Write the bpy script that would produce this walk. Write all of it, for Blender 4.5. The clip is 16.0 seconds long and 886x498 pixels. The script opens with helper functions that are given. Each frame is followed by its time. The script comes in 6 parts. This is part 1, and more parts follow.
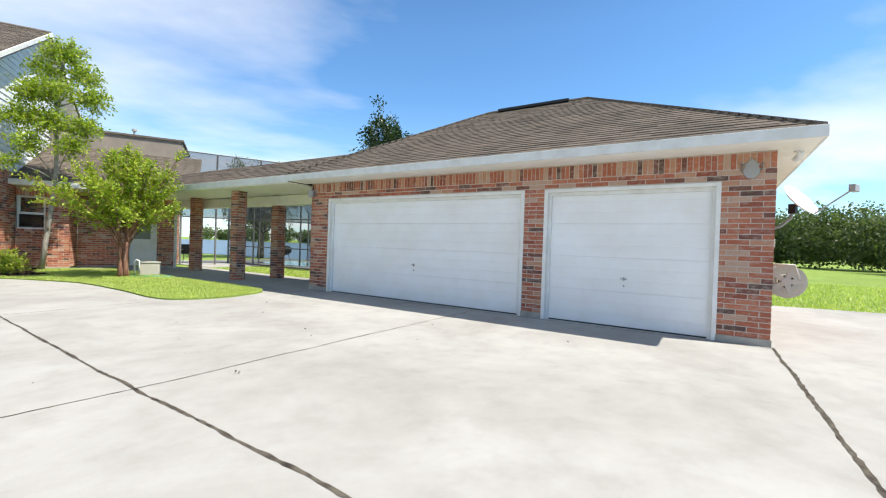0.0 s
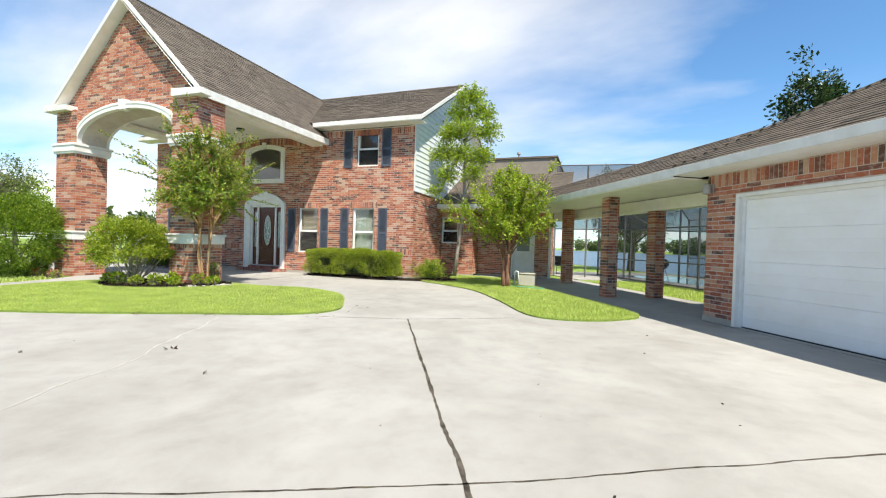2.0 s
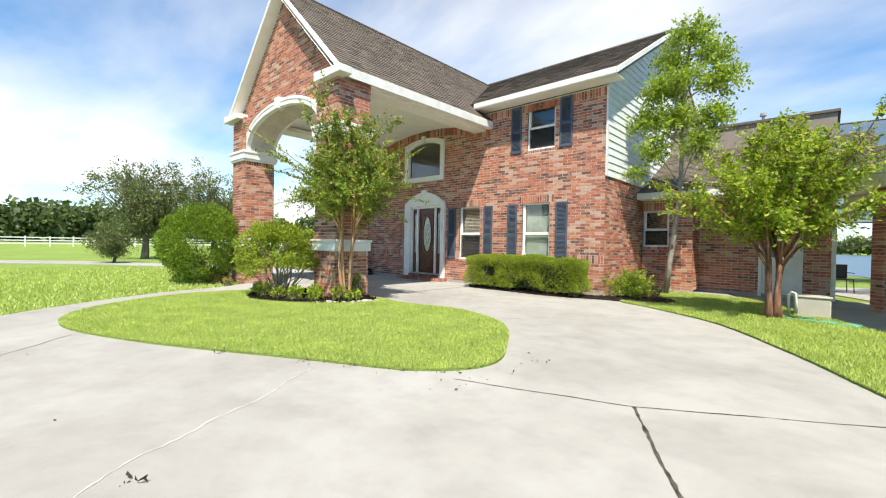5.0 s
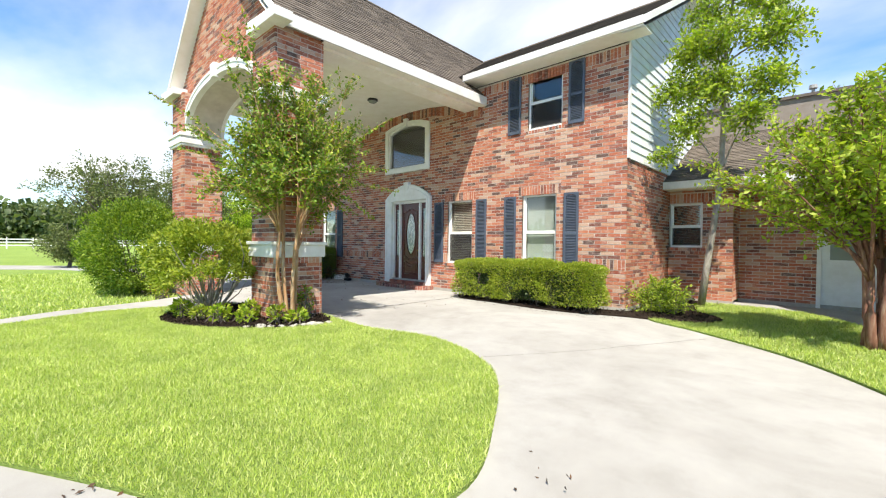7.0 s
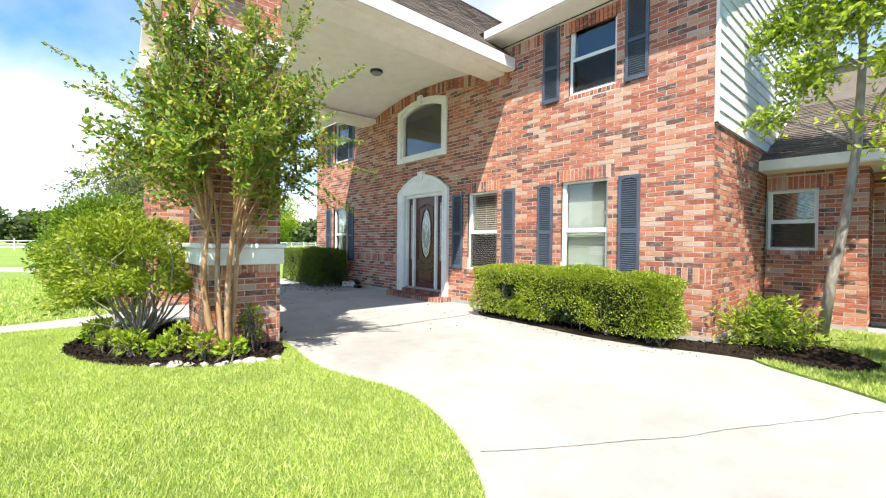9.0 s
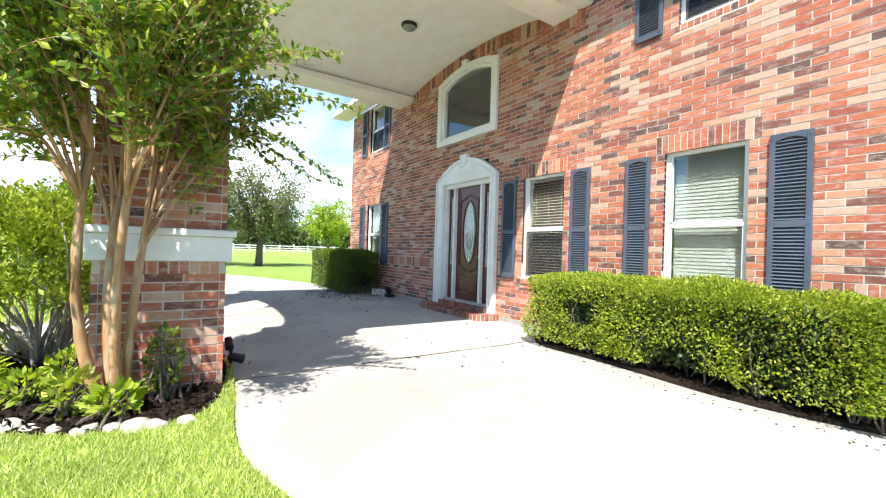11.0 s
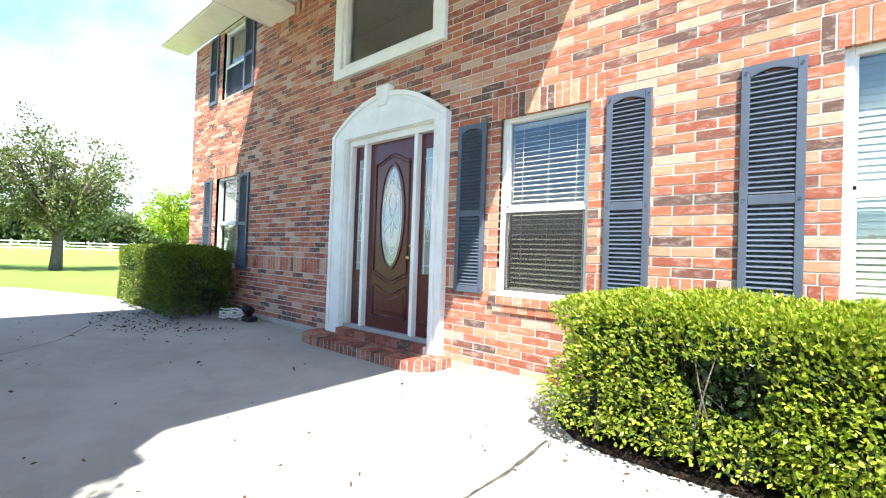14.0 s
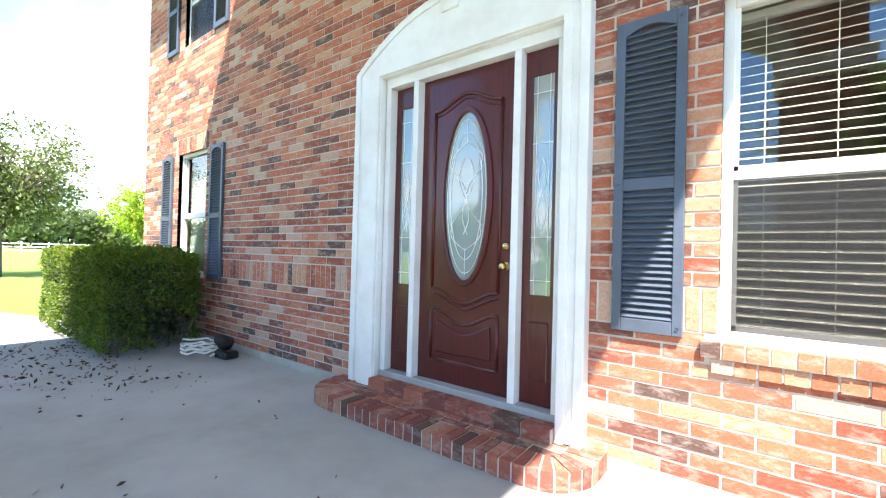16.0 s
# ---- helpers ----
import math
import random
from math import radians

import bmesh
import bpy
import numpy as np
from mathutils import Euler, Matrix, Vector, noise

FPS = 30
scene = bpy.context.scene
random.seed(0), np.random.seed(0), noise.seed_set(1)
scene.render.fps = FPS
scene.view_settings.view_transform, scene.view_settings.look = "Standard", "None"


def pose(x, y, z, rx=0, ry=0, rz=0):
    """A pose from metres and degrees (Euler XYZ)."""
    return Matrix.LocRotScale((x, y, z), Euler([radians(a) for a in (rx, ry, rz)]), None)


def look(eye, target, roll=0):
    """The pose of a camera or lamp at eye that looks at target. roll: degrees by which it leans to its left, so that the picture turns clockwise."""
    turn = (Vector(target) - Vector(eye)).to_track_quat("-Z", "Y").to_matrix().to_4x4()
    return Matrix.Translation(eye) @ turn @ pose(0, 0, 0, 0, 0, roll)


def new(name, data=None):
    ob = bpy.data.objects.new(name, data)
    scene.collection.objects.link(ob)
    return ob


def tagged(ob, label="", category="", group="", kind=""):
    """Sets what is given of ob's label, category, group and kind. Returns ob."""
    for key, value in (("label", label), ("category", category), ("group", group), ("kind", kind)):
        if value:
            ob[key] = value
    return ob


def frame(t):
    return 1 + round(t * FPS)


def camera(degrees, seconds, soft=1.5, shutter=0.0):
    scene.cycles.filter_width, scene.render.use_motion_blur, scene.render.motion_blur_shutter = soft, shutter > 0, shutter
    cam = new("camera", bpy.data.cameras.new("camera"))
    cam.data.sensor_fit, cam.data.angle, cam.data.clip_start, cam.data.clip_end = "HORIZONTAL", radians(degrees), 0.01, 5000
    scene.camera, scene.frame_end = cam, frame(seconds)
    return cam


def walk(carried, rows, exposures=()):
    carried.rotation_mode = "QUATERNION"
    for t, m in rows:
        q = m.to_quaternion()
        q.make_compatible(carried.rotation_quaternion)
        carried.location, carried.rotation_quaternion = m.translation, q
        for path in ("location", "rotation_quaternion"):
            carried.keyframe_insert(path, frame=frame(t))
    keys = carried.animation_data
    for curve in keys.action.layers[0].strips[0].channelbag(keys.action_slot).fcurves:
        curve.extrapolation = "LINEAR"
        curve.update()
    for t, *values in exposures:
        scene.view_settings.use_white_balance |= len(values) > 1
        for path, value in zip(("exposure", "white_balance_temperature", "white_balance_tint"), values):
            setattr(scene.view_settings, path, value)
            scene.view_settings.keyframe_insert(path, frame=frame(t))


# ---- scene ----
cam = camera(92.9, 16.0, soft=1.15)
PATH = [
    (0, (1.055, -0.655, 1.329), (1.978, 1.119, 1.308), 1.9),
    (0.5, (1.241, -0.106, 1.368), (1.938, 1.769, 1.341), 1.8),
    (1, (1.259, 0.454, 1.378), (1.54, 2.434, 1.352), 1.7),
    (1.5, (1.198, 1.022, 1.343), (0.98, 3.01, 1.321), 1.8),
    (2, (1.042, 1.473, 1.35), (0.368, 3.356, 1.327), 1.7),
    (2.5, (0.851, 1.914, 1.325), (-0.159, 3.64, 1.302), 1.6),
    (3, (0.537, 2.383, 1.309), (-0.665, 3.981, 1.287), 1.5),
    (3.5, (0.176, 2.856, 1.343), (-1.12, 4.379, 1.321), 1.5),
    (4, (-0.17, 3.404, 1.326), (-1.502, 4.895, 1.307), 1.5),
    (6.5, (-1.75, 6.12, 1.457), (-3.113, 7.583, 1.423), 0.8),
    (7, (-2.075, 6.63, 1.45), (-3.437, 8.095, 1.419), 0.7),
    (7.5, (-2.385, 7.168, 1.457), (-3.752, 8.627, 1.427), 0.6),
    (8, (-2.68, 7.694, 1.484), (-4.077, 9.125, 1.454), 0.7),
    (8.5, (-2.983, 8.244, 1.473), (-4.425, 9.63, 1.446), 0.6),
    (9, (-3.295, 8.758, 1.465), (-4.796, 10.079, 1.437), 0.6),
    (11.5, (-5.471, 10.824, 1.264), (-7.139, 11.927, 1.274), 1.9),
    (12, (-6.005, 11.171, 1.233), (-7.622, 12.349, 1.246), 2.1),
    (12.5, (-6.554, 11.429, 1.235), (-8.081, 12.72, 1.251), 2.2),
    (13, (-7.078, 11.697, 1.211), (-8.504, 13.099, 1.232), 2.2),
    (13.5, (-7.632, 11.945, 1.223), (-8.968, 13.434, 1.248), 2.1),
    (14, (-8.162, 12.202, 1.236), (-9.442, 13.739, 1.266), 2.0),
    (14.5, (-8.74, 12.469, 1.258), (-9.996, 14.025, 1.287), 2.0),
    (15, (-9.288, 12.677, 1.237), (-10.534, 14.242, 1.266), 1.9),
    (15.5, (-9.806, 12.955, 1.224), (-11.042, 14.527, 1.258), 1.8),
    (16, (-10.315, 13.249, 1.268), (-11.527, 14.839, 1.291), 1.5),
]
walk(cam, [(t, look(eye, target, roll)) for t, eye, target, roll in PATH], exposures=[(0.0, 0.74, 6650, 10), (2.5, 0.68, 6850, 9), (4.0, 0.68, 6850, 9), (6.5, 0.86, 6800, 10), (9.0, 1.15, 6700, 11), (11.5, 1.34, 6600, 11), (13.0, 1.52, 6550, 11), (14.5, 1.90, 6450, 11), (15.3, 2.10, 6450, 11), (16.0, 2.14, 6550, 12)])

# ---- world, sun ----
SUN_FROM = Vector((0.44, -0.47, 1.0)).normalized()
sun = new("sun", bpy.data.lights.new("sun", "SUN"))
sun.data.energy, sun.data.angle, sun.data.color = 4.8, radians(0.55), (1.0, 0.95, 0.86)
sun.matrix_world = look(SUN_FROM * 60, (0, 0, 0))
world = bpy.data.worlds.new("sky")
scene.world = world
world.use_nodes = True
wt = world.node_tree
wt.nodes.clear()


def wnode(kind, **values):
    n = wt.nodes.new(kind)
    for key, value in values.items():
        n.inputs[key].default_value = value
    return n


sky = wt.nodes.new("ShaderNodeTexSky")
sky.sky_type, sky.sun_disc = "NISHITA", False
sky.sun_elevation = math.asin(SUN_FROM.z)
sky.sun_rotation = math.atan2(SUN_FROM.x, SUN_FROM.y)
sky.air_density, sky.dust_density, sky.ozone_density = 1.0, 0.25, 1.6
coord = wt.nodes.new("ShaderNodeTexCoord")
split = wt.nodes.new("ShaderNodeSeparateXYZ")
wt.links.new(coord.outputs["Generated"], split.inputs[0])


def wmath(op, a, b):
    n = wt.nodes.new("ShaderNodeMath")
    n.operation = op
    for socket, v in zip(n.inputs, (a, b)):
        if isinstance(v, (int, float)):
            socket.default_value = v
        else:
            wt.links.new(v, socket)
    return n.outputs[0]


# clouds lie on a high flat layer: the direction is divided by its height
rise = wmath("MAXIMUM", wmath("ADD", split.outputs[2], 0.12), 0.06)
flat = wt.nodes.new("ShaderNodeCombineXYZ")
wt.links.new(wmath("DIVIDE", split.outputs[0], rise), flat.inputs[0])
wt.links.new(wmath("DIVIDE", split.outputs[1], rise), flat.inputs[1])
stretch = wt.nodes.new("ShaderNodeMapping")
stretch.inputs["Rotation"].default_value = (0, 0, radians(35))
stretch.inputs["Location"].default_value = (0.9, 2.3, 0)
stretch.inputs["Scale"].default_value = (0.30, 0.50, 1)
wt.links.new(flat.outputs[0], stretch.inputs[0])
puffs = wnode("ShaderNodeTexNoise", Scale=1.0, Detail=10.0, Roughness=0.52, Distortion=0.2)
wt.links.new(stretch.outputs[0], puffs.inputs["Vector"])
cover = wt.nodes.new("ShaderNodeMapRange")
cover.inputs["From Min"].default_value, cover.inputs["From Max"].default_value = 0.45, 0.68
# more cloud towards the west, clearer towards the east
drift = wmath("ADD", puffs.outputs["Fac"], wmath("ADD", wmath("MULTIPLY", split.outputs[0], -0.085), -0.012))
wt.links.new(drift, cover.inputs["Value"])
haze = wt.nodes.new("ShaderNodeMapRange")
haze.inputs["From Min"].default_value, haze.inputs["From Max"].default_value = 0.0, 0.32
haze.inputs["To Min"].default_value, haze.inputs["To Max"].default_value = 0.16, 0.0
wt.links.new(split.outputs[2], haze.inputs["Value"])
veil = wmath("MINIMUM", wmath("ADD", cover.outputs[0], haze.outputs[0]), 0.94)
mix = wt.nodes.new("ShaderNodeMix")
mix.data_type = "RGBA"
wt.links.new(veil, mix.inputs["Factor"])
tone = wt.nodes.new("ShaderNodeMix")
tone.data_type, tone.blend_type = "RGBA", "MULTIPLY"
tone.inputs["Factor"].default_value = 1.0
tone.inputs["B"].default_value = (0.70, 1.06, 1.30, 1)
wt.links.new(sky.outputs[0], tone.inputs["A"])
wt.links.new(tone.outputs["Result"], mix.inputs["A"])
mix.inputs["B"].default_value = (7.4, 7.5, 7.7, 1)
# the clear sky is deeper overhead than near the horizon
dome = wt.nodes.new("ShaderNodeMapRange")
for key, val in zip(("From Min", "From Max", "To Min", "To Max"), (0.45, 0.92, 0.72, 0.32)):
    dome.inputs[key].default_value = val
wt.links.new(split.outputs[2], dome.inputs["Value"])
shade = wt.nodes.new("ShaderNodeMix")
shade.data_type, shade.blend_type = "RGBA", "MULTIPLY"
shade.inputs["Factor"].default_value = 1.0
wt.links.new(mix.outputs["Result"], shade.inputs["A"])
wt.links.new(dome.outputs[0], shade.inputs["B"])
ground_glow = wt.nodes.new("ShaderNodeBackground")
ground_glow.inputs["Strength"].default_value = 0.145
wt.links.new(shade.outputs["Result"], ground_glow.inputs["Color"])
out = wt.nodes.new("ShaderNodeOutputWorld")
wt.links.new(ground_glow.outputs[0], out.inputs["Surface"])

# ---- materials ----
class Mat:
    """A node material being wired: thin helpers over the node tree."""

    def __init__(self, name, rough=0.6, metal=0.0, spec=0.5):
        self.m = bpy.data.materials.new(name)
        self.m.use_nodes = True
        self.t = self.m.node_tree
        self.b = self.t.nodes["Principled BSDF"]
        self.b.inputs["Roughness"].default_value = rough
        self.b.inputs["Metallic"].default_value = metal
        self.b.inputs["Specular IOR Level"].default_value = spec
        self.pos = self.t.nodes.new("ShaderNodeNewGeometry").outputs["Position"]

    def n(self, kind, **values):
        node = self.t.nodes.new(kind)
        for key, value in values.items():
            node.inputs[key].default_value = value
        return node

    def noise(self, scale, detail=6.0, rough=0.6, stretch=None, distort=0.0):
        node = self.n("ShaderNodeTexNoise", Scale=scale, Detail=detail, Roughness=rough, Distortion=distort)
        src = self.pos
        if stretch:
            mp = self.n("ShaderNodeMapping", Scale=stretch)
            self.t.links.new(src, mp.inputs[0])
            src = mp.outputs[0]
        self.t.links.new(src, node.inputs["Vector"])
        return node.outputs["Fac"]

    def ramp(self, fac, stops):
        node = self.t.nodes.new("ShaderNodeValToRGB")
        els = node.color_ramp.elements
        while len(els) < len(stops):
            els.new(0.5)
        for el, (p, c) in zip(els, stops):
            el.position, el.color = p, (*c, 1) if len(c) == 3 else c
        self.t.links.new(fac, node.inputs[0])
        return node.outputs[0]

    def mixc(self, fac, a, b, mode="MIX"):
        node = self.t.nodes.new("ShaderNodeMix")
        node.data_type, node.blend_type = "RGBA", mode
        for socket, v in ((node.inputs["Factor"], fac), (node.inputs["A"], a), (node.inputs["B"], b)):
            if isinstance(v, (int, float)):
                socket.default_value = v
            elif isinstance(v, tuple):
                socket.default_value = (*v, 1)
            else:
                self.t.links.new(v, socket)
        return node.outputs["Result"]

    def math(self, op, a, b=0.0):
        node = self.t.nodes.new("ShaderNodeMath")
        node.operation = op
        for socket, v in zip(node.inputs, (a, b)):
            if isinstance(v, (int, float)):
                socket.default_value = v
            else:
                self.t.links.new(v, socket)
        return node.outputs[0]

    def remap(self, v, a, b, c=0.0, d=1.0):
        node = self.t.nodes.new("ShaderNodeMapRange")
        for key, val in zip(("From Min", "From Max", "To Min", "To Max"), (a, b, c, d)):
            node.inputs[key].default_value = val
        self.t.links.new(v, node.inputs["Value"])
        return node.outputs[0]

    def each(self):
        """A chance value for each piece, be it an object of its own or an island of a joined mesh."""
        g = self.t.nodes.new("ShaderNodeNewGeometry").outputs["Random Per Island"]
        o = self.t.nodes.new("ShaderNodeObjectInfo").outputs["Random"]
        return self.math("FRACT", self.math("ADD", g, o))

    def color(self, c):
        if isinstance(c, tuple):
            self.b.inputs["Base Color"].default_value = (*c, 1)
        else:
            self.t.links.new(c, self.b.inputs["Base Color"])
        return self

    def rough(self, v):
        self.t.links.new(v, self.b.inputs["Roughness"])
        return self

    def bump(self, fac, strength=0.3, dist=0.01):
        node = self.n("ShaderNodeBump", Strength=strength, Distance=dist)
        self.t.links.new(fac, node.inputs["Height"])
        self.t.links.new(node.outputs[0], self.b.inputs["Normal"])
        return self


def brick_material(name, palette, wash=0.5):
    k = Mat(name, rough=0.9, spec=0.25)
    base = k.ramp(k.each(), palette)
    base.node.color_ramp.interpolation = "CONSTANT"
    grain = k.noise(90, 5, 0.7)
    patch = k.noise(9, 6, 0.7, stretch=(1, 1, 2.4), distort=0.3)
    c = k.mixc(0.55, base, k.ramp(grain, [(0.3, (0.55, 0.5, 0.48)), (0.7, (1.25, 1.2, 1.15))]), "MULTIPLY")
    c = k.mixc(k.remap(patch, 0.49, 0.67, 0, wash), c, (0.56, 0.45, 0.385))
    c = k.mixc(k.remap(k.noise(30, 3), 0.62, 0.75, 0, 0.6), c, (0.12, 0.055, 0.04))
    k.color(c).bump(k.math("ADD", grain, k.math("MULTIPLY", patch, 0.6)), 0.5, 0.006)
    return k.m


RED = [(0.0, (0.413, 0.134, 0.0749)), (0.2, (0.48, 0.179, 0.102)), (0.36, (0.29, 0.0908, 0.059)), (0.48, (0.502, 0.267, 0.17)),
       (0.62, (0.379, 0.13, 0.0794)), (0.74, (0.19, 0.0817, 0.0624)), (0.84, (0.51, 0.345, 0.26)), (0.94, (0.123, 0.0737, 0.0624))]
MAT_BRICK = brick_material("red_brick", RED, 0.5)
MAT_STEP = brick_material("step_brick", [(0.0, (0.27, 0.09, 0.065)), (0.3, (0.34, 0.125, 0.08)), (0.55, (0.2, 0.07, 0.055)), (0.8, (0.36, 0.19, 0.13)), (0.92, (0.12, 0.065, 0.05))], 0.35)

k = Mat("mortar", rough=0.95, spec=0.2)
g = k.noise(140, 4, 0.7)
MAT_MORTAR = k.color(k.ramp(k.noise(3.0, 5), [(0.3, (0.46, 0.405, 0.35)), (0.7, (0.62, 0.565, 0.50))])).bump(g, 0.5, 0.004).m

k = Mat("concrete", rough=0.86, spec=0.3)
stain = k.noise(0.45, 8, 0.62, distort=0.5)
mottle = k.noise(2.6, 7, 0.66)
fine = k.noise(160, 3, 0.7)
c = k.ramp(stain, [(0.30, (0.285, 0.275, 0.256)), (0.5, (0.35, 0.343, 0.324)), (0.68, (0.405, 0.40, 0.383))])
c = k.mixc(0.55, c, k.ramp(mottle, [(0.3, (0.80, 0.79, 0.77)), (0.5, (1.0, 1.0, 1.0)), (0.72, (1.12, 1.12, 1.11))]), "MULTIPLY")
c = k.mixc(0.5, c, k.ramp(fine, [(0.3, (0.8, 0.79, 0.78)), (0.7, (1.15, 1.15, 1.15))]), "MULTIPLY")
c = k.mixc(k.remap(k.noise(0.9, 6, 0.7, stretch=(1, 0.35, 1)), 0.6, 0.78, 0, 0.35), c, (0.29, 0.272, 0.243))
MAT_CONCRETE = k.color(c).bump(fine, 0.25, 0.003).m

k = Mat("grey_footing", rough=0.9)
MAT_FOOT = k.color(k.ramp(k.noise(5, 6), [(0.3, (0.30, 0.285, 0.25)), (0.7, (0.42, 0.40, 0.36))])).bump(k.noise(120), 0.4, 0.004).m

k = Mat("crack", rough=1.0, spec=0.1)
MAT_CRACK = k.color(k.ramp(k.noise(9, 5), [(0.35, (0.035, 0.03, 0.026)), (0.6, (0.12, 0.105, 0.085)), (0.72, (0.06, 0.075, 0.03))])).m
k = Mat("pale_crack", rough=1.0, spec=0.1)
MAT_PALE = k.color(k.ramp(k.noise(9, 5), [(0.35, (0.55, 0.54, 0.51)), (0.7, (0.46, 0.45, 0.43))])).m


def paint(name, col, rough=0.5, dirt=0.12, spec=0.4, scale=3.0):
    q = Mat(name, rough=rough, spec=spec)
    low = tuple(v * (1 - dirt) * w for v, w in zip(col, (0.98, 0.96, 0.92)))
    a = q.ramp(q.noise(scale, 7, 0.65), [(0.3, low), (0.62, col)])
    q.color(a).bump(q.noise(55, 4), 0.08, 0.004)
    return q.m


MAT_WHITE = paint("white_paint", (0.80, 0.80, 0.78), 0.45)
MAT_TRIM = paint("white_trim", (0.76, 0.76, 0.74), 0.5, 0.16)
MAT_GDOOR = paint("garage_door_paint", (0.88, 0.885, 0.89), 0.42, 0.05, scale=1.2)
MAT_CREAM = paint("cream_soffit", (0.90, 0.885, 0.83), 0.6, 0.07)
MAT_SIDING = paint("siding_paint", (0.70, 0.75, 0.76), 0.5, 0.1)
MAT_SHUTTER = paint("slate_shutter", (0.085, 0.105, 0.145), 0.36, 0.25)
MAT_VINYL = paint("window_vinyl", (0.78, 0.78, 0.76), 0.35, 0.06)
MAT_BLIND = paint("blind_slat", (0.66, 0.63, 0.54), 0.5, 0.06)
MAT_SHADE = paint("roller_shade", (0.25, 0.285, 0.255), 0.8, 0.05)
MAT_TAUPE = paint("taupe_wall", (0.26, 0.225, 0.195), 0.8, 0.15)
MAT_GREYMETAL = paint("grey_metal", (0.36, 0.36, 0.36), 0.4, 0.2)
MAT_PLASTIC = paint("beige_plastic", (0.52, 0.49, 0.43), 0.45, 0.12)
MAT_BLACK = paint("black_plastic", (0.018, 0.018, 0.02), 0.4, 0.2)
MAT_FENCE = paint("fence_vinyl", (0.80, 0.80, 0.80), 0.4, 0.05)
MAT_FRAME = paint("cage_frame", (0.17, 0.17, 0.17), 0.5, 0.1)
# dark tone stands in for the low light inside the rooms
MAT_DARKROOM = paint("shade_toned_room_wall", (0.22, 0.20, 0.18), 0.9, 0.1)

k = Mat("asphalt_shingle", rough=0.92, spec=0.2)
sh = k.ramp(k.each(), [(0.0, (0.122, 0.103, 0.086)), (0.3, (0.142, 0.12, 0.10)), (0.6, (0.165, 0.14, 0.118)), (0.85, (0.095, 0.081, 0.069)), (1.0, (0.15, 0.128, 0.107))])
sh = k.mixc(0.5, sh, k.ramp(k.noise(220, 2, 0.7), [(0.3, (0.6, 0.6, 0.6)), (0.7, (1.35, 1.3, 1.25))]), "MULTIPLY")
sh = k.mixc(k.remap(k.noise(0.8, 5), 0.45, 0.7, 0, 0.4), sh, (0.06, 0.055, 0.05))
MAT_SHINGLE = k.color(sh).bump(k.noise(260, 2), 0.6, 0.004).m

k = Mat("mahogany", rough=0.28, spec=0.5)
grain = k.noise(9, 8, 0.7, stretch=(6, 6, 0.35), distort=0.8)
k.color(k.ramp(grain, [(0.3, (0.045, 0.006, 0.005)), (0.55, (0.085, 0.011, 0.009)), (0.75, (0.12, 0.019, 0.013))]))
k.b.inputs["Coat Weight"].default_value = 0.15
MAT_WOOD = k.bump(grain, 0.12, 0.002).m

k = Mat("brass", rough=0.22, metal=1.0)
MAT_BRASS = k.color(k.ramp(k.noise(30), [(0.3, (0.62, 0.44, 0.18)), (0.7, (0.78, 0.6, 0.3))])).m


def glass(name, tint=(0.9, 0.95, 0.95), rough=0.0):
    q = Mat(name, rough=rough)
    q.color(tint)
    q.b.inputs["Transmission Weight"].default_value = 1.0
    q.b.inputs["IOR"].default_value = 1.62
    return q.m


MAT_GLASS = glass("window_glass")
k = Mat("leaded_glass", rough=0.03)
k.color((0.62, 0.72, 0.70))
k.b.inputs["Transmission Weight"].default_value = 0.55
k.b.inputs["IOR"].default_value = 2.1
MAT_LEADED = k.bump(k.noise(16, 2, 0.5), 0.06, 0.01).m
k = Mat("lead_came", rough=0.35, metal=0.8)
MAT_CAME = k.color((0.80, 0.80, 0.78)).m


def leaf_material(name, cols, trans=0.3, rough=0.5):
    q = Mat(name, rough=rough, spec=0.4)
    c = q.ramp(q.each(), [(i / max(1, len(cols) - 1), v) for i, v in enumerate(cols)])
    c = q.mixc(0.5, c, q.ramp(q.noise(2.2, 4), [(0.3, (0.62, 0.68, 0.6)), (0.7, (1.3, 1.25, 1.2))]), "MULTIPLY")
    q.color(c)
    tr = q.t.nodes.new("ShaderNodeBsdfTranslucent")
    bright = q.mixc(1.0, c, (1.35, 1.5, 0.7), "MULTIPLY")
    q.t.links.new(bright, tr.inputs[0])
    m = q.t.nodes.new("ShaderNodeMixShader")
    m.inputs[0].default_value = trans
    q.t.links.new(q.b.outputs[0], m.inputs[1])
    q.t.links.new(tr.outputs[0], m.inputs[2])
    q.t.links.new(m.outputs[0], q.t.nodes["Material Output"].inputs[0])
    return q.m


MAT_MYRTLE = leaf_material("myrtle_leaf", [(0.0635, 0.127, 0.0152), (0.127, 0.229, 0.0229), (0.42, 0.469, 0.0508), (0.0889, 0.166, 0.0202), (0.191, 0.305, 0.0254)], 0.32)
MAT_LIGHTLEAF = leaf_material("light_leaf", [(0.17, 0.267, 0.0213), (0.276, 0.383, 0.0319), (0.468, 0.522, 0.0638), (0.0959, 0.18, 0.0193)], 0.45)
MAT_HEDGE = leaf_material("hedge_leaf", [(0.129, 0.205, 0.0172), (0.24, 0.326, 0.03), (0.395, 0.438, 0.0515), (0.172, 0.248, 0.0172), (0.498, 0.498, 0.103)], 0.36, 0.4)
MAT_BOX = leaf_material("box_leaf", [(0.0459, 0.0918, 0.00918), (0.102, 0.163, 0.0127), (0.204, 0.245, 0.0306)], 0.22, 0.4)
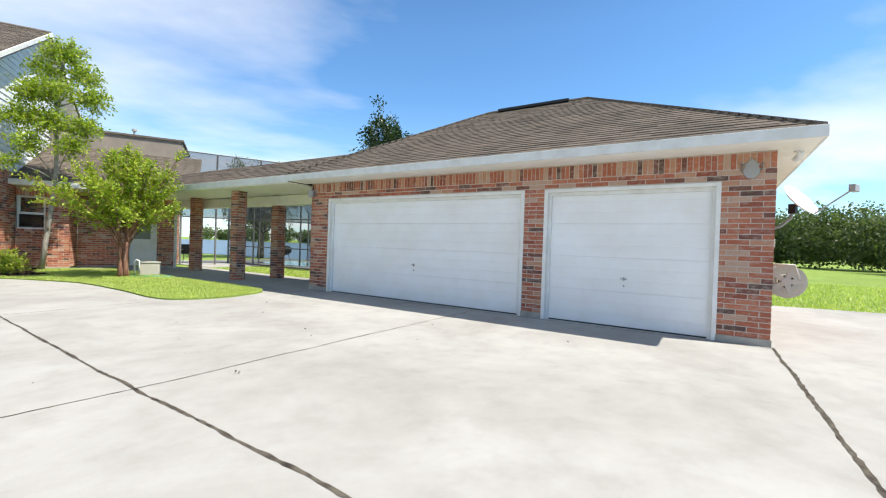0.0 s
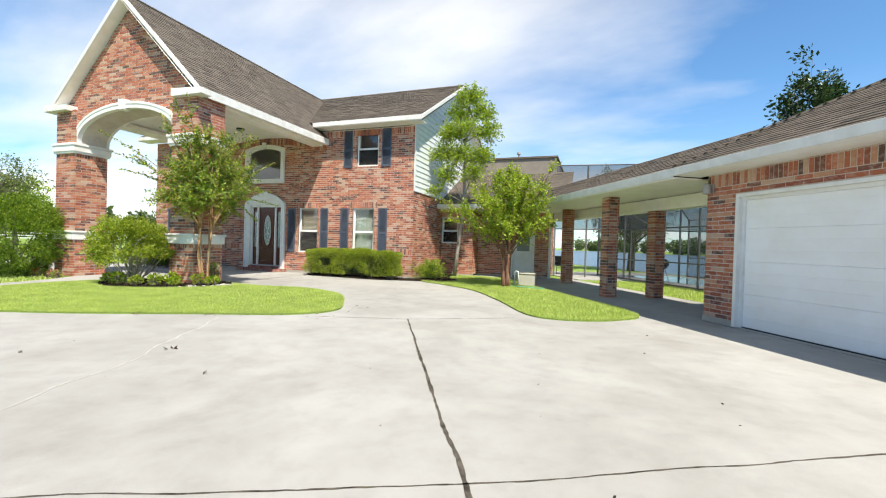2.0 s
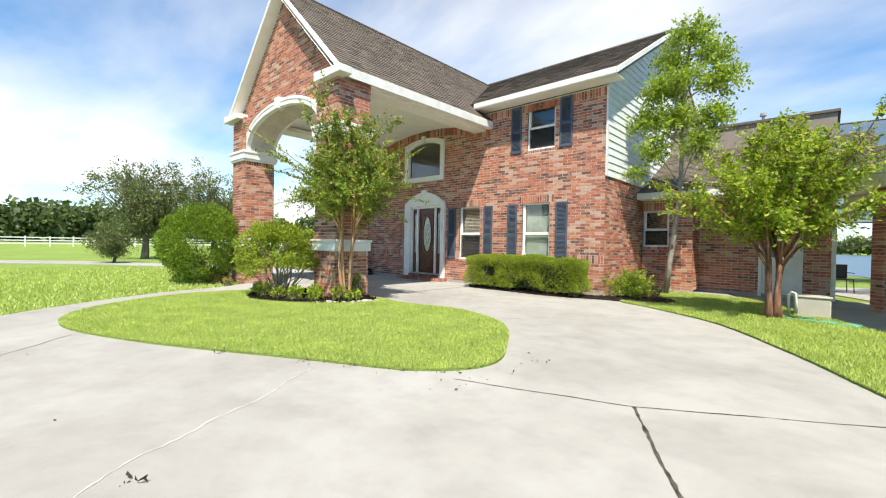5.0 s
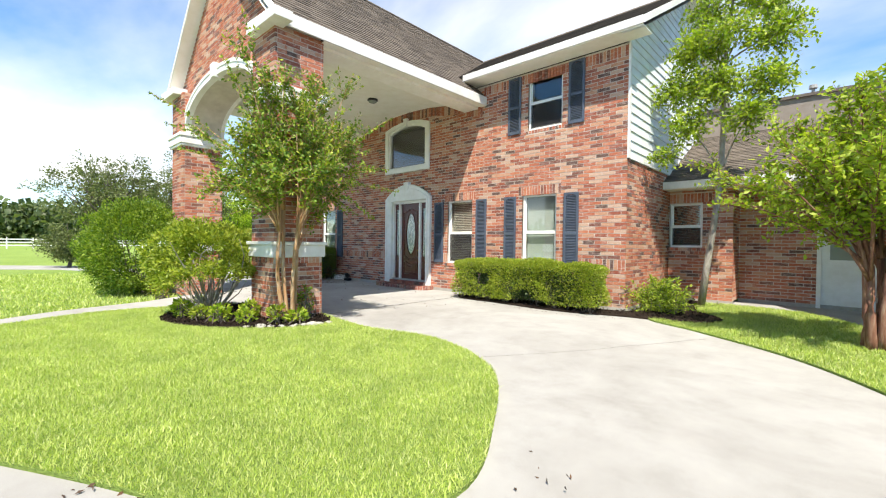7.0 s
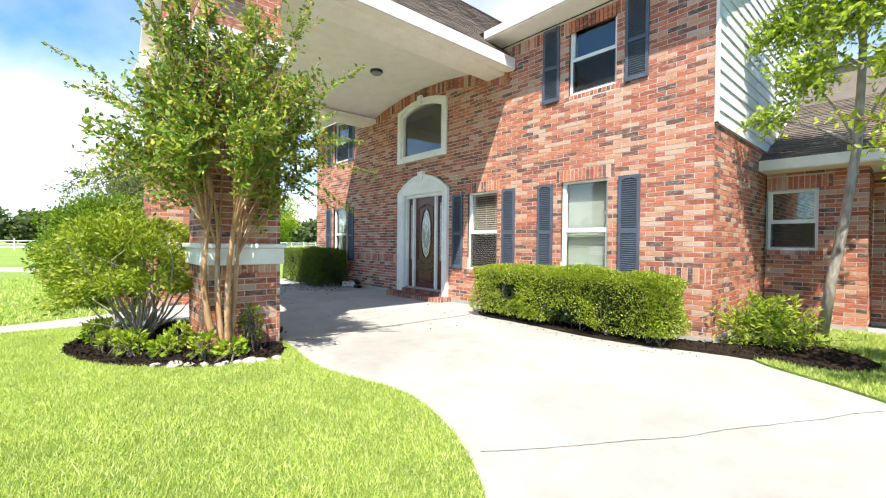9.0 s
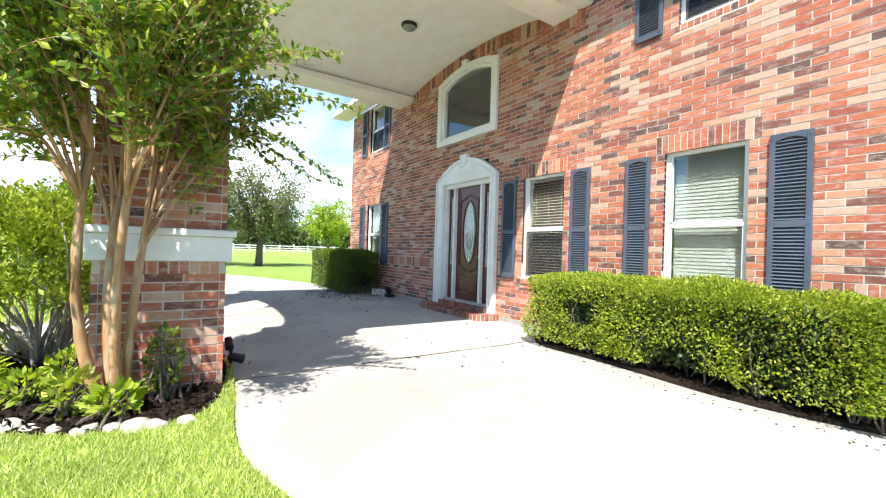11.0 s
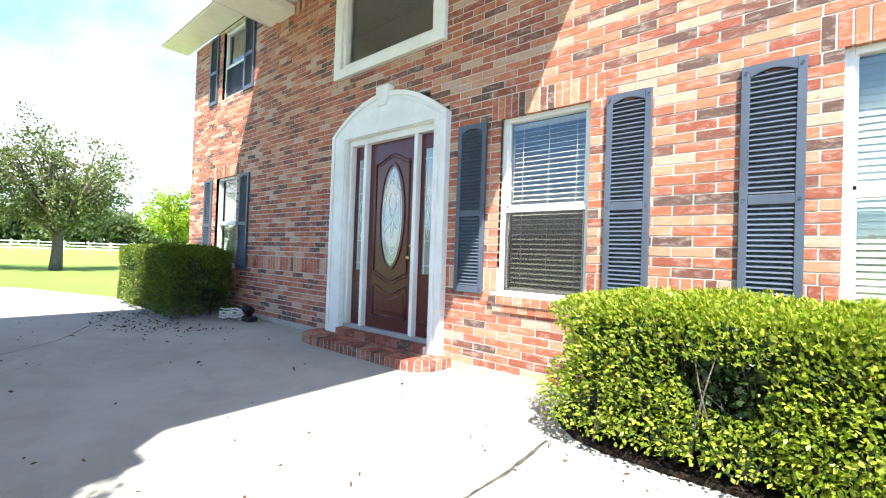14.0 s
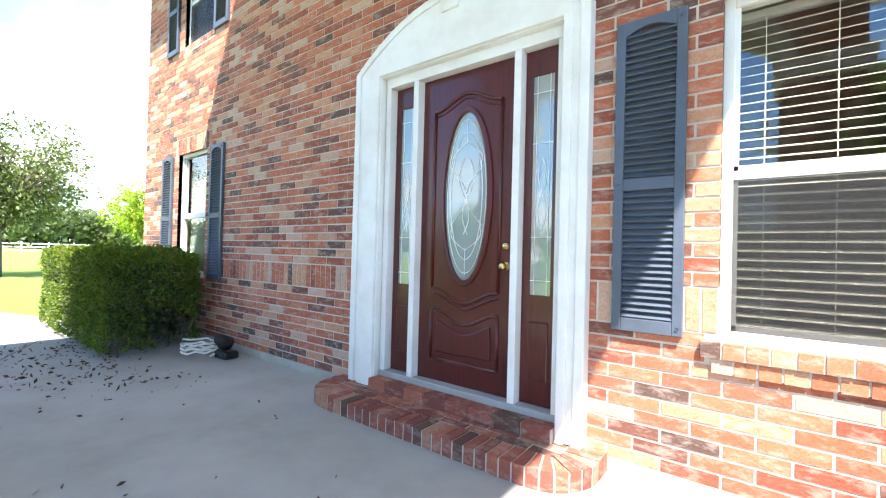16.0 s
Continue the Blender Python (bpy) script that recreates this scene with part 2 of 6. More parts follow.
MAT_BUSH = leaf_material("bush_leaf", [(0.0663, 0.133, 0.0155), (0.143, 0.233, 0.0222), (0.298, 0.376, 0.0442)], 0.38)
MAT_AZALEA = leaf_material("azalea_leaf", [(0.163, 0.233, 0.029), (0.291, 0.36, 0.0407), (0.444, 0.466, 0.0699), (0.104, 0.175, 0.0232)], 0.4)
MAT_OAK = leaf_material("oak_leaf", [(0.079, 0.11, 0.0351), (0.131, 0.159, 0.0571), (0.194, 0.22, 0.0878)], 0.3)
# magnolia's own dark leaf; inside the hedges its darkness stands in for shade
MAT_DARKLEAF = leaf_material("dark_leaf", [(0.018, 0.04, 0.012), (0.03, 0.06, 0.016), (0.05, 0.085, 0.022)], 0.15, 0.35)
MAT_FAR = leaf_material("far_leaf", [(0.075, 0.108, 0.045), (0.105, 0.145, 0.06), (0.145, 0.18, 0.075)], 0.35)
MAT_FLOWER = leaf_material("flower_petal", [(0.45, 0.08, 0.06), (0.55, 0.2, 0.1), (0.5, 0.3, 0.3)], 0.3)
MAT_BLADE = leaf_material("grass_blade", [(0.272, 0.375, 0.068), (0.408, 0.499, 0.113), (0.544, 0.602, 0.204), (0.594, 0.616, 0.302)], 0.40)
MAT_DEAD = leaf_material("dead_leaf", [(0.06, 0.035, 0.02), (0.12, 0.06, 0.03), (0.05, 0.04, 0.035)], 0.05, 0.8)

k = Mat("lawn_turf", rough=0.95, spec=0.15)
t1, t2 = k.noise(38, 6, 0.7), k.noise(0.25, 6, 0.6)
c = k.ramp(t1, [(0.28, (0.14, 0.22, 0.04)), (0.5, (0.22, 0.32, 0.075)), (0.72, (0.31, 0.39, 0.11))])
c = k.mixc(0.6, c, k.ramp(t2, [(0.3, (0.8, 0.85, 0.75)), (0.7, (1.2, 1.15, 1.1))]), "MULTIPLY")
MAT_TURF = k.color(c).bump(t1, 0.9, 0.05).m
k = Mat("mulch", rough=1.0, spec=0.1)
t1 = k.noise(45, 5, 0.75, stretch=(1, 2.2, 1))
MAT_MULCH = k.color(k.ramp(t1, [(0.3, (0.012, 0.009, 0.007)), (0.6, (0.05, 0.036, 0.027)), (0.8, (0.11, 0.085, 0.065))])).bump(t1, 1.0, 0.03).m
k = Mat("smooth_bark", rough=0.7)
t1 = k.noise(7, 6, 0.6, stretch=(3, 3, 0.5), distort=0.5)
MAT_BARK = k.color(k.ramp(t1, [(0.3, (0.26, 0.12, 0.045)), (0.5, (0.42, 0.24, 0.12)), (0.7, (0.52, 0.40, 0.28))])).bump(k.noise(40, 4, stretch=(1, 1, 0.2)), 0.4, 0.006).m
k = Mat("rough_bark", rough=0.95)
t1 = k.noise(16, 6, 0.7, stretch=(2, 2, 0.4))
MAT_OAKBARK = k.color(k.ramp(t1, [(0.3, (0.06, 0.048, 0.04)), (0.7, (0.2, 0.17, 0.14))])).bump(t1, 0.9, 0.03).m
k = Mat("lake_water", rough=0.3, spec=0.5)
MAT_LAKE = k.color((0.07, 0.12, 0.17)).bump(k.noise(0.8, 6, 0.6, stretch=(1, 3, 1)), 0.5, 0.15).m
k = Mat("pool_water", rough=0.05)
MAT_POOL = k.color((0.10, 0.42, 0.46)).bump(k.noise(2.0, 4), 0.2, 0.05).m


def mesh_screen(name, cover, col):
    """Fine woven mesh: part of the light goes straight through it."""
    q = Mat(name, rough=0.8)
    tr = q.t.nodes.new("ShaderNodeBsdfTransparent")
    mx = q.t.nodes.new("ShaderNodeMixShader")
    mx.inputs[0].default_value = cover
    q.color(col)
    q.t.links.new(tr.outputs[0], mx.inputs[1])
    q.t.links.new(q.b.outputs[0], mx.inputs[2])
    q.t.links.new(mx.outputs[0], q.t.nodes["Material Output"].inputs[0])
    return q.m


MAT_SCREEN = mesh_screen("pool_screen", 0.42, (0.06, 0.07, 0.085))
MAT_WSCREEN = mesh_screen("window_screen", 0.42, (0.02, 0.02, 0.022))
k = Mat("pale_bark", rough=0.85)
t1 = k.noise(9, 6, 0.65, stretch=(2, 2, 0.5))
MAT_PALEBARK = k.color(k.ramp(t1, [(0.3, (0.15, 0.125, 0.10)), (0.5, (0.32, 0.29, 0.25)), (0.7, (0.46, 0.43, 0.38))])).bump(t1, 0.6, 0.01).m
MAT_HOSE = paint("green_hose", (0.10, 0.42, 0.30), 0.4, 0.1)
k = Mat("red_bark", rough=0.7)
t1 = k.noise(7, 6, 0.6, stretch=(3, 3, 0.5), distort=0.5)
MAT_REDBARK = k.color(k.ramp(t1, [(0.3, (0.12, 0.045, 0.03)), (0.5, (0.22, 0.10, 0.065)), (0.72, (0.36, 0.25, 0.18))])).bump(k.noise(40, 4, stretch=(1, 1, 0.2)), 0.4, 0.006).m

# ---- mesh helpers ----
rng = np.random.default_rng(7)


class Shape:
    """Gathers corners and faces of one mesh."""

    def __init__(self):
        self.v, self.f = [], []

    def add(self, verts, faces):
        n = len(self.v)
        self.v += [tuple(p) for p in verts]
        self.f += [tuple(i + n for i in face) for face in faces]
        return self

    def box(self, x0, x1, y0, y1, z0, z1, m=None):
        p = [Vector((x, y, z)) for z in (z0, z1) for x, y in ((x0, y0), (x1, y0), (x1, y1), (x0, y1))]
        if m is not None:
            p = [m @ q for q in p]
        return self.add(p, [(3, 2, 1, 0), (4, 5, 6, 7), (0, 1, 5, 4), (1, 2, 6, 5), (2, 3, 7, 6), (3, 0, 4, 7)])

    def prism(self, outline, z0, z1, m=None):
        """An upright prism over a plan outline, counter-clockwise."""
        n = len(outline)
        p = [Vector((x, y, z)) for z in (z0, z1) for x, y in outline]
        if m is not None:
            p = [m @ q for q in p]
        return self.add(p, [tuple(reversed(range(n))), tuple(range(n, 2 * n))] + [(i, (i + 1) % n, n + (i + 1) % n, n + i) for i in range(n)])

    def tube(self, pts, radii, sides=8, closed=False):
        pts = [Vector(p) for p in pts]
        if isinstance(radii, (int, float)):
            radii = [radii] * len(pts)
        n0 = len(self.v)
        for i, p in enumerate(pts):
            d = (pts[min(i + 1, len(pts) - 1)] - pts[max(i - 1, 0)])
            if closed:
                d = pts[(i + 1) % len(pts)] - pts[i - 1]
            q = d.to_track_quat("Z", "Y")
            self.v += [tuple(p + q @ Vector((math.cos(a) * radii[i], math.sin(a) * radii[i], 0))) for a in (2 * math.pi * j / sides for j in range(sides))]
        rings = len(pts) if closed else len(pts) - 1
        for i in range(rings):
            a, b = n0 + i * sides, n0 + ((i + 1) % len(pts)) * sides
            self.f += [(a + j, a + (j + 1) % sides, b + (j + 1) % sides, b + j) for j in range(sides)]
        if not closed:
            self.f += [tuple(n0 + j for j in reversed(range(sides))), tuple(n0 + (len(pts) - 1) * sides + j for j in range(sides))]
        return self

    def lathe(self, profile, m=None, sides=20):
        """Turns (radius, height) pairs round z."""
        n0 = len(self.v)
        for r, z in profile:
            for j in range(sides):
                a = 2 * math.pi * j / sides
                p = Vector((r * math.cos(a), r * math.sin(a), z))
                self.v.append(tuple(m @ p if m is not None else p))
        for i in range(len(profile) - 1):
            a, b = n0 + i * sides, n0 + (i + 1) * sides
            self.f += [(a + j, a + (j + 1) % sides, b + (j + 1) % sides, b + j) for j in range(sides)]
        return self

    def mesh(self, name):
        me = bpy.data.meshes.new(name)
        me.from_pydata(self.v, [], self.f)
        me.update()
        return me


def thing(name, label, category, at=(0, 0, 0), group="", kind=""):
    ob = new(name)
    ob.empty_display_size = 0.2
    ob.location = at
    return tagged(ob, label, category, group, kind)


def placed(ob):
    """An object's pose in the world, before the scene is evaluated."""
    return (placed(ob.parent) @ ob.matrix_parent_inverse if ob.parent else Matrix.Identity(4)) @ ob.matrix_basis


def part(name, shape, material, parent=None, label="", bevel=0.0, smooth=False):
    """Links a shape as ONE mesh object under a thing or a part; the corners are given in world metres."""
    me = shape.mesh(name) if isinstance(shape, Shape) else shape
    if material is not None and not me.materials:
        me.materials.append(material)
    ob = new(name, me)
    if parent is not None:
        ob.parent = parent
        ob.matrix_parent_inverse = placed(parent).inverted()
    if smooth:
        for poly in me.polygons:
            poly.use_smooth = True
    if bevel:
        mod = ob.modifiers.new("edge", "BEVEL")
        mod.width, mod.segments, mod.limit_method, mod.angle_limit = bevel, 2, "ANGLE", radians(40)
    return tagged(ob, label)


def cells(lo, hi, cuts):
    marks = sorted({lo, hi, *[c for c in cuts if lo < c < hi]})
    return list(zip(marks, marks[1:]))


def in_any(s, z, holes):
    return any(a < s < b and c < z < d for a, b, c, d in holes)


L_BRICK, H_BRICK, JOINT = 0.287, 0.0805, 0.0135


def local(O, U, N):
    """The pose whose x runs along a wall, whose y goes into it and whose z is up."""
    m = Matrix((Vector((*U, 0)), Vector((-N[0], -N[1], 0)), Vector((0, 0, 1)))).transposed().to_4x4()
    return Matrix.Translation(Vector(O)) @ m


FULL_BRICK = {}


def brick_at(shape, m, s0, s1, z0, z1, depth=0.045):
    j = random.uniform(-0.0012, 0.0015)
    p = [m @ Vector(q) for q in ((s0, j, z0), (s1, j, z0), (s1, j, z1), (s0, j, z1), (s0, depth, z0), (s1, depth, z0), (s1, depth, z1), (s0, depth, z1))]
    shape.add(p, [(0, 1, 2, 3), (4, 0, 3, 7), (1, 5, 6, 2), (3, 2, 6, 7), (4, 5, 1, 0)])


def brick_wall(parent, m, s0, s1, z0, z1, holes=(), thick=0.22, near=None, span=None, material=None, back=True, seed=3, soldiers=()):
    """A wall in running bond. m: pose from local(). holes: (s0, s1, z0, z1). span(z): the stretch that exists at a height.
    near: a stretch (s0, s1, z0, z1) whose bricks are objects of their own. soldiers: (s0, s1, z0, z1) bands of upright bricks."""
    random.seed(seed)
    material = material or MAT_BRICK
    if back:
        core = Shape()
        for a, b in cells(s0, s1, [h for x in holes for h in x[:2]]):
            for c, d in cells(z0, z1, [h for x in holes for h in x[2:]]):
                if not in_any((a + b) / 2, (c + d) / 2, holes):
                    core.box(max(a, s0 + 0.0045) if a == s0 else a, b - 0.0045 if b == s1 else b, 0.0045, thick, c, d, m)
        part("mortar_bed", core, MAT_MORTAR, parent)
    joined = Shape()
    count = 0
    skip = list(holes) + [h for h in soldiers]
    for row in range(int((z1 - z0) / H_BRICK + 0.5)):
        zl, zh = z0 + row * H_BRICK + JOINT / 2, z0 + (row + 1) * H_BRICK - JOINT / 2
        mid = (zl + zh) / 2
        a, b = span(mid) if span else (s0, s1)
        gaps = sorted((h[0], h[1]) for h in skip if h[2] < mid < h[3])
        free, x = [], a
        for g0, g1 in gaps:
            if g0 > x:
                free.append((x, min(g0, b)))
            x = max(x, g1)
        if x < b:
            free.append((x, b))
        for f0, f1 in free:
            k0 = math.floor((f0 - s0) / L_BRICK) - 1
            q = s0 + k0 * L_BRICK + (row % 2) * L_BRICK / 2
            while q < f1:
                if q + L_BRICK - f0 < 0.07:
                    q += L_BRICK
                    continue
                l = q + JOINT / 2 if q - f0 > 0.07 else f0
                last = f1 - q - L_BRICK < 0.07
                r = f1 if last else q + L_BRICK - JOINT / 2
                if r - l > 0.025:
                    whole = abs(r - l - L_BRICK + JOINT) < 0.002
                    if near and whole and near[0] < l and r < near[1] and near[2] < mid < near[3] and count < 290:
                        count += 1
                        if "me" not in FULL_BRICK:
                            sh = Shape()
                            brick_at(sh, Matrix.Identity(4), 0, L_BRICK - JOINT, 0, H_BRICK - JOINT)
                            FULL_BRICK["me"] = sh.mesh("brick")
                            FULL_BRICK["me"].materials.append(MAT_BRICK)
                        ob = new("brick", FULL_BRICK["me"])
                        ob.parent = parent
                        ob.matrix_basis = m @ Matrix.Translation((l, random.uniform(-0.0012, 0.0012), zl))
                    else:
                        brick_at(joined, m, l, r, zl, zh)
                if last:
                    break
                q += L_BRICK
    for a, b, c, d in soldiers:
        n = max(1, round((b - a) / H_BRICK))
        w = (b - a) / n
        for i in range(n):
            brick_at(joined, m, a + i * w + JOINT / 2, a + (i + 1) * w - JOINT / 2, c + JOINT / 2, d - JOINT / 2)
    if joined.v:
        tagged(part("brick_courses", joined, material, parent), kind="stuff")


def shingles(parent, m, rows_len, span, name="shingle_courses", width=0.30, step=0.14, deck=0.05, seed=1):
    """Shingle courses on a slope. m: pose with x along the eave, y up the slope, z out. span(r): the stretch at r metres up the slope."""
    random.seed(seed)
    sh = Shape()
    r = 0.0
    while r < rows_len - 0.02:
        a, b = span(r + step * 0.3)
        q = a - random.random() * width
        r1 = min(r + step * 1.25, rows_len)
        while q < b:
            w = width * random.uniform(0.7, 1.2)
            l, e = max(q, a), min(q + w, b)
            if e - l > 0.01:
                lift = 0.012 + random.uniform(0, 0.008)
                p = [m @ Vector(c) for c in ((l, r, lift), (e, r, lift), (e, r1, 0.002), (l, r1, 0.002), (l, r, -0.005), (e, r, -0.005))]
                sh.add(p, [(0, 1, 2, 3), (4, 5, 1, 0)])
            q += w
        r += step
    tagged(part(name, sh, MAT_SHINGLE, parent), kind="stuff")
    base = Shape()
    a0, b0 = span(0)
    a1, b1 = span(rows_len)
    q = [(a0, 0), (b0, 0), (b1, rows_len), (a1, rows_len)]
    p = [m @ Vector((x, y, z)) for z in (-deck, -0.006) for x, y in q]
    base.add(p, [(3, 2, 1, 0), (4, 5, 6, 7), (0, 1, 5, 4), (1, 2, 6, 5), (2, 3, 7, 6), (3, 0, 4, 7)])
    part("roof_deck", base, MAT_SHINGLE, parent)


def slope(P, U, up):
    """The pose of a roof plane from a point on its eave, the way along the eave and the way up the slope."""
    x, y = Vector(U).normalized(), Vector(up).normalized()
    return Matrix.Translation(Vector(P)) @ Matrix((x, y, x.cross(y))).transposed().to_4x4()


def smooth_loop(points, per=6):
    """A closed Catmull-Rom line through a few control points."""
    n, res = len(points), []
    for i in range(n):
        p = [Vector(points[(i + k) % n]) for k in (-1, 0, 1, 2)]
        for j in range(per):
            t = j / per
            res.append(0.5 * (2 * p[1] + (p[2] - p[0]) * t + (2 * p[0] - 5 * p[1] + 4 * p[2] - p[3]) * t * t + (3 * p[1] - p[0] - 3 * p[2] + p[3]) * t ** 3))
    return [(q.x, q.y) for q in res]


def inside(xy, loop):
    """Which of the points lie in a plan outline."""
    x, y = xy[:, 0], xy[:, 1]
    res = np.zeros(len(xy), bool)
    for (x0, y0), (x1, y1) in zip(loop, loop[1:] + loop[:1]):
        hit = (y0 > y) != (y1 > y)
        res ^= hit & (x < (x1 - x0) * (y - y0) / (y1 - y0 + 1e-12) + x0)
    return res


def grid_mesh(name, verts, faces, material):
    me = bpy.data.meshes.new(name)
    me.vertices.add(len(verts))
    me.vertices.foreach_set("co", np.asarray(verts, np.float32).ravel())
    n, k = faces.shape
    me.loops.add(n * k)
    me.loops.foreach_set("vertex_index", faces.astype(np.int32).ravel())
    me.polygons.add(n)
    me.polygons.foreach_set("loop_start", np.arange(0, n * k, k, dtype=np.int32))
    me.polygons.foreach_set("loop_total", np.full(n, k, np.int32))
    me.update(calc_edges=True)
    me.materials.append(material)
    return me


def leaves(points, size, material, name="leaves", droop=0.2, ratio=0.5, out=None):
    """Many small pointed leaves, each a folded pair of triangles, at the points. out: the way they lean, one for each point."""
    n = len(points)
    d = rng.normal(size=(n, 3))
    if out is not None:
        d = d * 0.6 + out
    d[:, 2] -= droop
    d /= np.linalg.norm(d, axis=1, keepdims=True) + 1e-9
    side = np.cross(d, rng.normal(size=(n, 3)))
    side /= np.linalg.norm(side, axis=1, keepdims=True) + 1e-9
    nor = np.cross(d, side)
    s = size * rng.uniform(0.6, 1.3, (n, 1))
    a = points
    b = points + d * s * 0.5 + side * s * ratio * 0.5 + nor * s * 0.08
    c = points + d * s
    e = points + d * s * 0.5 - side * s * ratio * 0.5 + nor * s * 0.08
    verts = np.stack([a, b, c, e], 1).reshape(-1, 3)
    i = np.arange(n)[:, None] * 4
    return grid_mesh(name, verts, np.concatenate([i + [0, 1, 2], i + [0, 2, 3]], 1).reshape(-1, 3), material)


def blades(loop, density, material, holes=(), z=0.0, tall=0.07, thin=1.0):
    lo, hi = np.min(loop, 0), np.max(loop, 0)
    n = int(np.prod(hi - lo) * density)
    xy = rng.uniform(lo, hi, (n, 2))
    keep = inside(xy, list(loop))
    for h in holes:
        keep &= ~inside(xy, list(h))
    xy = xy[keep]
    n = len(xy)
    ang = rng.uniform(0, 2 * np.pi, n)
    h = tall * rng.uniform(0.45, 1.25, n)
    lean = rng.normal(size=(n, 2)) * 0.45 * h[:, None]
    w = 0.006 * thin * rng.uniform(0.7, 1.4, n)
    side = np.stack([np.cos(ang), np.sin(ang)], 1) * w[:, None]
    zz = np.full((n, 1), z)
    a = np.concatenate([xy - side, zz], 1)
    b = np.concatenate([xy + side, zz], 1)
    c = np.concatenate([xy + lean, zz + h[:, None]], 1)
    verts = np.stack([a, b, c], 1).reshape(-1, 3)
    return grid_mesh("grass_blades", verts, np.arange(3 * n).reshape(-1, 3), material)

# ---- ground, paving, water ----
G0, GU, GV = Vector((3.13, 11.1, 0)), Vector((0.5, -0.8660254, 0)), Vector((0.8660254, 0.5, 0))


def gw(s, v, z=0.0):
    """A place in the garage's own directions: s along its front, v into it."""
    return G0 + GU * s + GV * v + Vector((0, 0, z))


gr = Shape().add([(-900, -900, -0.03), (900, -900, -0.03), (900, 900, -0.03), (-900, 900, -0.03)], [(0, 1, 2, 3)])
ground = tagged(part("ground", gr, MAT_TURF), "mown green lawn reaching to the horizon", "ground", kind="structure")

p1, p2, p3, p4 = gw(-9.5, 2.2), gw(0, 2.2), gw(9.9, 6.3), gw(13.0, 6.9)
drive = [(-15.5, -7), (-11.4, 3.4), (-10.93, 4.4), (-11.65, 5.1), (-12.5, 6.2), (-13.3, 7.5), (-13.75, 9.1), (-14.3, 10.0), (-15.3, 10.6),
         (-19.0, 10.95), (-23.7, 11.2), (-28.3, 8.7), (-32.0, 4.6), (-38, -4), (-42, -2), (-35.2, 4.9), (-31.2, 9.4), (-26, 12.2), (-23.6, 13.7),
         (-20.4, 14.8), (-18.7, 15.2), (-18.7, 16.2), (-5.2, 16.2), (-5.2, 19.2), (-3.8, 20.2), tuple(p1.xy), tuple(p2.xy), tuple(p3.xy), tuple(p4.xy), (22, -3), (40, -14), (40, -45), (-24, -45)]
sl = Shape().prism(list(reversed(drive)), -0.15, 0.0)
tagged(part("driveway", sl, MAT_CONCRETE), "pale weathered concrete driveway with dark joints", "driveway", kind="structure")

ISLAND = smooth_loop([(-9.6, 5.3), (-7.6, 5.84), (-5.3, 7.0), (-4.05, 7.66), (-3.62, 8.4), (-4.0, 9.3), (-4.95, 10.55), (-6.4, 11.15), (-7.8, 10.9), (-9.2, 11.04), (-10.2, 11.08), (-11.6, 10.6), (-12.3, 9.3), (-12.35, 7.6), (-11.2, 5.9)])
BED = smooth_loop([(-10.9, 8.7), (-9.8, 8.85), (-8.9, 9.55), (-8.55, 10.2), (-8.6, 10.72), (-9.3, 10.97), (-10.3, 11.03), (-11.5, 10.5), (-11.9, 9.6)])
wl0, wl1 = gw(-0.7, -1.05), gw(-8.4, -1.05)
RLAWN = smooth_loop([(wl0.x, wl0.y), (1.45, 10.0), (0.5, 9.55), (-0.2, 9.9), (-1.1, 11.6), (-2.3, 13.5), (-3.7, 14.65), (-4.75, 15.4), (-4.9, 17.0), (-4.7, 18.5), (-3.0, 18.7), (wl1.x, wl1.y), ((wl0.x + wl1.x) / 2, (wl0.y + wl1.y) / 2)])
RBED = smooth_loop([(-9.3, 15.05), (-8.0, 14.98), (-6.5, 14.9), (-5.0, 15.3), (-3.9, 15.4), (-3.6, 16.2), (-4.3, 17.2), (-4.6, 18.9), (-5.3, 18.9), (-5.3, 15.85), (-9.3, 15.85)], 4)


def patch(name, loop, z0, z1, mat, label, category):
    return tagged(part(name, Shape().prism(loop, z0, z1), mat), label, category, kind="structure")


patch("lawn", ISLAND, -0.05, 0.028, MAT_TURF, "mown green lawn island edged by concrete", "lawn")
patch("lawn", RLAWN, -0.05, 0.028, MAT_TURF, "mown green lawn between drive and walkway", "lawn")
patch("mulch_bed", BED, -0.05, 0.045, MAT_MULCH, "dark mulch bed round the brick pillar", "flower bed")
patch("mulch_bed", RBED, -0.05, 0.036, MAT_MULCH, "dark mulch bed along the brick wall", "flower bed")


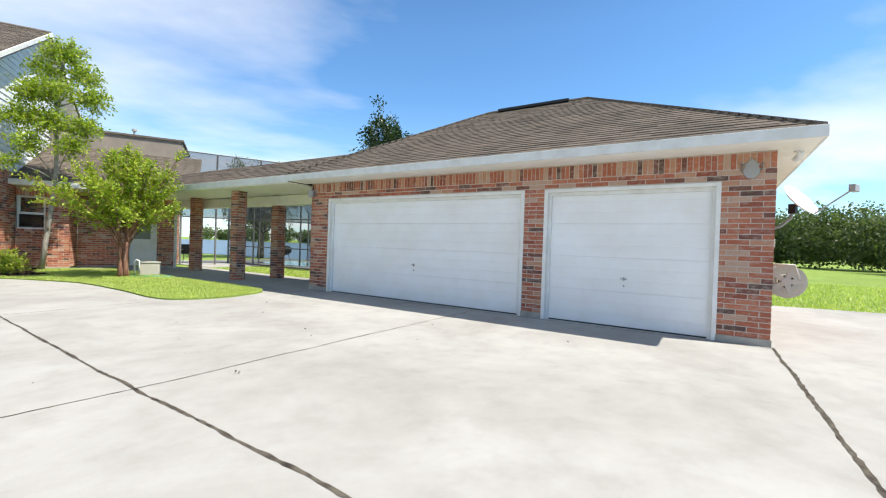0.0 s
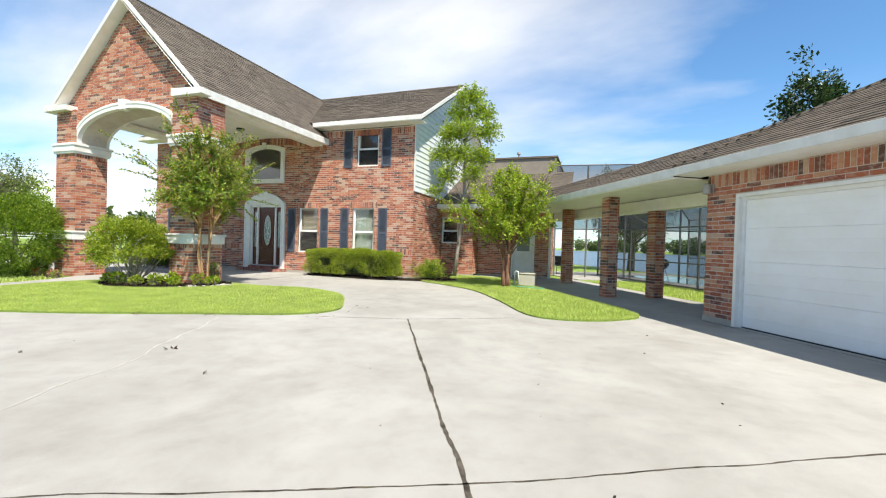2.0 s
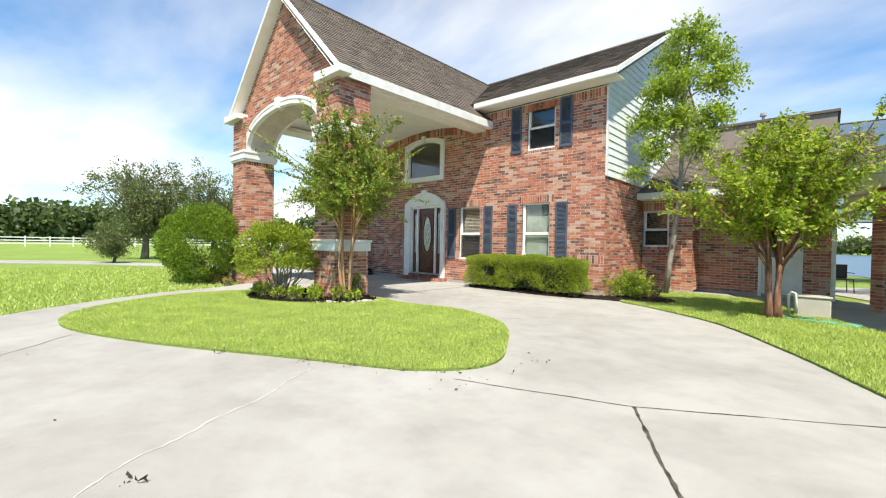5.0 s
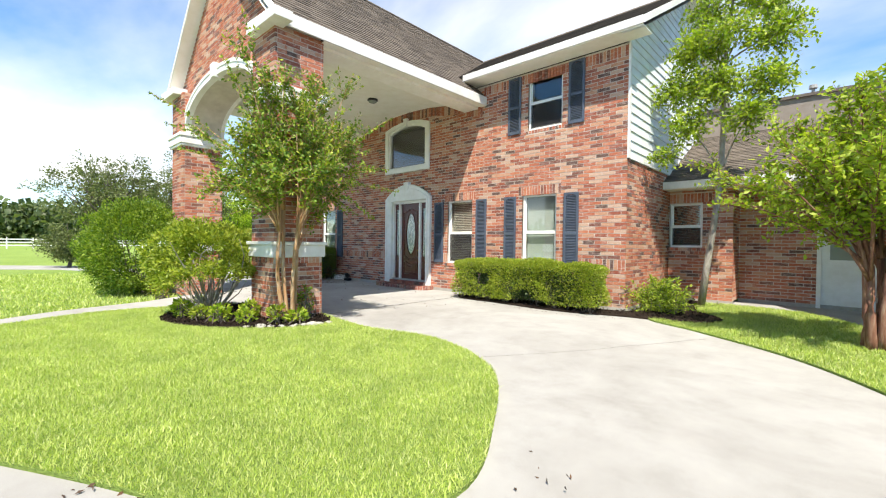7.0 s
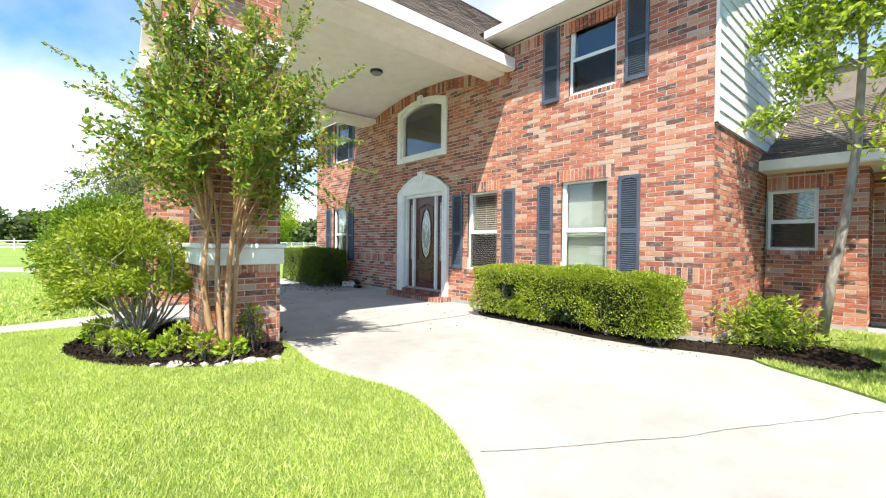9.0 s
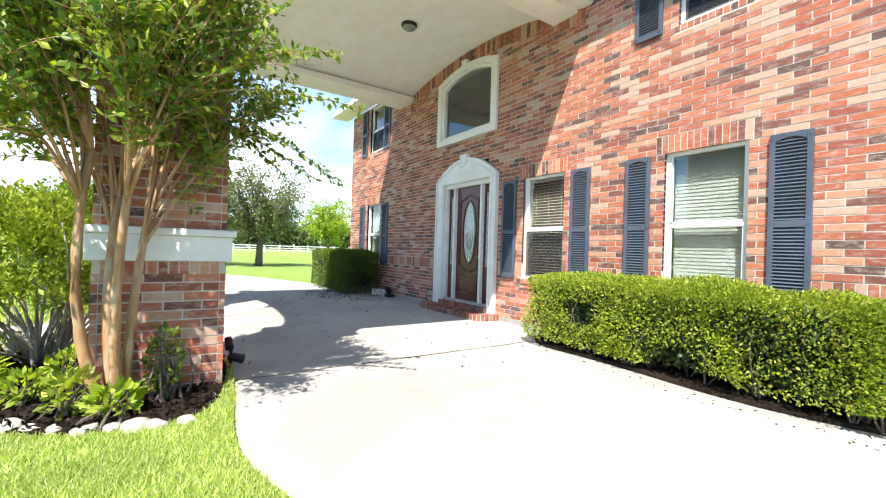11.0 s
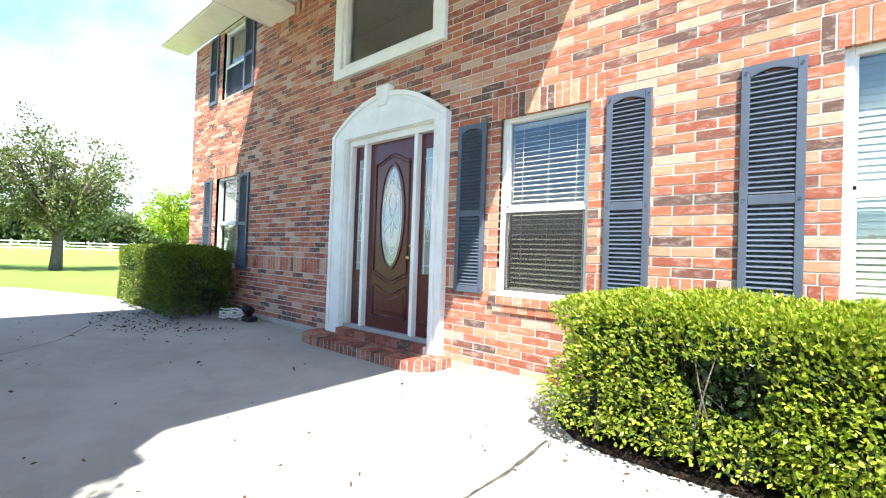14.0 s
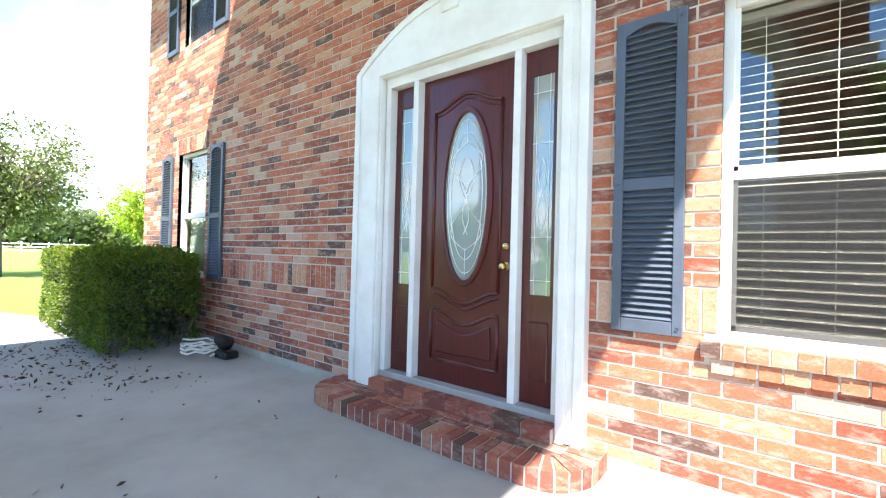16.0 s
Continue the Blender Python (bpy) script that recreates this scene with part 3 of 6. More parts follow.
def joint(name, pts, width, mat, label, seed=1, wobble=0.012):
    """A crack or joint in the paving: an uneven strip just over the slab."""
    random.seed(seed)
    line = []
    for (x0, y0), (x1, y1) in zip(pts, pts[1:]):
        n = max(2, int(math.hypot(x1 - x0, y1 - y0) / 0.06))
        line += [(x0 + (x1 - x0) * i / n, y0 + (y1 - y0) * i / n) for i in range(n)]
    line.append(pts[-1])
    v = []
    for i, (x, y) in enumerate(line):
        ax, ay = line[max(i - 1, 0)]
        bx, by = line[min(i + 1, len(line) - 1)]
        d = math.hypot(bx - ax, by - ay) or 1
        nx, ny = -(by - ay) / d, (bx - ax) / d
        o = noise.noise((x * 1.7, y * 1.7, seed)) * wobble * 2 + random.uniform(-1, 1) * wobble * 0.25
        w = width * (0.55 + 0.75 * random.random() + 0.5 * noise.noise((x * 4, y * 4, seed + 5)))
        v += [(x + nx * (o + w / 2), y + ny * (o + w / 2), 0.003), (x + nx * (o - w / 2), y + ny * (o - w / 2), 0.003)]
    n = len(line)
    tagged(part(name, Shape().add(v, [(2 * i, 2 * i + 1, 2 * i + 3, 2 * i + 2) for i in range(n - 1)]), mat), label, "joint", kind="structure")


JL = "dark weathered joint between concrete slabs"
joint("paving_joint", [(-2.02, 8.3), (-0.55, 5.5), (0.41, 3.73), (1.67, 1.47), (9.5, -12.4)], 0.030, MAT_CRACK, JL, 1)
joint("paving_joint", [(-8.9, -1.0), (-1.75, 2.72), (0.41, 3.75), (2.96, 5.2), (5.4, 6.55)], 0.013, MAT_CRACK, JL, 2)
joint("paving_joint", [(8.1, 2.5), (4.37, 0.26), (-3.5, -4.5)], 0.045, MAT_CRACK, JL, 3)
joint("paving_joint", [(-3.6, 7.75), (-2.02, 8.3), (-0.3, 9.4)], 0.016, MAT_CRACK, JL, 4)
joint("paving_joint", [(-9.42, 11.05), (-9.42, 14.9)], 0.024, MAT_CRACK, JL, 5)
joint("paving_joint", [(-5.3, 10.9), (-4.5, 12.25), (-3.5, 14.2)], 0.006, MAT_CRACK, JL, 6, 0.02)
joint("paving_joint", [(-8.6, 5.35), (-6.9, 3.9), (-5.2, 2.0)], 0.012, MAT_CRACK, JL, 7, 0.02)
joint("paving_joint", [(-4.9, 6.9), (-3.6, 4.6), (-3.0, 2.8)], 0.014, MAT_PALE, "pale filled crack in the concrete", 8, 0.05)
joint("paving_joint", [(-18.4, 14.75), (-15.2, 13.2), (-13.0, 11.0)], 0.014, MAT_CRACK, JL, 9)
joint("paving_joint", [tuple(gw(0.1, -0.1).xy), tuple(gw(9.9, -0.1).xy)], 0.02, MAT_CRACK, JL, 10)

q = [gw(-120, 9), gw(-16, 10.6), gw(-5, 13), gw(1, 26), gw(8, 96), gw(-200, 104)]
tagged(part("lake", Shape().add([(p.x, p.y, -0.012) for p in q], [tuple(range(6))]), MAT_LAKE), "calm blue lake beyond the garden", "water", kind="structure")
q = [gw(-15, 2.4), gw(-9.55, 2.4), gw(-9.55, 4.95), gw(2.5, 4.95), gw(2.5, 10.3), gw(-15, 10.3)]
tagged(part("pool_deck", Shape().prism([(p.x, p.y) for p in q], -0.1, 0.0), MAT_CONCRETE), "pale concrete deck round the pool", "deck", kind="structure")
q = [gw(-12.5, 6.4), gw(0.5, 6.4), gw(0.5, 9.2), gw(-12.5, 9.2)]
tagged(part("pool", Shape().prism([(p.x, p.y) for p in q], -0.05, 0.006), MAT_POOL), "turquoise swimming pool in the deck", "pool", kind="structure")

# ---- house ----
house = thing("house", "two-storey red brick house with gabled portico", "house", (-12, 18, 0))
HX, HY, HR = -18.8, 15.88, -5.35


def hx(x):
    return x - HX


def wall_part(name, parent, label=""):
    ob = new(name)
    ob.parent = parent
    ob.matrix_parent_inverse = placed(parent).inverted()
    return tagged(ob, label)


LOW, HIGH = (0.85, 2.67), (4.29, 5.70)
WINS = [(-10.5, -9.57, *LOW), (-7.93, -6.98, *LOW), (-17.42, -16.47, *LOW), (-7.8, -6.86, *HIGH), (-17.34, -16.4, *HIGH)]
front = wall_part("wall_front", house)
holes = [(hx(a), hx(b), c, d) for a, b, c, d in WINS] + [(hx(-13.05), hx(-11.33), 0, 2.85), (hx(-13.3), hx(-11.38), 3.8, 5.2)]
soldier = []
for a, b, c, d in WINS:
    if c < 2:
        soldier += [(hx(a) - 0.12, hx(b) + 0.12, 2.656, 2.8975), (hx(a) - 0.06, hx(b) + 0.06, c - 0.09, c)]
    else:
        soldier += [(hx(a) - 0.06, hx(b) + 0.06, c - 0.09, c)]
for a, b in ((-18.8, -17.42), (-16.47, -13.3), (-11.2, -10.5), (-9.57, -7.93), (-6.98, HR)):
    soldier.append((hx(a), hx(b), 0.885, 1.1265))
soldier.append((hx(-9.2), hx(HR), 5.4735, 5.715))
brick_wall(front, local((HX, HY, 0), (1, 0), (0, -1)), 0, hx(HR), 0.08, 5.75, holes + [(hx(-13.28), hx(-11.2), 0, 2.95), (hx(-12.95), hx(-11.5), 2.9, 3.2)], near=(hx(-11.3), hx(-9.0), 0.0, 4.6), soldiers=soldier)
side = wall_part("wall_side", house)
brick_wall(side, local((HR, HY, 0), (0, 1), (1, 0)), 0.052, 9.0, 0.08, 3.30, seed=5)
foot = Shape().box(HX, HR + 0.012, HY - 0.012, HY + 0.2, 0, 0.085).box(HR - 0.2, HR + 0.012, HY + 0.2, 24.8, 0, 0.085)
part("footing", foot, MAT_FOOT, house)
wl = Shape().box(HX, HX + 0.2, HY + 0.22, 24.8, 0.0, 5.75).box(HX + 0.2, HR - 0.22, 24.6, 24.8, 0.0, 5.75)
part("wall_back", wl, MAT_MORTAR, house)
# rooms behind the windows; their dimness is put into the wall colour
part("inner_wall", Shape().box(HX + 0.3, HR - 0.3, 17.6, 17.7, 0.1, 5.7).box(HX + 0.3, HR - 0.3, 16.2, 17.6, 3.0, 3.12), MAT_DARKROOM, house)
# ceiling added over the upper rooms to block stray light
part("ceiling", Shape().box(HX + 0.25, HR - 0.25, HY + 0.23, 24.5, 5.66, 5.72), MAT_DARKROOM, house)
part("floor_slab", Shape().box(HX + 0.25, HR - 0.25, 16.15, 24.5, 0.05, 0.2), MAT_FOOT, house)

# lap siding on the gable end
sid = wall_part("siding", house, "pale blue-white lap siding")
for i in range(28):
    z = 3.30 + i * 0.2
    y0, y1 = HY + 0.006, 24.8
    if z > 5.7:
        y0 = 15.35 + (z + 0.15 - 5.92) / 0.566 + 0.12
        y1 = 40.7 - y0
    if y1 - y0 < 0.3:
        break
    b = Shape().add([(HR + 0.035, y0, z), (HR + 0.035, y1, z), (HR + 0.012, y1, z + 0.205), (HR + 0.012, y0, z + 0.205), (HR, y0, z), (HR, y1, z), (HR, y1, z + 0.205), (HR, y0, z + 0.205)],
                    [(0, 1, 2, 3), (4, 5, 1, 0), (4, 0, 3, 7), (1, 5, 6, 2), (3, 2, 6, 7), (7, 6, 5, 4)])
    part("board", b, MAT_SIDING, sid)
gb = Shape().prism([(HY + 0.06, 3.28), (24.7, 3.28), (24.7, 5.75), (20.35, 8.3), (HY + 0.06, 5.75)], HR - 0.2, HR - 0.002, Matrix(((0, 0, 1, 0), (1, 0, 0, 0), (0, 1, 0, 0), (0, 0, 0, 1))))
part("wall_gable", gb, MAT_SIDING, house)
part("corner_board", Shape().box(HR + 0.001, HR + 0.042, HY - 0.004, HY + 0.09, 3.30, 5.72), MAT_TRIM, house)

# main roof
main = wall_part("roof_main", house, "brown asphalt shingle roof")
X0, X1 = -19.35, -4.9
shingles(main, slope((X0, 15.35, 5.95), (1, 0, 0), (0, 5.0, 2.83)), 5.745, lambda r: (0, X1 - X0), seed=2)
shingles(main, slope((X1, 25.35, 5.95), (-1, 0, 0), (0, -5.0, 2.83)), 5.745, lambda r: (0, X1 - X0), step=0.3, width=0.6, seed=3)
part("ridge_cap", Shape().tube([(X0, 20.35, 8.77), (X1, 20.35, 8.77)], 0.06, 6), MAT_SHINGLE, main)
for a, b in ((X0, -15.0), (-9.5, X1)):
    part("fascia", Shape().box(a, b, 15.31, 15.35, 5.785, 5.95), MAT_TRIM, main, bevel=0.006)
    part("soffit", Shape().box(a, b, 15.35, HY - 0.002, 5.77, 5.79), MAT_CREAM, main)


def rake(name, a, b, deep, thick, parent, mat=None):
    """A board under a sloping roof edge, from a to b, hung below the line."""
    a, b = Vector(a), Vector(b)
    n = (b - a).normalized().cross(Vector((0, 0, 1))).normalized() * thick
    d = Vector((0, 0, -deep))
    p = [a, b, b + d, a + d]
    part(name, Shape().add([*p, *[x + n for x in p]], [(0, 1, 2, 3), (7, 6, 5, 4), (0, 4, 5, 1), (1, 5, 6, 2), (2, 6, 7, 3), (3, 7, 4, 0)]), mat or MAT_TRIM, parent)


rake("rake_board", (X1 + 0.01, 15.3, 5.93), (X1 + 0.01, 20.35, 8.79), 0.15, 0.04, main)
rake("rake_board", (X1 + 0.01, 25.4, 5.93), (X1 + 0.01, 20.35, 8.79), 0.15, -0.04, main)
for ye in (15.35, 25.35):
    part("rake_soffit", Shape().add([(HR, ye, 5.72), (X1, ye, 5.72), (X1, 20.35, 8.55), (HR, 20.35, 8.55)], [(0, 1, 2, 3)]), MAT_CREAM, main)

# portico
portico = wall_part("portico", house, "brick portico with arched white trim")
PX, EAVE = -12.25, 3.12


def pmain(z):
    return max(15.9, 15.35 + (z - 5.95) / 0.566 + 0.05)


RUN = math.hypot(EAVE, 3.05)
proof = wall_part("roof_portico", house, "steep brown shingle roof")
shingles(proof, slope((PX + EAVE, 9.93, 5.42), (0, 1, 0), (-EAVE, 0, 3.05)), RUN, lambda r: (0, pmain(5.42 + r * 3.05 / RUN) - 9.93), seed=4)
shingles(proof, slope((PX - EAVE, 9.93, 5.42), (0, -1, 0), (EAVE, 0, 3.05)), RUN, lambda r: (-(pmain(5.42 + r * 3.05 / RUN) - 9.93), 0), seed=5)
part("ridge_cap", Shape().tube([(PX, 9.93, 8.47), (PX, 19.7, 8.47)], 0.05, 6), MAT_SHINGLE, proof)
for sgn in (1, -1):
    rake("rake_board", (PX + sgn * (EAVE + 0.02), 9.90, 5.44), (PX, 9.90, 8.46), 0.15, 0.05 * sgn, proof)
    part("rake_soffit", Shape().add([(PX + sgn * EAVE, 9.9, 5.2), (PX, 9.9, 8.25), (PX, 10.22, 8.25), (PX + sgn * EAVE, 10.22, 5.2)], [(0, 1, 2, 3)]), MAT_CREAM, proof)
    xe = PX + sgn * EAVE
    part("fascia", Shape().box(min(xe, xe + sgn * 0.04), max(xe, xe + sgn * 0.04), 9.9, 15.86, 5.185, 5.42), MAT_TRIM, proof, bevel=0.006)
    xa, xb = sorted((PX + sgn * 2.25, PX + sgn * 3.36))
    part("eave_return", Shape().prism([(xa, 5.18), (xb, 5.18), (xb, 5.34), (xa, 5.40)], -10.15, -9.82, Matrix(((1, 0, 0, 0), (0, 0, -1, 0), (0, 1, 0, 0), (0, 0, 0, 1)))), MAT_TRIM, proof, bevel=0.008)
    xa, xb = sorted((PX + sgn * 2.1, PX + sgn * 3.0))
    # pillar: brick base, white band, brick shaft, white cap, brick to the eave
    pil = wall_part("pillar", house, "square brick pillar with two white bands")
    for z0, z1, seed in ((0.0, 1.15, 11), (1.43, 3.86, 12), (4.18, 5.2, 13)):
        part("mortar_bed", Shape().box(xa + 0.0045, xb - 0.0045, 10.0045, 10.9455, z0, z1), MAT_MORTAR, pil)
        for O, U, N, ln in (((xa, 10.0, 0), (1, 0), (0, -1), xb - xa), ((xb, 10.0, 0), (0, 1), (1, 0), 0.95), ((xb, 10.95, 0), (-1, 0), (0, 1), xb - xa), ((xa, 10.95, 0), (0, -1), (-1, 0), 0.95)):
            e0 = 0.052 if U[0] == 0 else 0.0
            brick_wall(pil, local(O, U, N), e0, ln - e0, z0, z1, back=False, seed=seed, near=(-1, 2, 0, 1.2) if sgn == 1 and U != (-1, 0) else None, soldiers=[(e0, ln - e0, 1.03, 1.15)] if z0 == 0 else [(e0, ln - e0, 3.73, 3.86)] if z0 < 2 else [])
    for z0, z1, o in ((1.15, 1.37, 0.045), (1.37, 1.43, 0.075), (3.86, 3.92, 0.05), (3.92, 4.10, 0.075), (4.10, 4.18, 0.10)):
        part("band", Shape().box(xa - o, xb + o, 10.0 - o, 10.95 + o, z0, z1), MAT_WHITE, pil, bevel=0.01)

RX, RZ, SPRING = 2.1, 0.92, 4.18
XZ = Matrix(((1, 0, 0, 0), (0, 0, 1, 0), (0, 1, 0, 0), (0, 0, 0, 1)))
arc = [(PX + RX * math.cos(a), SPRING + RZ * math.sin(a) ** 0.85) for a in (math.pi * i / 24 for i in range(25))]
gable = [(PX - 2.9, SPRING)] + [(PX - 2.98, 5.25), (PX, 8.15), (PX + 2.98, 5.25), (PX + 2.9, SPRING)] + arc
part("mortar_bed", Shape().prism(gable, 10.1845, 10.9, XZ), MAT_MORTAR, portico)
rows = [z for z in (SPRING + (i + 0.5) * H_BRICK for i in range(14)) if z < SPRING + RZ + 0.05]
hole = [(3.0 - RX * math.sqrt(max(0, 1 - ((z - SPRING) / (RZ + 0.1)) ** 2)) - 0.1, 3.0 + RX * math.sqrt(max(0, 1 - ((z - SPRING) / (RZ + 0.1)) ** 2)) + 0.1, z - 0.04, z + 0.04) for z in rows]
brick_wall(portico, local((PX - 3.0, 10.18, 0), (1, 0), (0, -1)), 0.0, 6.0, SPRING, 8.2, hole, back=False, seed=21,
           span=lambda z: (0.0, 6.0) if z < 5.2 else (3.0 - (8.15 - z) / 0.97, 3.0 + (8.15 - z) / 0.97))


def arch_band(name, r_in, r_out, y0, y1, parent, mat, cx=PX, rx=RX, rz=RZ, spring=SPRING, turn=0.85, n=28):
    v, f = [], []
    for i in range(n + 1):
        a = math.pi * i / n
        c, s = math.cos(a), math.sin(a) ** turn
        for r in (r_in, r_out):
            for y in (y0, y1):
                v.append((cx + (rx + r) * c, y, spring + (rz + r) * s))
    for i in range(n):
        p, q = 4 * i, 4 * i + 4
        f += [(p, q, q + 1, p + 1), (p + 2, p + 3, q + 3, q + 2), (p, p + 2, q + 2, q), (p + 1, q + 1, q + 3, p + 3)]
    part(name, Shape().add(v, f), mat, parent, bevel=0.006)


arch_band("arch_trim", 0.0, 0.17, 10.05, 11.0, portico, MAT_WHITE, n=72)
arch_band("arch_moulding", 0.12, 0.20, 10.035, 10.178, portico, MAT_WHITE, n=72)
part("keystone", Shape().prism([(PX - 0.10, 5.05), (PX + 0.10, 5.05), (PX + 0.13, 5.36), (PX - 0.13, 5.36)], 9.98, 10.2, XZ), MAT_WHITE, portico, bevel=0.008)
prof = [(-3.12, 5.19), (-2.98, 5.19), (-2.3, 5.37), (-1.7, 5.5), (-0.9, 5.6), (0, 5.64), (0.9, 5.6), (1.7, 5.5), (2.3, 5.37), (2.98, 5.19), (3.12, 5.19)]
for sgn in (1, -1):
    xa, xb = sorted((PX + sgn * 2.35, PX + sgn * 2.85))
    part("side_beam", Shape().box(xa, xb, 10.95, HY - 0.004, 5.16, 5.30), MAT_CREAM, portico, bevel=0.008)
v = [(PX + x, y, z) for x, z in prof for y in (10.9, HY - 0.003)]
tagged(part("ceiling", Shape().add(v, [(2 * i, 2 * i + 1, 2 * i + 3, 2 * i + 2) for i in range(len(prof) - 1)]), MAT_CREAM, portico, smooth=True), "cream coved portico ceiling")
sol = Shape()
mw = local((HX, HY - 0.004, 0), (1, 0), (0, -1))
for i in range(74):
    x = PX - 2.95 + i * 0.0805
    z = float(np.interp(x + 0.04 - PX, [q[0] for q in prof], [q[1] for q in prof]))
    brick_at(sol, mw, hx(x) + 0.005, hx(x + 0.0805) - 0.005, z - 0.27, z - 0.01)
tagged(part("brick_course", sol, MAT_BRICK, front), kind="stuff")
lamp = thing("ceiling_light", "round dark metal flush ceiling light", "light", (-12.1, 14.3, 5.6))
part("base", Shape().lathe([(0.0, 0.0), (0.15, 0.0), (0.155, -0.05), (0.13, -0.07)], pose(-12.1, 14.3, 5.64)), MAT_BLACK, lamp)
part("diffuser", Shape().lathe([(0.13, -0.06), (0.11, -0.10), (0.05, -0.125), (0.0, -0.13)], pose(-12.1, 14.3, 5.64)), MAT_SHADE, lamp)


# ---- windows and shutters ----
def window(x0, x1, z0, z1, y, parent, blind="slats", rail=True, label=""):
    w = wall_part("window", parent, label)
    yf = y + 0.055
    fr = Shape()
    t = 0.05
    fr.box(x0, x0 + t, yf, yf + 0.08, z0, z1).box(x1 - t, x1, yf, yf + 0.08, z0, z1).box(x0 + t, x1 - t, yf, yf + 0.08, z1 - t, z1).box(x0 + t, x1 - t, yf, yf + 0.08, z0, z0 + t)
    part("window_frame", fr, MAT_VINYL, w, bevel=0.004)
    zm = (z0 + z1) / 2 - 0.04
    part("meeting_rail", Shape().box(x0 + t, x1 - t, yf + 0.005, yf + 0.06, zm - 0.025, zm + 0.025), MAT_VINYL, w, bevel=0.004)
    for a, b, dy in ((z0 + t, zm - 0.025, 0.025), (zm + 0.025, z1 - t, 0.04)):
        g = part("pane", Shape().box(x0 + t, x1 - t, yf + dy, yf + dy + 0.005, a, b), MAT_GLASS, w)
        g.visible_shadow = False
        part("sash", Shape().box(x0 + t, x0 + t + 0.022, yf + dy - 0.012, yf + dy + 0.015, a, b).box(x1 - t - 0.022, x1 - t, yf + dy - 0.012, yf + dy + 0.015, a, b)
             .box(x0 + t, x1 - t, yf + dy - 0.012, yf + dy + 0.015, a, a + 0.03), MAT_VINYL, w)
    if blind != "shade":
        part("insect_screen", Shape().box(x0 + t, x1 - t, yf + 0.004, yf + 0.006, z0 + t, zm - 0.02), MAT_WSCREEN, w)
    part("reveal", Shape().box(x0 - 0.004, x0, y + 0.01, y + 0.3, z0, z1).box(x1, x1 + 0.004, y + 0.01, y + 0.3, z0, z1).box(x0, x1, y + 0.1, y + 0.3, z0 - 0.004, z0), MAT_MORTAR, w)
    yb = yf + 0.11
    if blind == "slats":
        bl = wall_part("blind", w)
        n = int((z1 - z0 - 0.1) / 0.05)
        me = Shape().box(x0 + 0.06, x1 - 0.06, -0.024, 0.024, -0.0015, 0.0015).mesh("slat")
        me.materials.append(MAT_BLIND)
        for i in range(n):
            ob = new("slat", me)
            ob.parent = bl
            ob.matrix_basis = pose(0, yb + 0.02, z1 - 0.09 - i * 0.05, 20)
        for x in (x0 + 0.18, (x0 + x1) / 2, x1 - 0.18):
            part("cord", Shape().box(x - 0.002, x + 0.002, yb - 0.008, yb - 0.004, z0 + 0.05, z1 - 0.05), MAT_BLIND, bl)
        part("head_rail", Shape().box(x0 + 0.05, x1 - 0.05, yb, yb + 0.05, z1 - 0.09, z1 - 0.05), MAT_BLIND, bl)
    elif blind == "shade":
        bl = wall_part("blind", w, "closed grey-green slatted blind")
        me = Shape().box(x0 + 0.055, x1 - 0.055, -0.027, 0.027, -0.0015, 0.0015).mesh("slat")
        me.materials.append(MAT_SHADE)
        for i in range(int((z1 - z0 - 0.1) / 0.046)):
            ob = new("slat", me)
            ob.parent = bl
            ob.matrix_basis = pose(0, yb + 0.02, z1 - 0.08 - i * 0.046, 79)
        part("head_rail", Shape().box(x0 + 0.05, x1 - 0.05, yb, yb + 0.05, z1 - 0.09, z1 - 0.05), MAT_SHADE, bl)
    if z0 < 3:
        part("mortar_bed", Shape().box(x0 - 0.072, x1 + 0.072, y - 0.029, y + 0.05, z0 - 0.088, z0 - 0.009).box(x0 - 0.02, x1 + 0.07, y - 0.014, y + 0.05, z0 - 0.16, z0 - 0.0885), MAT_MORTAR, w)
        n = round((x1 - x0 + 0.16) / 0.1)
        mm = local((x0 - 0.08, y - 0.035, 0), (1, 0), (0, -1))
        for i in range(n):
            wd = (x1 - x0 + 0.16) / n
            sl1 = Shape()
            brick_at(sl1, mm, i * wd + 0.005, (i + 1) * wd - 0.005, z0 - 0.085, z0 - 0.005, 0.12)
            brick_at(sl1, mm @ Matrix.Translation((0, 0.015, 0)), i * wd + 0.055, min((i + 1) * wd + 0.045, n * wd), z0 - 0.165, z0 - 0.095, 0.1)
            part("brick", sl1, MAT_BRICK, w)
    return w


window(*WINS[0], HY, house, "slats")
window(*WINS[1], HY, house, "shade")
window(*WINS[2], HY, house, "shade")
window(*WINS[3], HY, house, "half")
window(*WINS[4], HY, house, "half")

random.seed(8)


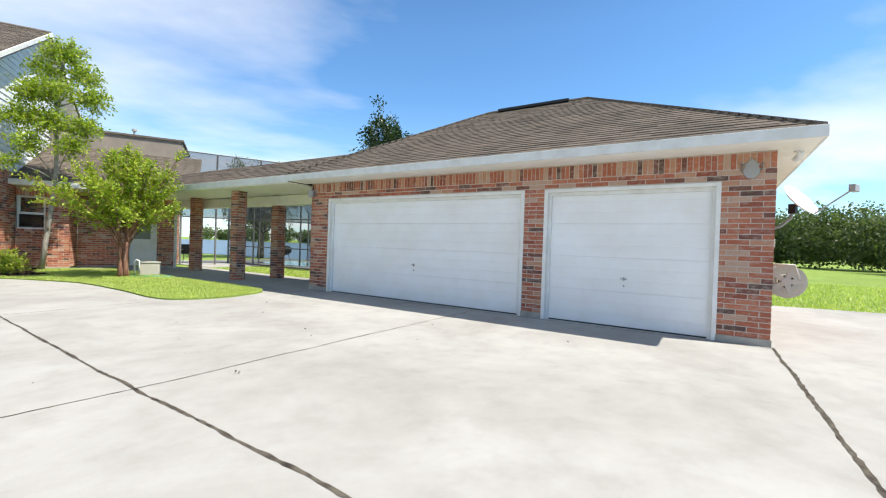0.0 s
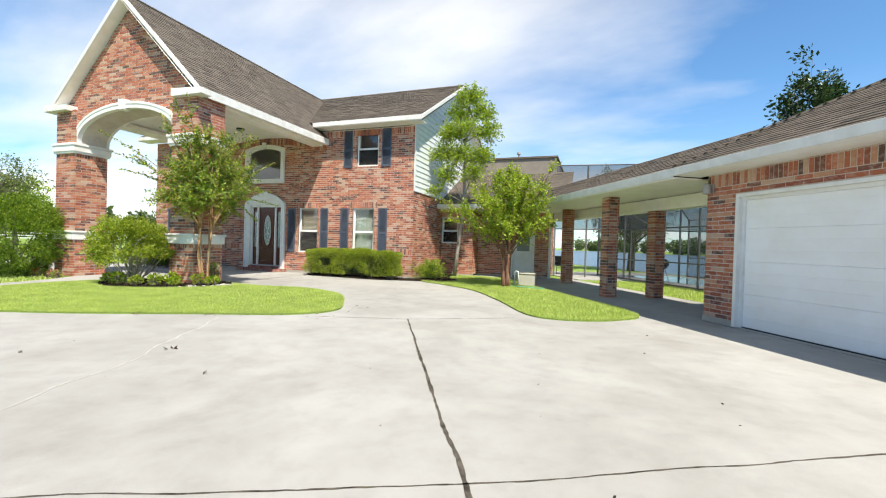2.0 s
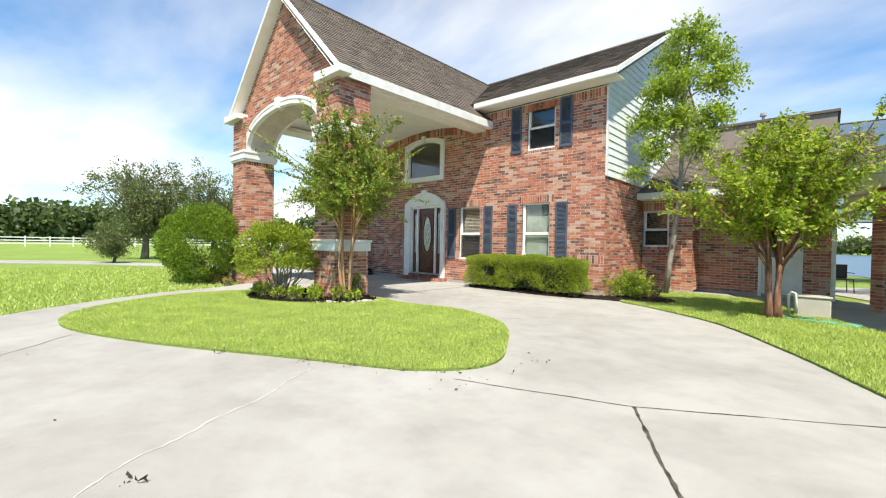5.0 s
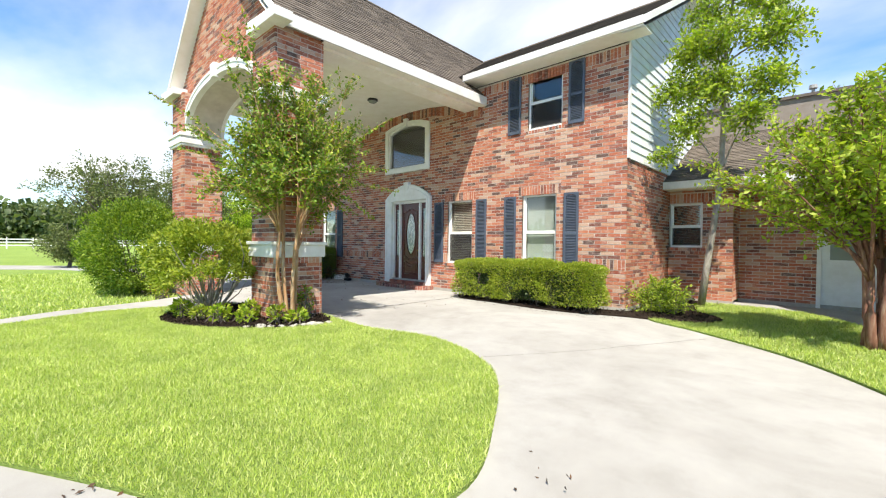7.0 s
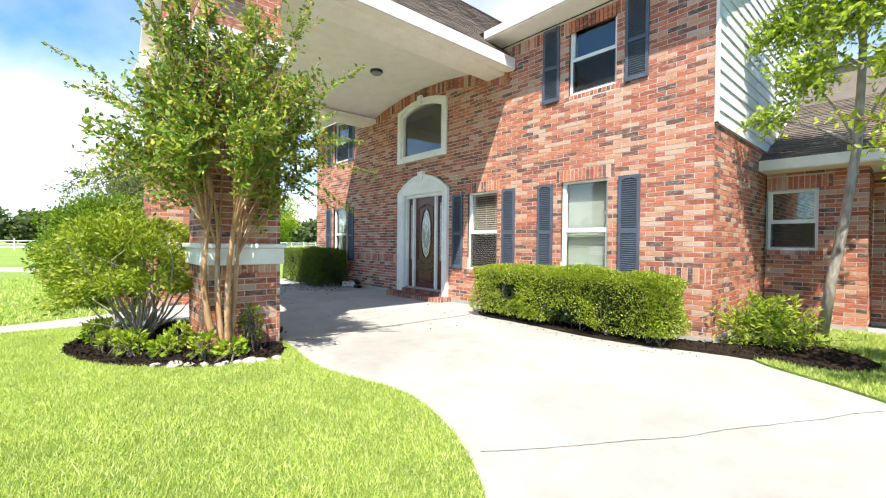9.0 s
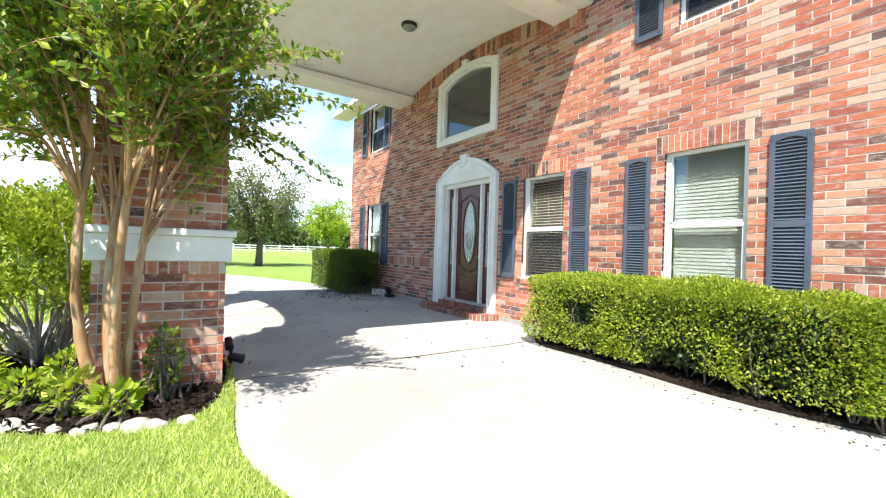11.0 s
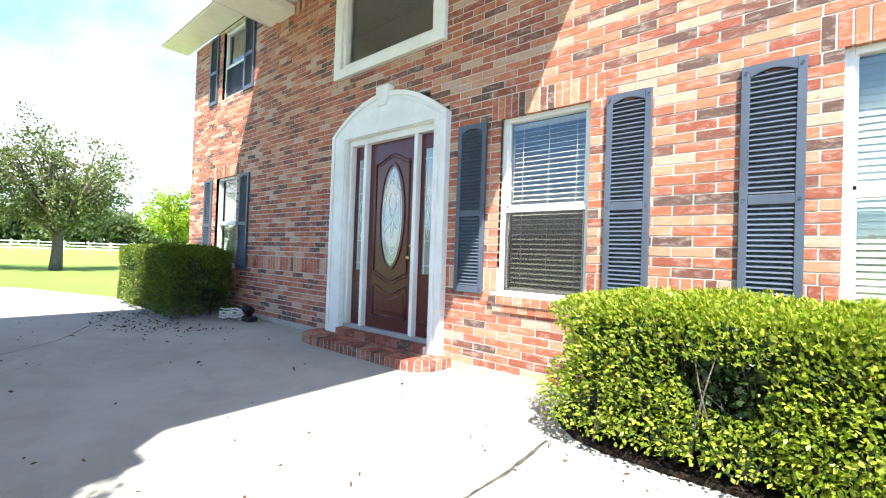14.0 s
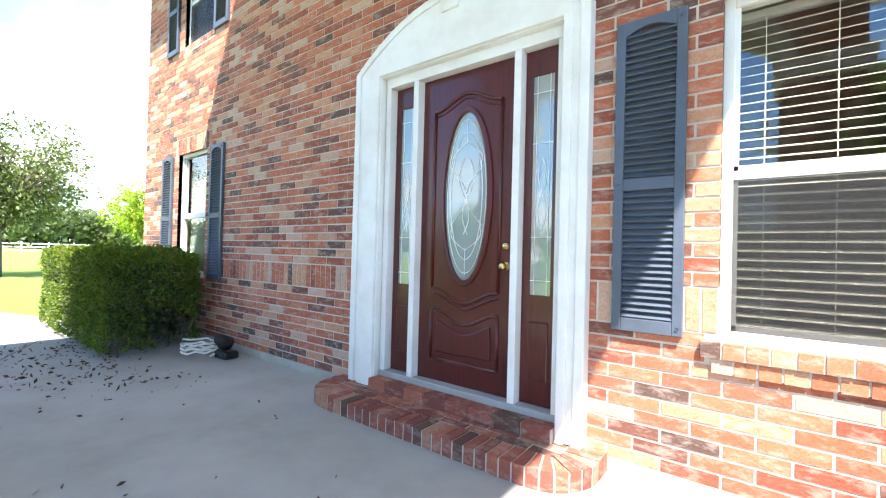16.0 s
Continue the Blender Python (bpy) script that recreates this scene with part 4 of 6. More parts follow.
def shutter(x0, x1, z0, z1, y=HY - 0.004):
    s = thing("shutter", "slate-blue louvred shutter fixed to brick wall", "shutter", ((x0 + x1) / 2, y, z0), group="window shutters")
    t, d = 0.052, 0.034
    w = x1 - x0
    zm = z0 + (z1 - z0) * 0.47
    fr = Shape().box(x0, x0 + t, y - d, y, z0, z1).box(x1 - t, x1, y - d, y, z0, z1)
    fr.box(x0 + t, x1 - t, y - d, y, z0, z0 + 0.075).box(x0 + t, x1 - t, y - d, y, zm - 0.035, zm + 0.035)
    part("frame", fr, MAT_SHUTTER, s, bevel=0.004)
    n = 12
    outline = [(x0 + t, z1), (x1 - t, z1)] + [(x1 - t - (w - 2 * t) * i / n, z1 - 0.085 + 0.04 * math.sin(math.pi * i / n)) for i in range(n + 1)]
    part("top_rail", Shape().prism(list(reversed(outline)), y - d, y, XZ), MAT_SHUTTER, s)
    me = Shape().box(x0 + t - 0.003, x1 - t + 0.003, -0.018, 0.018, -0.003, 0.003).mesh("louvre")
    me.materials.append(MAT_SHUTTER)
    inv = placed(s).inverted()
    for a, b in ((z0 + 0.085, zm - 0.03), (zm + 0.045, z1 - 0.05)):
        k = int((b - a) / 0.036)
        for i in range(k):
            ob = new("louvre", me)
            ob.parent = s
            ob.matrix_parent_inverse = inv
            ob.matrix_basis = pose(0, y - 0.018, a + i * (b - a) / k + 0.01, 48)
    part("backing", Shape().box(x0 + t, x1 - t, y - 0.004, y - 0.001, z0 + 0.02, z1 - 0.06), MAT_SHUTTER, s)
    for x in (x0 + 0.026, x1 - 0.026):
        for z in (z0 + 0.04, zm, z1 - 0.05):
            part("screw", Shape().lathe([(0.0, 0.0), (0.008, 0.0), (0.009, -0.003)], pose(x, y - d - 0.003, z, -90), 8), MAT_SHUTTER, s)


for a, b, c, d in ((-11.03, -10.66, 0.85, 2.655), (-9.42, -9.06, 0.85, 2.655), (-8.47, -8.11, 0.85, 2.655), (-6.78, -6.41, 0.85, 2.655), (-17.96, -17.58, 0.85, 2.655), (-16.31, -15.94, 0.85, 2.655),
                   (-8.38, -8.0, 4.25, 5.70), (-6.7, -6.31, 4.25, 5.70), (-17.92, -17.52, 4.25, 5.70), (-16.33, -15.94, 4.25, 5.70)):
    shutter(a, b, c, d)

# arched window over the door
aw = wall_part("arched_window", house, "white-framed arched window above the front door")
ax0, ax1, az0, az1, rise = -13.37, -11.27, 3.72, 5.18, 0.18


def segment(x0, x1, z0, z1, up, n=16):
    return [(x0, z0), (x1, z0)] + [(x1 - (x1 - x0) * i / n, z1 + up * (1 - (2 * i / n - 1) ** 2)) for i in range(n + 1)]


def ring(name, outer, inner, y0, y1, parent, mat, bevel=0.008):
    n = len(outer)
    v = [(x, y, z) for y in (y0, y1) for x, z in outer + inner]
    f = []
    for i in range(n):
        j = (i + 1) % n
        f += [(i, j, n + j, n + i), (2 * n + i, 3 * n + i, 3 * n + j, 2 * n + j), (i, 2 * n + i, 2 * n + j, j), (n + i, n + j, 3 * n + j, 3 * n + i)]
    part(name, Shape().add(v, f), mat, parent, bevel=bevel)


ring("window_frame", segment(ax0, ax1, az0, az1, rise), segment(ax0 + 0.16, ax1 - 0.16, az0 + 0.13, az1 - 0.1, rise), HY - 0.06, HY + 0.08, aw, MAT_WHITE)
ring("inner_frame", segment(ax0 + 0.15, ax1 - 0.15, az0 + 0.12, az1 - 0.09, rise), segment(ax0 + 0.22, ax1 - 0.22, az0 + 0.19, az1 - 0.16, rise), HY - 0.02, HY + 0.09, aw, MAT_WHITE)
g = part("pane", Shape().prism(list(reversed(segment(ax0 + 0.2, ax1 - 0.2, az0 + 0.17, az1 - 0.14, rise))), HY + 0.06, HY + 0.066, XZ), MAT_GLASS, aw)
g.visible_shadow = False
part("keystone", Shape().prism([(PX - 0.17, az1 + 0.03), (PX - 0.03, az1 + 0.03), (PX - 0.01, az1 + 0.27), (PX - 0.19, az1 + 0.27)], HY - 0.085, HY, XZ), MAT_WHITE, aw, bevel=0.006)

# ---- front door ----
DX0, DX1 = -13.28, -11.19
dc = (DX0 + DX1) / 2
door = wall_part("front_door", house, "mahogany front door with oval leaded glass")
casing = segment(DX0, DX1, 0.11, 2.86, 0.42)
ring("casing", casing, segment(DX0 + 0.30, DX1 - 0.16, 0.11, 2.78, 0.0), HY - 0.075, HY + 0.02, door, MAT_WHITE)
ring("casing_step", segment(DX0 + 0.10, DX1 - 0.09, 0.112, 2.86, 0.32), segment(DX0 + 0.29, DX1 - 0.15, 0.112, 2.79, 0.0), HY - 0.10, HY - 0.06, door, MAT_WHITE)
ring("casing_edge", segment(DX0 - 0.02, DX1 + 0.02, 0.113, 2.87, 0.435), segment(DX0 + 0.045, DX1 - 0.045, 0.113, 2.85, 0.39), HY - 0.09, HY + 0.01, door, MAT_WHITE)
part("keystone", Shape().prism([(dc - 0.08, 3.12), (dc + 0.08, 3.12), (dc + 0.12, 3.38), (dc - 0.12, 3.38)], HY - 0.12, HY, XZ), MAT_WHITE, door, bevel=0.008)
dx0, dx1 = -12.60, -11.72
for x in (-12.97, dx0 - 0.055, dx1, -11.40):
    part("jamb", Shape().box(x, x + 0.055, HY - 0.02, HY + 0.12, 0.23, 2.70), MAT_WHITE, door, bevel=0.005)
part("head_jamb", Shape().box(-12.97, -11.345, HY - 0.02, HY + 0.12, 2.70, 2.80), MAT_WHITE, door, bevel=0.005)
part("threshold", Shape().box(-12.97, -11.345, HY - 0.03, HY + 0.12, 0.2, 0.25), MAT_GREYMETAL, door, bevel=0.006)
oc, orx, orz = ((dx0 + dx1) / 2, 1.72), 0.215, 0.665
yd = HY + 0.06


def ellipse(cx, cz, rx, rz, n=40, y=0.0):
    return [(cx + rx * math.cos(2 * math.pi * i / n), cz + rz * math.sin(2 * math.pi * i / n)) for i in range(n)]


slab = Shape()
N = 40
rect = []
for i in range(N):
    a = 2 * math.pi * i / N
    c, s = math.cos(a), math.sin(a)
    hw, ht, hb = (dx1 - dx0) / 2, 2.70 - oc[1], oc[1] - 0.25
    k1 = min(hw / max(abs(c), 1e-6), (ht if s > 0 else hb) / max(abs(s), 1e-6))
    rect.append((oc[0] + c * k1, oc[1] + s * k1))
el = ellipse(*oc, orx, orz, N)
for (cx, cz) in ((dx0, 0.25), (dx1, 0.25), (dx1, 2.70), (dx0, 2.70)):
    j = min(range(N), key=lambda i: (rect[i][0] - cx) ** 2 + (rect[i][1] - cz) ** 2)
    rect[j] = (cx, cz)
ring("leaf", rect, el, yd, yd + 0.045, door, MAT_WOOD, bevel=0.0)
ring("oval_moulding", ellipse(*oc, orx + 0.035, orz + 0.035), ellipse(*oc, orx - 0.012, orz - 0.012), yd - 0.016, yd + 0.02, door, MAT_WOOD, 0.006)
part("oval_glass", Shape().prism(list(reversed(ellipse(*oc, orx, orz))), yd + 0.012, yd + 0.02, XZ), MAT_LEADED, door, "clear leaded oval glass")
came = Shape()


def strip(pts, r=0.004, y=yd + 0.009):
    came.tube([(x, y, z) for x, z in pts], r, 5)


for k in (0.84, 0.68):
    strip(ellipse(*oc, orx * k, orz * (k + 0.06), 36) + [ellipse(*oc, orx * k, orz * (k + 0.06), 36)[0]])
for sg in (1, -1):
    for up in (1, -1):
        strip([(oc[0] + sg * 0.14 * math.sin(math.pi * i / 14) * (1 if i < 8 else 0.8) - sg * 0.05 * math.sin(2 * math.pi * i / 14), oc[1] + up * (0.02 + 0.40 * i / 14)) for i in range(15)])
    strip([(oc[0] + sg * (0.02 + 0.05 * math.sin(2 * math.pi * i / 20)), oc[1] + 0.3 - 0.6 * i / 20) for i in range(21)])
strip([(oc[0], oc[1] + 0.4), (oc[0], oc[1] + 0.62)])
strip([(oc[0], oc[1] - 0.4), (oc[0], oc[1] - 0.62)])
part("came", came, MAT_CAME, door)


def moulding(name, pts, r=0.014):
    part(name, Shape().tube([(x, yd - 0.002, z) for x, z in pts], r, 8), MAT_WOOD, door, smooth=True)


px0, px1 = dx0 + 0.13, dx1 - 0.13
top = [(px0 + (px1 - px0) * i / 20, 2.42 + 0.10 * (0.5 - 0.5 * math.cos(2 * math.pi * i / 20))) for i in range(21)]
moulding("upper_moulding", top)
moulding("upper_moulding", [(x + (0.02 if x < oc[0] else -0.02), z - 0.035) for x, z in top], 0.008)
wave = [(px0 + (px1 - px0) * i / 20, 0.99 - 0.10 * (0.5 - 0.5 * math.cos(2 * math.pi * i / 20))) for i in range(21)]
for x in (px0, px1):
    moulding("side_moulding", [(x, 2.42), (x, 0.99)])
    moulding("panel_moulding", [(x, 0.82), (x, 0.42)])
moulding("wave_moulding", wave)
moulding("wave_moulding", [(x, z - 0.045) for x, z in wave], 0.01)
low = [(x, z - 0.17) for x, z in wave]
moulding("panel_moulding", low)
moulding("panel_moulding", [(px0, 0.42), (px1, 0.42)])
inner = [(px0 + 0.05, 0.48), (px1 - 0.05, 0.48)] + [(x, z - 0.07) for x, z in reversed(low) if px0 + 0.05 <= x <= px1 - 0.05]
part("raised_panel", Shape().prism(list(reversed(inner)), yd - 0.012, yd + 0.01, XZ), MAT_WOOD, door, bevel=0.01)
for x0, x1 in ((-12.915, dx0 - 0.055), (dx1 + 0.055, -11.40)):
    ring("sidelight", [(x0, 0.25), (x1, 0.25), (x1, 2.70), (x0, 2.70)], [(x0 + 0.055, 1.0), (x1 - 0.055, 1.0), (x1 - 0.055, 2.52), (x0 + 0.055, 2.52)], yd, yd + 0.045, door, MAT_WOOD, 0.004)
    part("sidelight_glass", Shape().box(x0 + 0.05, x1 - 0.05, yd + 0.014, yd + 0.02, 0.99, 2.53), MAT_LEADED, door)
    xm = (x0 + x1) / 2
    lc = Shape()
    for x in (x0 + 0.085, x1 - 0.085):
        lc.tube([(x, yd + 0.011, 1.0), (x, yd + 0.011, 2.52)], 0.003, 5)
    for z in (1.1, 1.4, 2.05, 2.4):
        lc.tube([(x0 + 0.055, yd + 0.011, z), (x1 - 0.055, yd + 0.011, z)], 0.003, 5)
    for sg in (1, -1):
        lc.tube([(xm + sg * 0.03 * math.sin(2 * math.pi * i / 16), yd + 0.011, 1.45 + 0.5 * i / 16) for i in range(17)], 0.003, 5)
    part("came", lc, MAT_CAME, door)
    part("raised_panel", Shape().box(x0 + 0.06, x1 - 0.06, yd - 0.01, yd + 0.01, 0.42, 0.82), MAT_WOOD, door, bevel=0.012)
knob = part("door_knob", Shape().lathe([(0.0, 0.075), (0.018, 0.072), (0.028, 0.055), (0.026, 0.035), (0.012, 0.02), (0.012, 0.006), (0.033, 0.006), (0.034, 0.0)], pose(dx1 - 0.075, yd, 1.19, 90), 16), MAT_BRASS, door, "polished brass knob", smooth=True)
part("deadbolt", Shape().lathe([(0.0, 0.022), (0.018, 0.02), (0.027, 0.012), (0.03, 0.0)], pose(dx1 - 0.075, yd, 1.335, 90), 16), MAT_BRASS, door, "polished brass deadbolt", smooth=True)

# brick doorstep with a rounded edge
step = thing("doorstep", "low red brick doorstep with rounded corners", "step", (-12.25, 15.6, 0))
SX0, SX1, SY, SR = -13.44, -11.04, 15.38, 0.32


def step_outline(inset):
    pts = [(SX1 - inset, 15.87)]
    for cx, a0 in ((SX1 - SR, 0), (SX0 + SR, -90)):
        pts += [(cx + (SR - inset) * math.cos(radians(a0 - 90 * i / 8)), SY + SR + (SR - inset) * math.sin(radians(a0 - 90 * i / 8))) for i in range(9)]
    pts.append((SX0 + inset, 15.87))
    return list(reversed(pts))


part("mortar_bed", Shape().prism(step_outline(0.004), 0.0, 0.109), MAT_MORTAR, step)
path, out_ = step_outline(0.0), []
per = [Vector(p) for p in path]
dist = [0.0]
for a, b in zip(per, per[1:]):
    dist.append(dist[-1] + (b - a).length)
nb = 38
for i in range(nb):
    def at_(d):
        j = max(0, min(len(per) - 2, next((n - 1 for n, e in enumerate(dist) if e >= d), len(per) - 1)))
        f = (d - dist[j]) / max(1e-6, dist[j + 1] - dist[j])
        t = (per[j + 1] - per[j]).normalized()
        return per[j].lerp(per[j + 1], f), Vector((-t.y, t.x))
    (a, na), (b, nb2) = at_(dist[-1] * i / nb + 0.006), at_(dist[-1] * (i + 1) / nb - 0.006)
    wd = 0.20
    ring4 = [a, b, b + nb2 * wd, a + na * wd]
    part("brick", Shape().prism([(p.x, p.y) for p in ring4], 0.004, 0.116 + random.uniform(-0.002, 0.002)), MAT_STEP, step)
for r in range(3):
    y0 = SY + 0.215 + r * 0.083
    x = SX0 + 0.21 - (r % 2) * 0.11
    while x < SX1 - 0.21:
        l, e = max(x, SX0 + 0.21), min(x + 0.225, SX1 - 0.21)
        if e - l > 0.03:
            part("brick", Shape().box(l + 0.005, e - 0.005, y0, y0 + 0.073, 0.05, 0.113 + random.uniform(-0.003, 0.003)), MAT_STEP, step)
        x += 0.225
part("mortar_bed", Shape().box(-12.97, -11.345, HY - 0.145, HY - 0.032, 0.1, 0.198), MAT_MORTAR, step)
for i in range(8):
    x = -12.965 + i * 0.203
    part("brick", Shape().box(x + 0.005, x + 0.198, HY - 0.155, HY - 0.035, 0.115, 0.205), MAT_STEP, step)

# ---- low wing towards the garage ----
wing = thing("house_wing", "single-storey brick wing with shingle roof", "house", (-2.5, 20, 0))
wa = wall_part("wall_front", wing)
brick_wall(wa, local((HR, 19.0, 0), (1, 0), (0, -1)), 0.02, 1.45, 0.08, 2.9, [(0.04, 0.80, 1.4, 2.54)], seed=31, soldiers=[(0.02, 1.0, 2.55, 2.8), (0.02, 1.0, 1.31, 1.4)])
brick_wall(wa, local((-3.9, 19.0, 0), (0, 1), (1, 0)), 0.052, 1.0, 0.08, 2.9, seed=32)
brick_wall(wa, local((-3.9, 20.0, 0), (1, 0), (0, -1)), 0.0, 3.1, 0.08, 2.9, [(1.6, 2.45, 0, 2.05)], seed=33)
brick_wall(wa, local((-0.8, 20.0, 0), (0, 1), (1, 0)), 0.052, 2.4, 0.08, 2.9, seed=35)
part("corner_board", Shape().box(-0.797, -0.70, 20.05, 20.16, 0.0, 2.87), MAT_WHITE, wing)
part("footing", Shape().box(HR, -3.89, 18.99, 19.2, 0, 0.085).box(-3.9, -0.8, 19.99, 20.2, 0, 0.085), MAT_FOOT, wing)
window(HR + 0.04, HR + 0.80, 1.4, 2.54, 19.0, wing, "half")
wd = part("door", Shape().box(-2.3, -1.46, 20.05, 20.1, 0.08, 2.03), MAT_WHITE, wing, "plain white side door", bevel=0.004)
part("door_frame", Shape().box(-2.38, -2.3, 19.97, 20.12, 0.0, 2.1).box(-1.46, -1.38, 19.97, 20.12, 0.0, 2.1).box(-2.3, -1.46, 19.97, 20.12, 2.03, 2.1), MAT_WHITE, wing)
wr = wall_part("roof", wing, "brown shingle roof")
shingles(wr, slope((HR, 18.45, 3.06), (1, 0, 0), (0, 5.0, 2.5)), 4.2, lambda r: (0, 5.4), seed=34)
part("fascia", Shape().box(HR + 0.01, 0.05, 18.41, 18.45, 2.88, 3.06), MAT_TRIM, wr)
part("soffit", Shape().box(HR + 0.01, 0.05, 18.45, 20.0, 2.87, 2.9), MAT_CREAM, wr)

upper = part("wall_upper", Shape().box(HR, -0.75, 22.0, 26.0, 2.9, 5.6), MAT_TAUPE, wing, "plain taupe upper wall")
part("roof_upper", Shape().box(HR, -0.68, 21.93, 26.1, 5.6, 5.68), MAT_SHINGLE, wing)
part("roof_vent", Shape().tube([(-2.6, 22.4, 5.66), (-2.6, 22.4, 5.95)], 0.04, 8).lathe([(0.0, 0.12), (0.09, 0.1), (0.1, 0.0)], pose(-2.6, 22.4, 5.9), 10), MAT_GREYMETAL, wing)
part("door_glass", Shape().box(-2.15, -1.6, 20.035, 20.05, 1.15, 1.85), MAT_SHADE, wing)

# ---- garage and breezeway ----
garage = thing("garage", "brick three-car garage with white doors", "garage", tuple(gw(5, 3)))
GM = local(G0, GU.xy, -GV.xy)
DOORS = [(0.66, 6.08), (6.47, 9.24)]
gf = wall_part("wall_front", garage)
gh = [(a, b, 0, 2.42) for a, b in DOORS]
brick_wall(gf, GM, 0, 9.9, 0.10, 2.85, gh, near=(9.2, 10, 0, 3), soldiers=[(0, 9.9, 2.5955, 2.837)], seed=41)
gs = wall_part("wall_side", garage)
brick_wall(gs, local(gw(9.9, 0), GV.xy, GU.xy), 0.052, 6.7, 0.10, 2.85, seed=42)
gl = wall_part("wall_side", garage)
brick_wall(gl, local(gw(0, 6.7), -GV.xy, -GU.xy), 0, 6.648, 0.10, 2.82, seed=43)
GA = Matrix.Translation(G0) @ Matrix((GU, GV, Vector((0, 0, 1)))).transposed().to_4x4()
part("wall_back", Shape().box(0.25, 9.65, 6.5, 6.7, 0, 2.82, GA), MAT_MORTAR, garage)
ft = Shape()
for a, b in ((0, 0.66), (6.08, 6.47), (9.24, 9.91)):
    ft.box(a - 0.012, b + 0.004, -0.012, 0.2, 0, 0.105, GA)
ft.box(9.7, 9.912, 0.2, 6.7, 0, 0.105, GA)
part("footing", ft, MAT_FOOT, garage)
part("floor_slab", Shape().box(0.2, 9.7, 0.2, 6.5, -0.02, 0.02, GA), MAT_FOOT, garage)
for a, b in DOORS:
    gd = wall_part("garage_door", garage, "white sectional garage door, closed")
    zs = [0.012, 0.61, 1.2, 1.79, 2.37]
    for z0, z1 in zip(zs, zs[1:]):
        part("panel", Shape().box(a + 0.06, b - 0.06, 0.115, 0.15, z0 + 0.0008, z1 - 0.0008, GA), MAT_GDOOR, gd, bevel=0.004)
        for fz in (0.33, 0.66):
            z = z0 + (z1 - z0) * fz
            part("rib", Shape().box(a + 0.06, b - 0.06, 0.111, 0.116, z - 0.012, z + 0.012, GA), MAT_GDOOR, gd, bevel=0.003)
    part("frame", Shape().box(a, a + 0.065, -0.01, 0.14, 0, 2.42, GA).box(b - 0.065, b, -0.01, 0.14, 0, 2.42, GA).box(a + 0.065, b - 0.065, -0.01, 0.14, 2.36, 2.42, GA), MAT_WHITE, gd, bevel=0.004)
    part("stop", Shape().box(a + 0.065, a + 0.12, 0.07, 0.11, 0, 2.36, GA).box(b - 0.12, b - 0.065, 0.07, 0.11, 0, 2.36, GA).box(a + 0.12, b - 0.12, 0.07, 0.11, 2.3, 2.36, GA), MAT_WHITE, gd)
    part("bottom_seal", Shape().box(a + 0.06, b - 0.06, 0.10, 0.14, 0.0, 0.02, GA), MAT_BLACK, gd)
    mid = (a + b) / 2 + 0.03
    part("handle", Shape().box(mid - 0.05, mid + 0.05, 0.075, 0.09, 0.83, 0.85, GA).box(mid - 0.012, mid + 0.012, 0.085, 0.115, 0.81, 0.87, GA), MAT_GREYMETAL, gd, bevel=0.004)
    part("lock", Shape().lathe([(0.0, 0.01), (0.014, 0.01), (0.016, 0.0)], GA @ pose(mid, 0.115, 0.72, 90), 10), MAT_GREYMETAL, gd)

groof = wall_part("roof", garage, "brown hipped shingle roof")
EZ = 3.0
HIP = 3.95
SL = math.hypot(HIP, 2.18)


def gslope(s, v, U, up, z=EZ):
    return slope(gw(s, v, z), U, Vector((up.x, up.y, 0)).normalized() * HIP + Vector((0, 0, 2.18)))


shingles(groof, gslope(-0.4, -0.6, GU, GV), SL, lambda r: (HIP * r / SL, 10.7 - HIP * r / SL), seed=51)
shingles(groof, gslope(10.3, -0.6, GV, -GU), SL, lambda r: (HIP * r / SL, 7.9 - HIP * r / SL), seed=52)
shingles(groof, gslope(-0.4, 7.3, -GV, GU), SL, lambda r: (HIP * r / SL, 7.9 - HIP * r / SL), seed=53)
shingles(groof, gslope(10.3, 7.3, -GU, -GV), SL, lambda r: (HIP * r / SL, 10.7 - HIP * r / SL), seed=54)
z = EZ + 2.18
caps = Shape()
for a, b in ((gw(10.3, -0.6, EZ), gw(6.35, 3.35, z)), (gw(10.3, 7.3, EZ), gw(6.35, 3.35, z)), (gw(-0.4, -0.6, EZ), gw(3.55, 3.35, z)), (gw(-0.4, 7.3, EZ), gw(3.55, 3.35, z)), (gw(6.35, 3.35, z), gw(3.55, 3.35, z))):
    caps.tube([a, b], 0.05, 6)
part("hip_cap", caps, MAT_SHINGLE, groof)
part("ridge_vent", Shape().box(3.9, 5.9, 3.2, 3.5, z - 0.03, z + 0.045, GA), MAT_BLACK, groof, bevel=0.01)
part("fascia", Shape().box(-0.2, 10.34, -0.64, -0.6, 2.85, EZ + 0.005, GA).box(10.3, 10.34, -0.6, 7.3, 2.85, EZ + 0.005, GA), MAT_TRIM, groof, bevel=0.006)
part("soffit", Shape().box(-0.2, 10.3, -0.6, 0.0, 2.85, 2.87, GA).box(9.9, 10.3, 0.0, 7.3, 2.85, 2.87, GA), MAT_CREAM, groof)
part("ceiling", Shape().box(0.2, 9.7, 0.22, 6.5, 2.80, 2.82, GA), MAT_CREAM, garage)

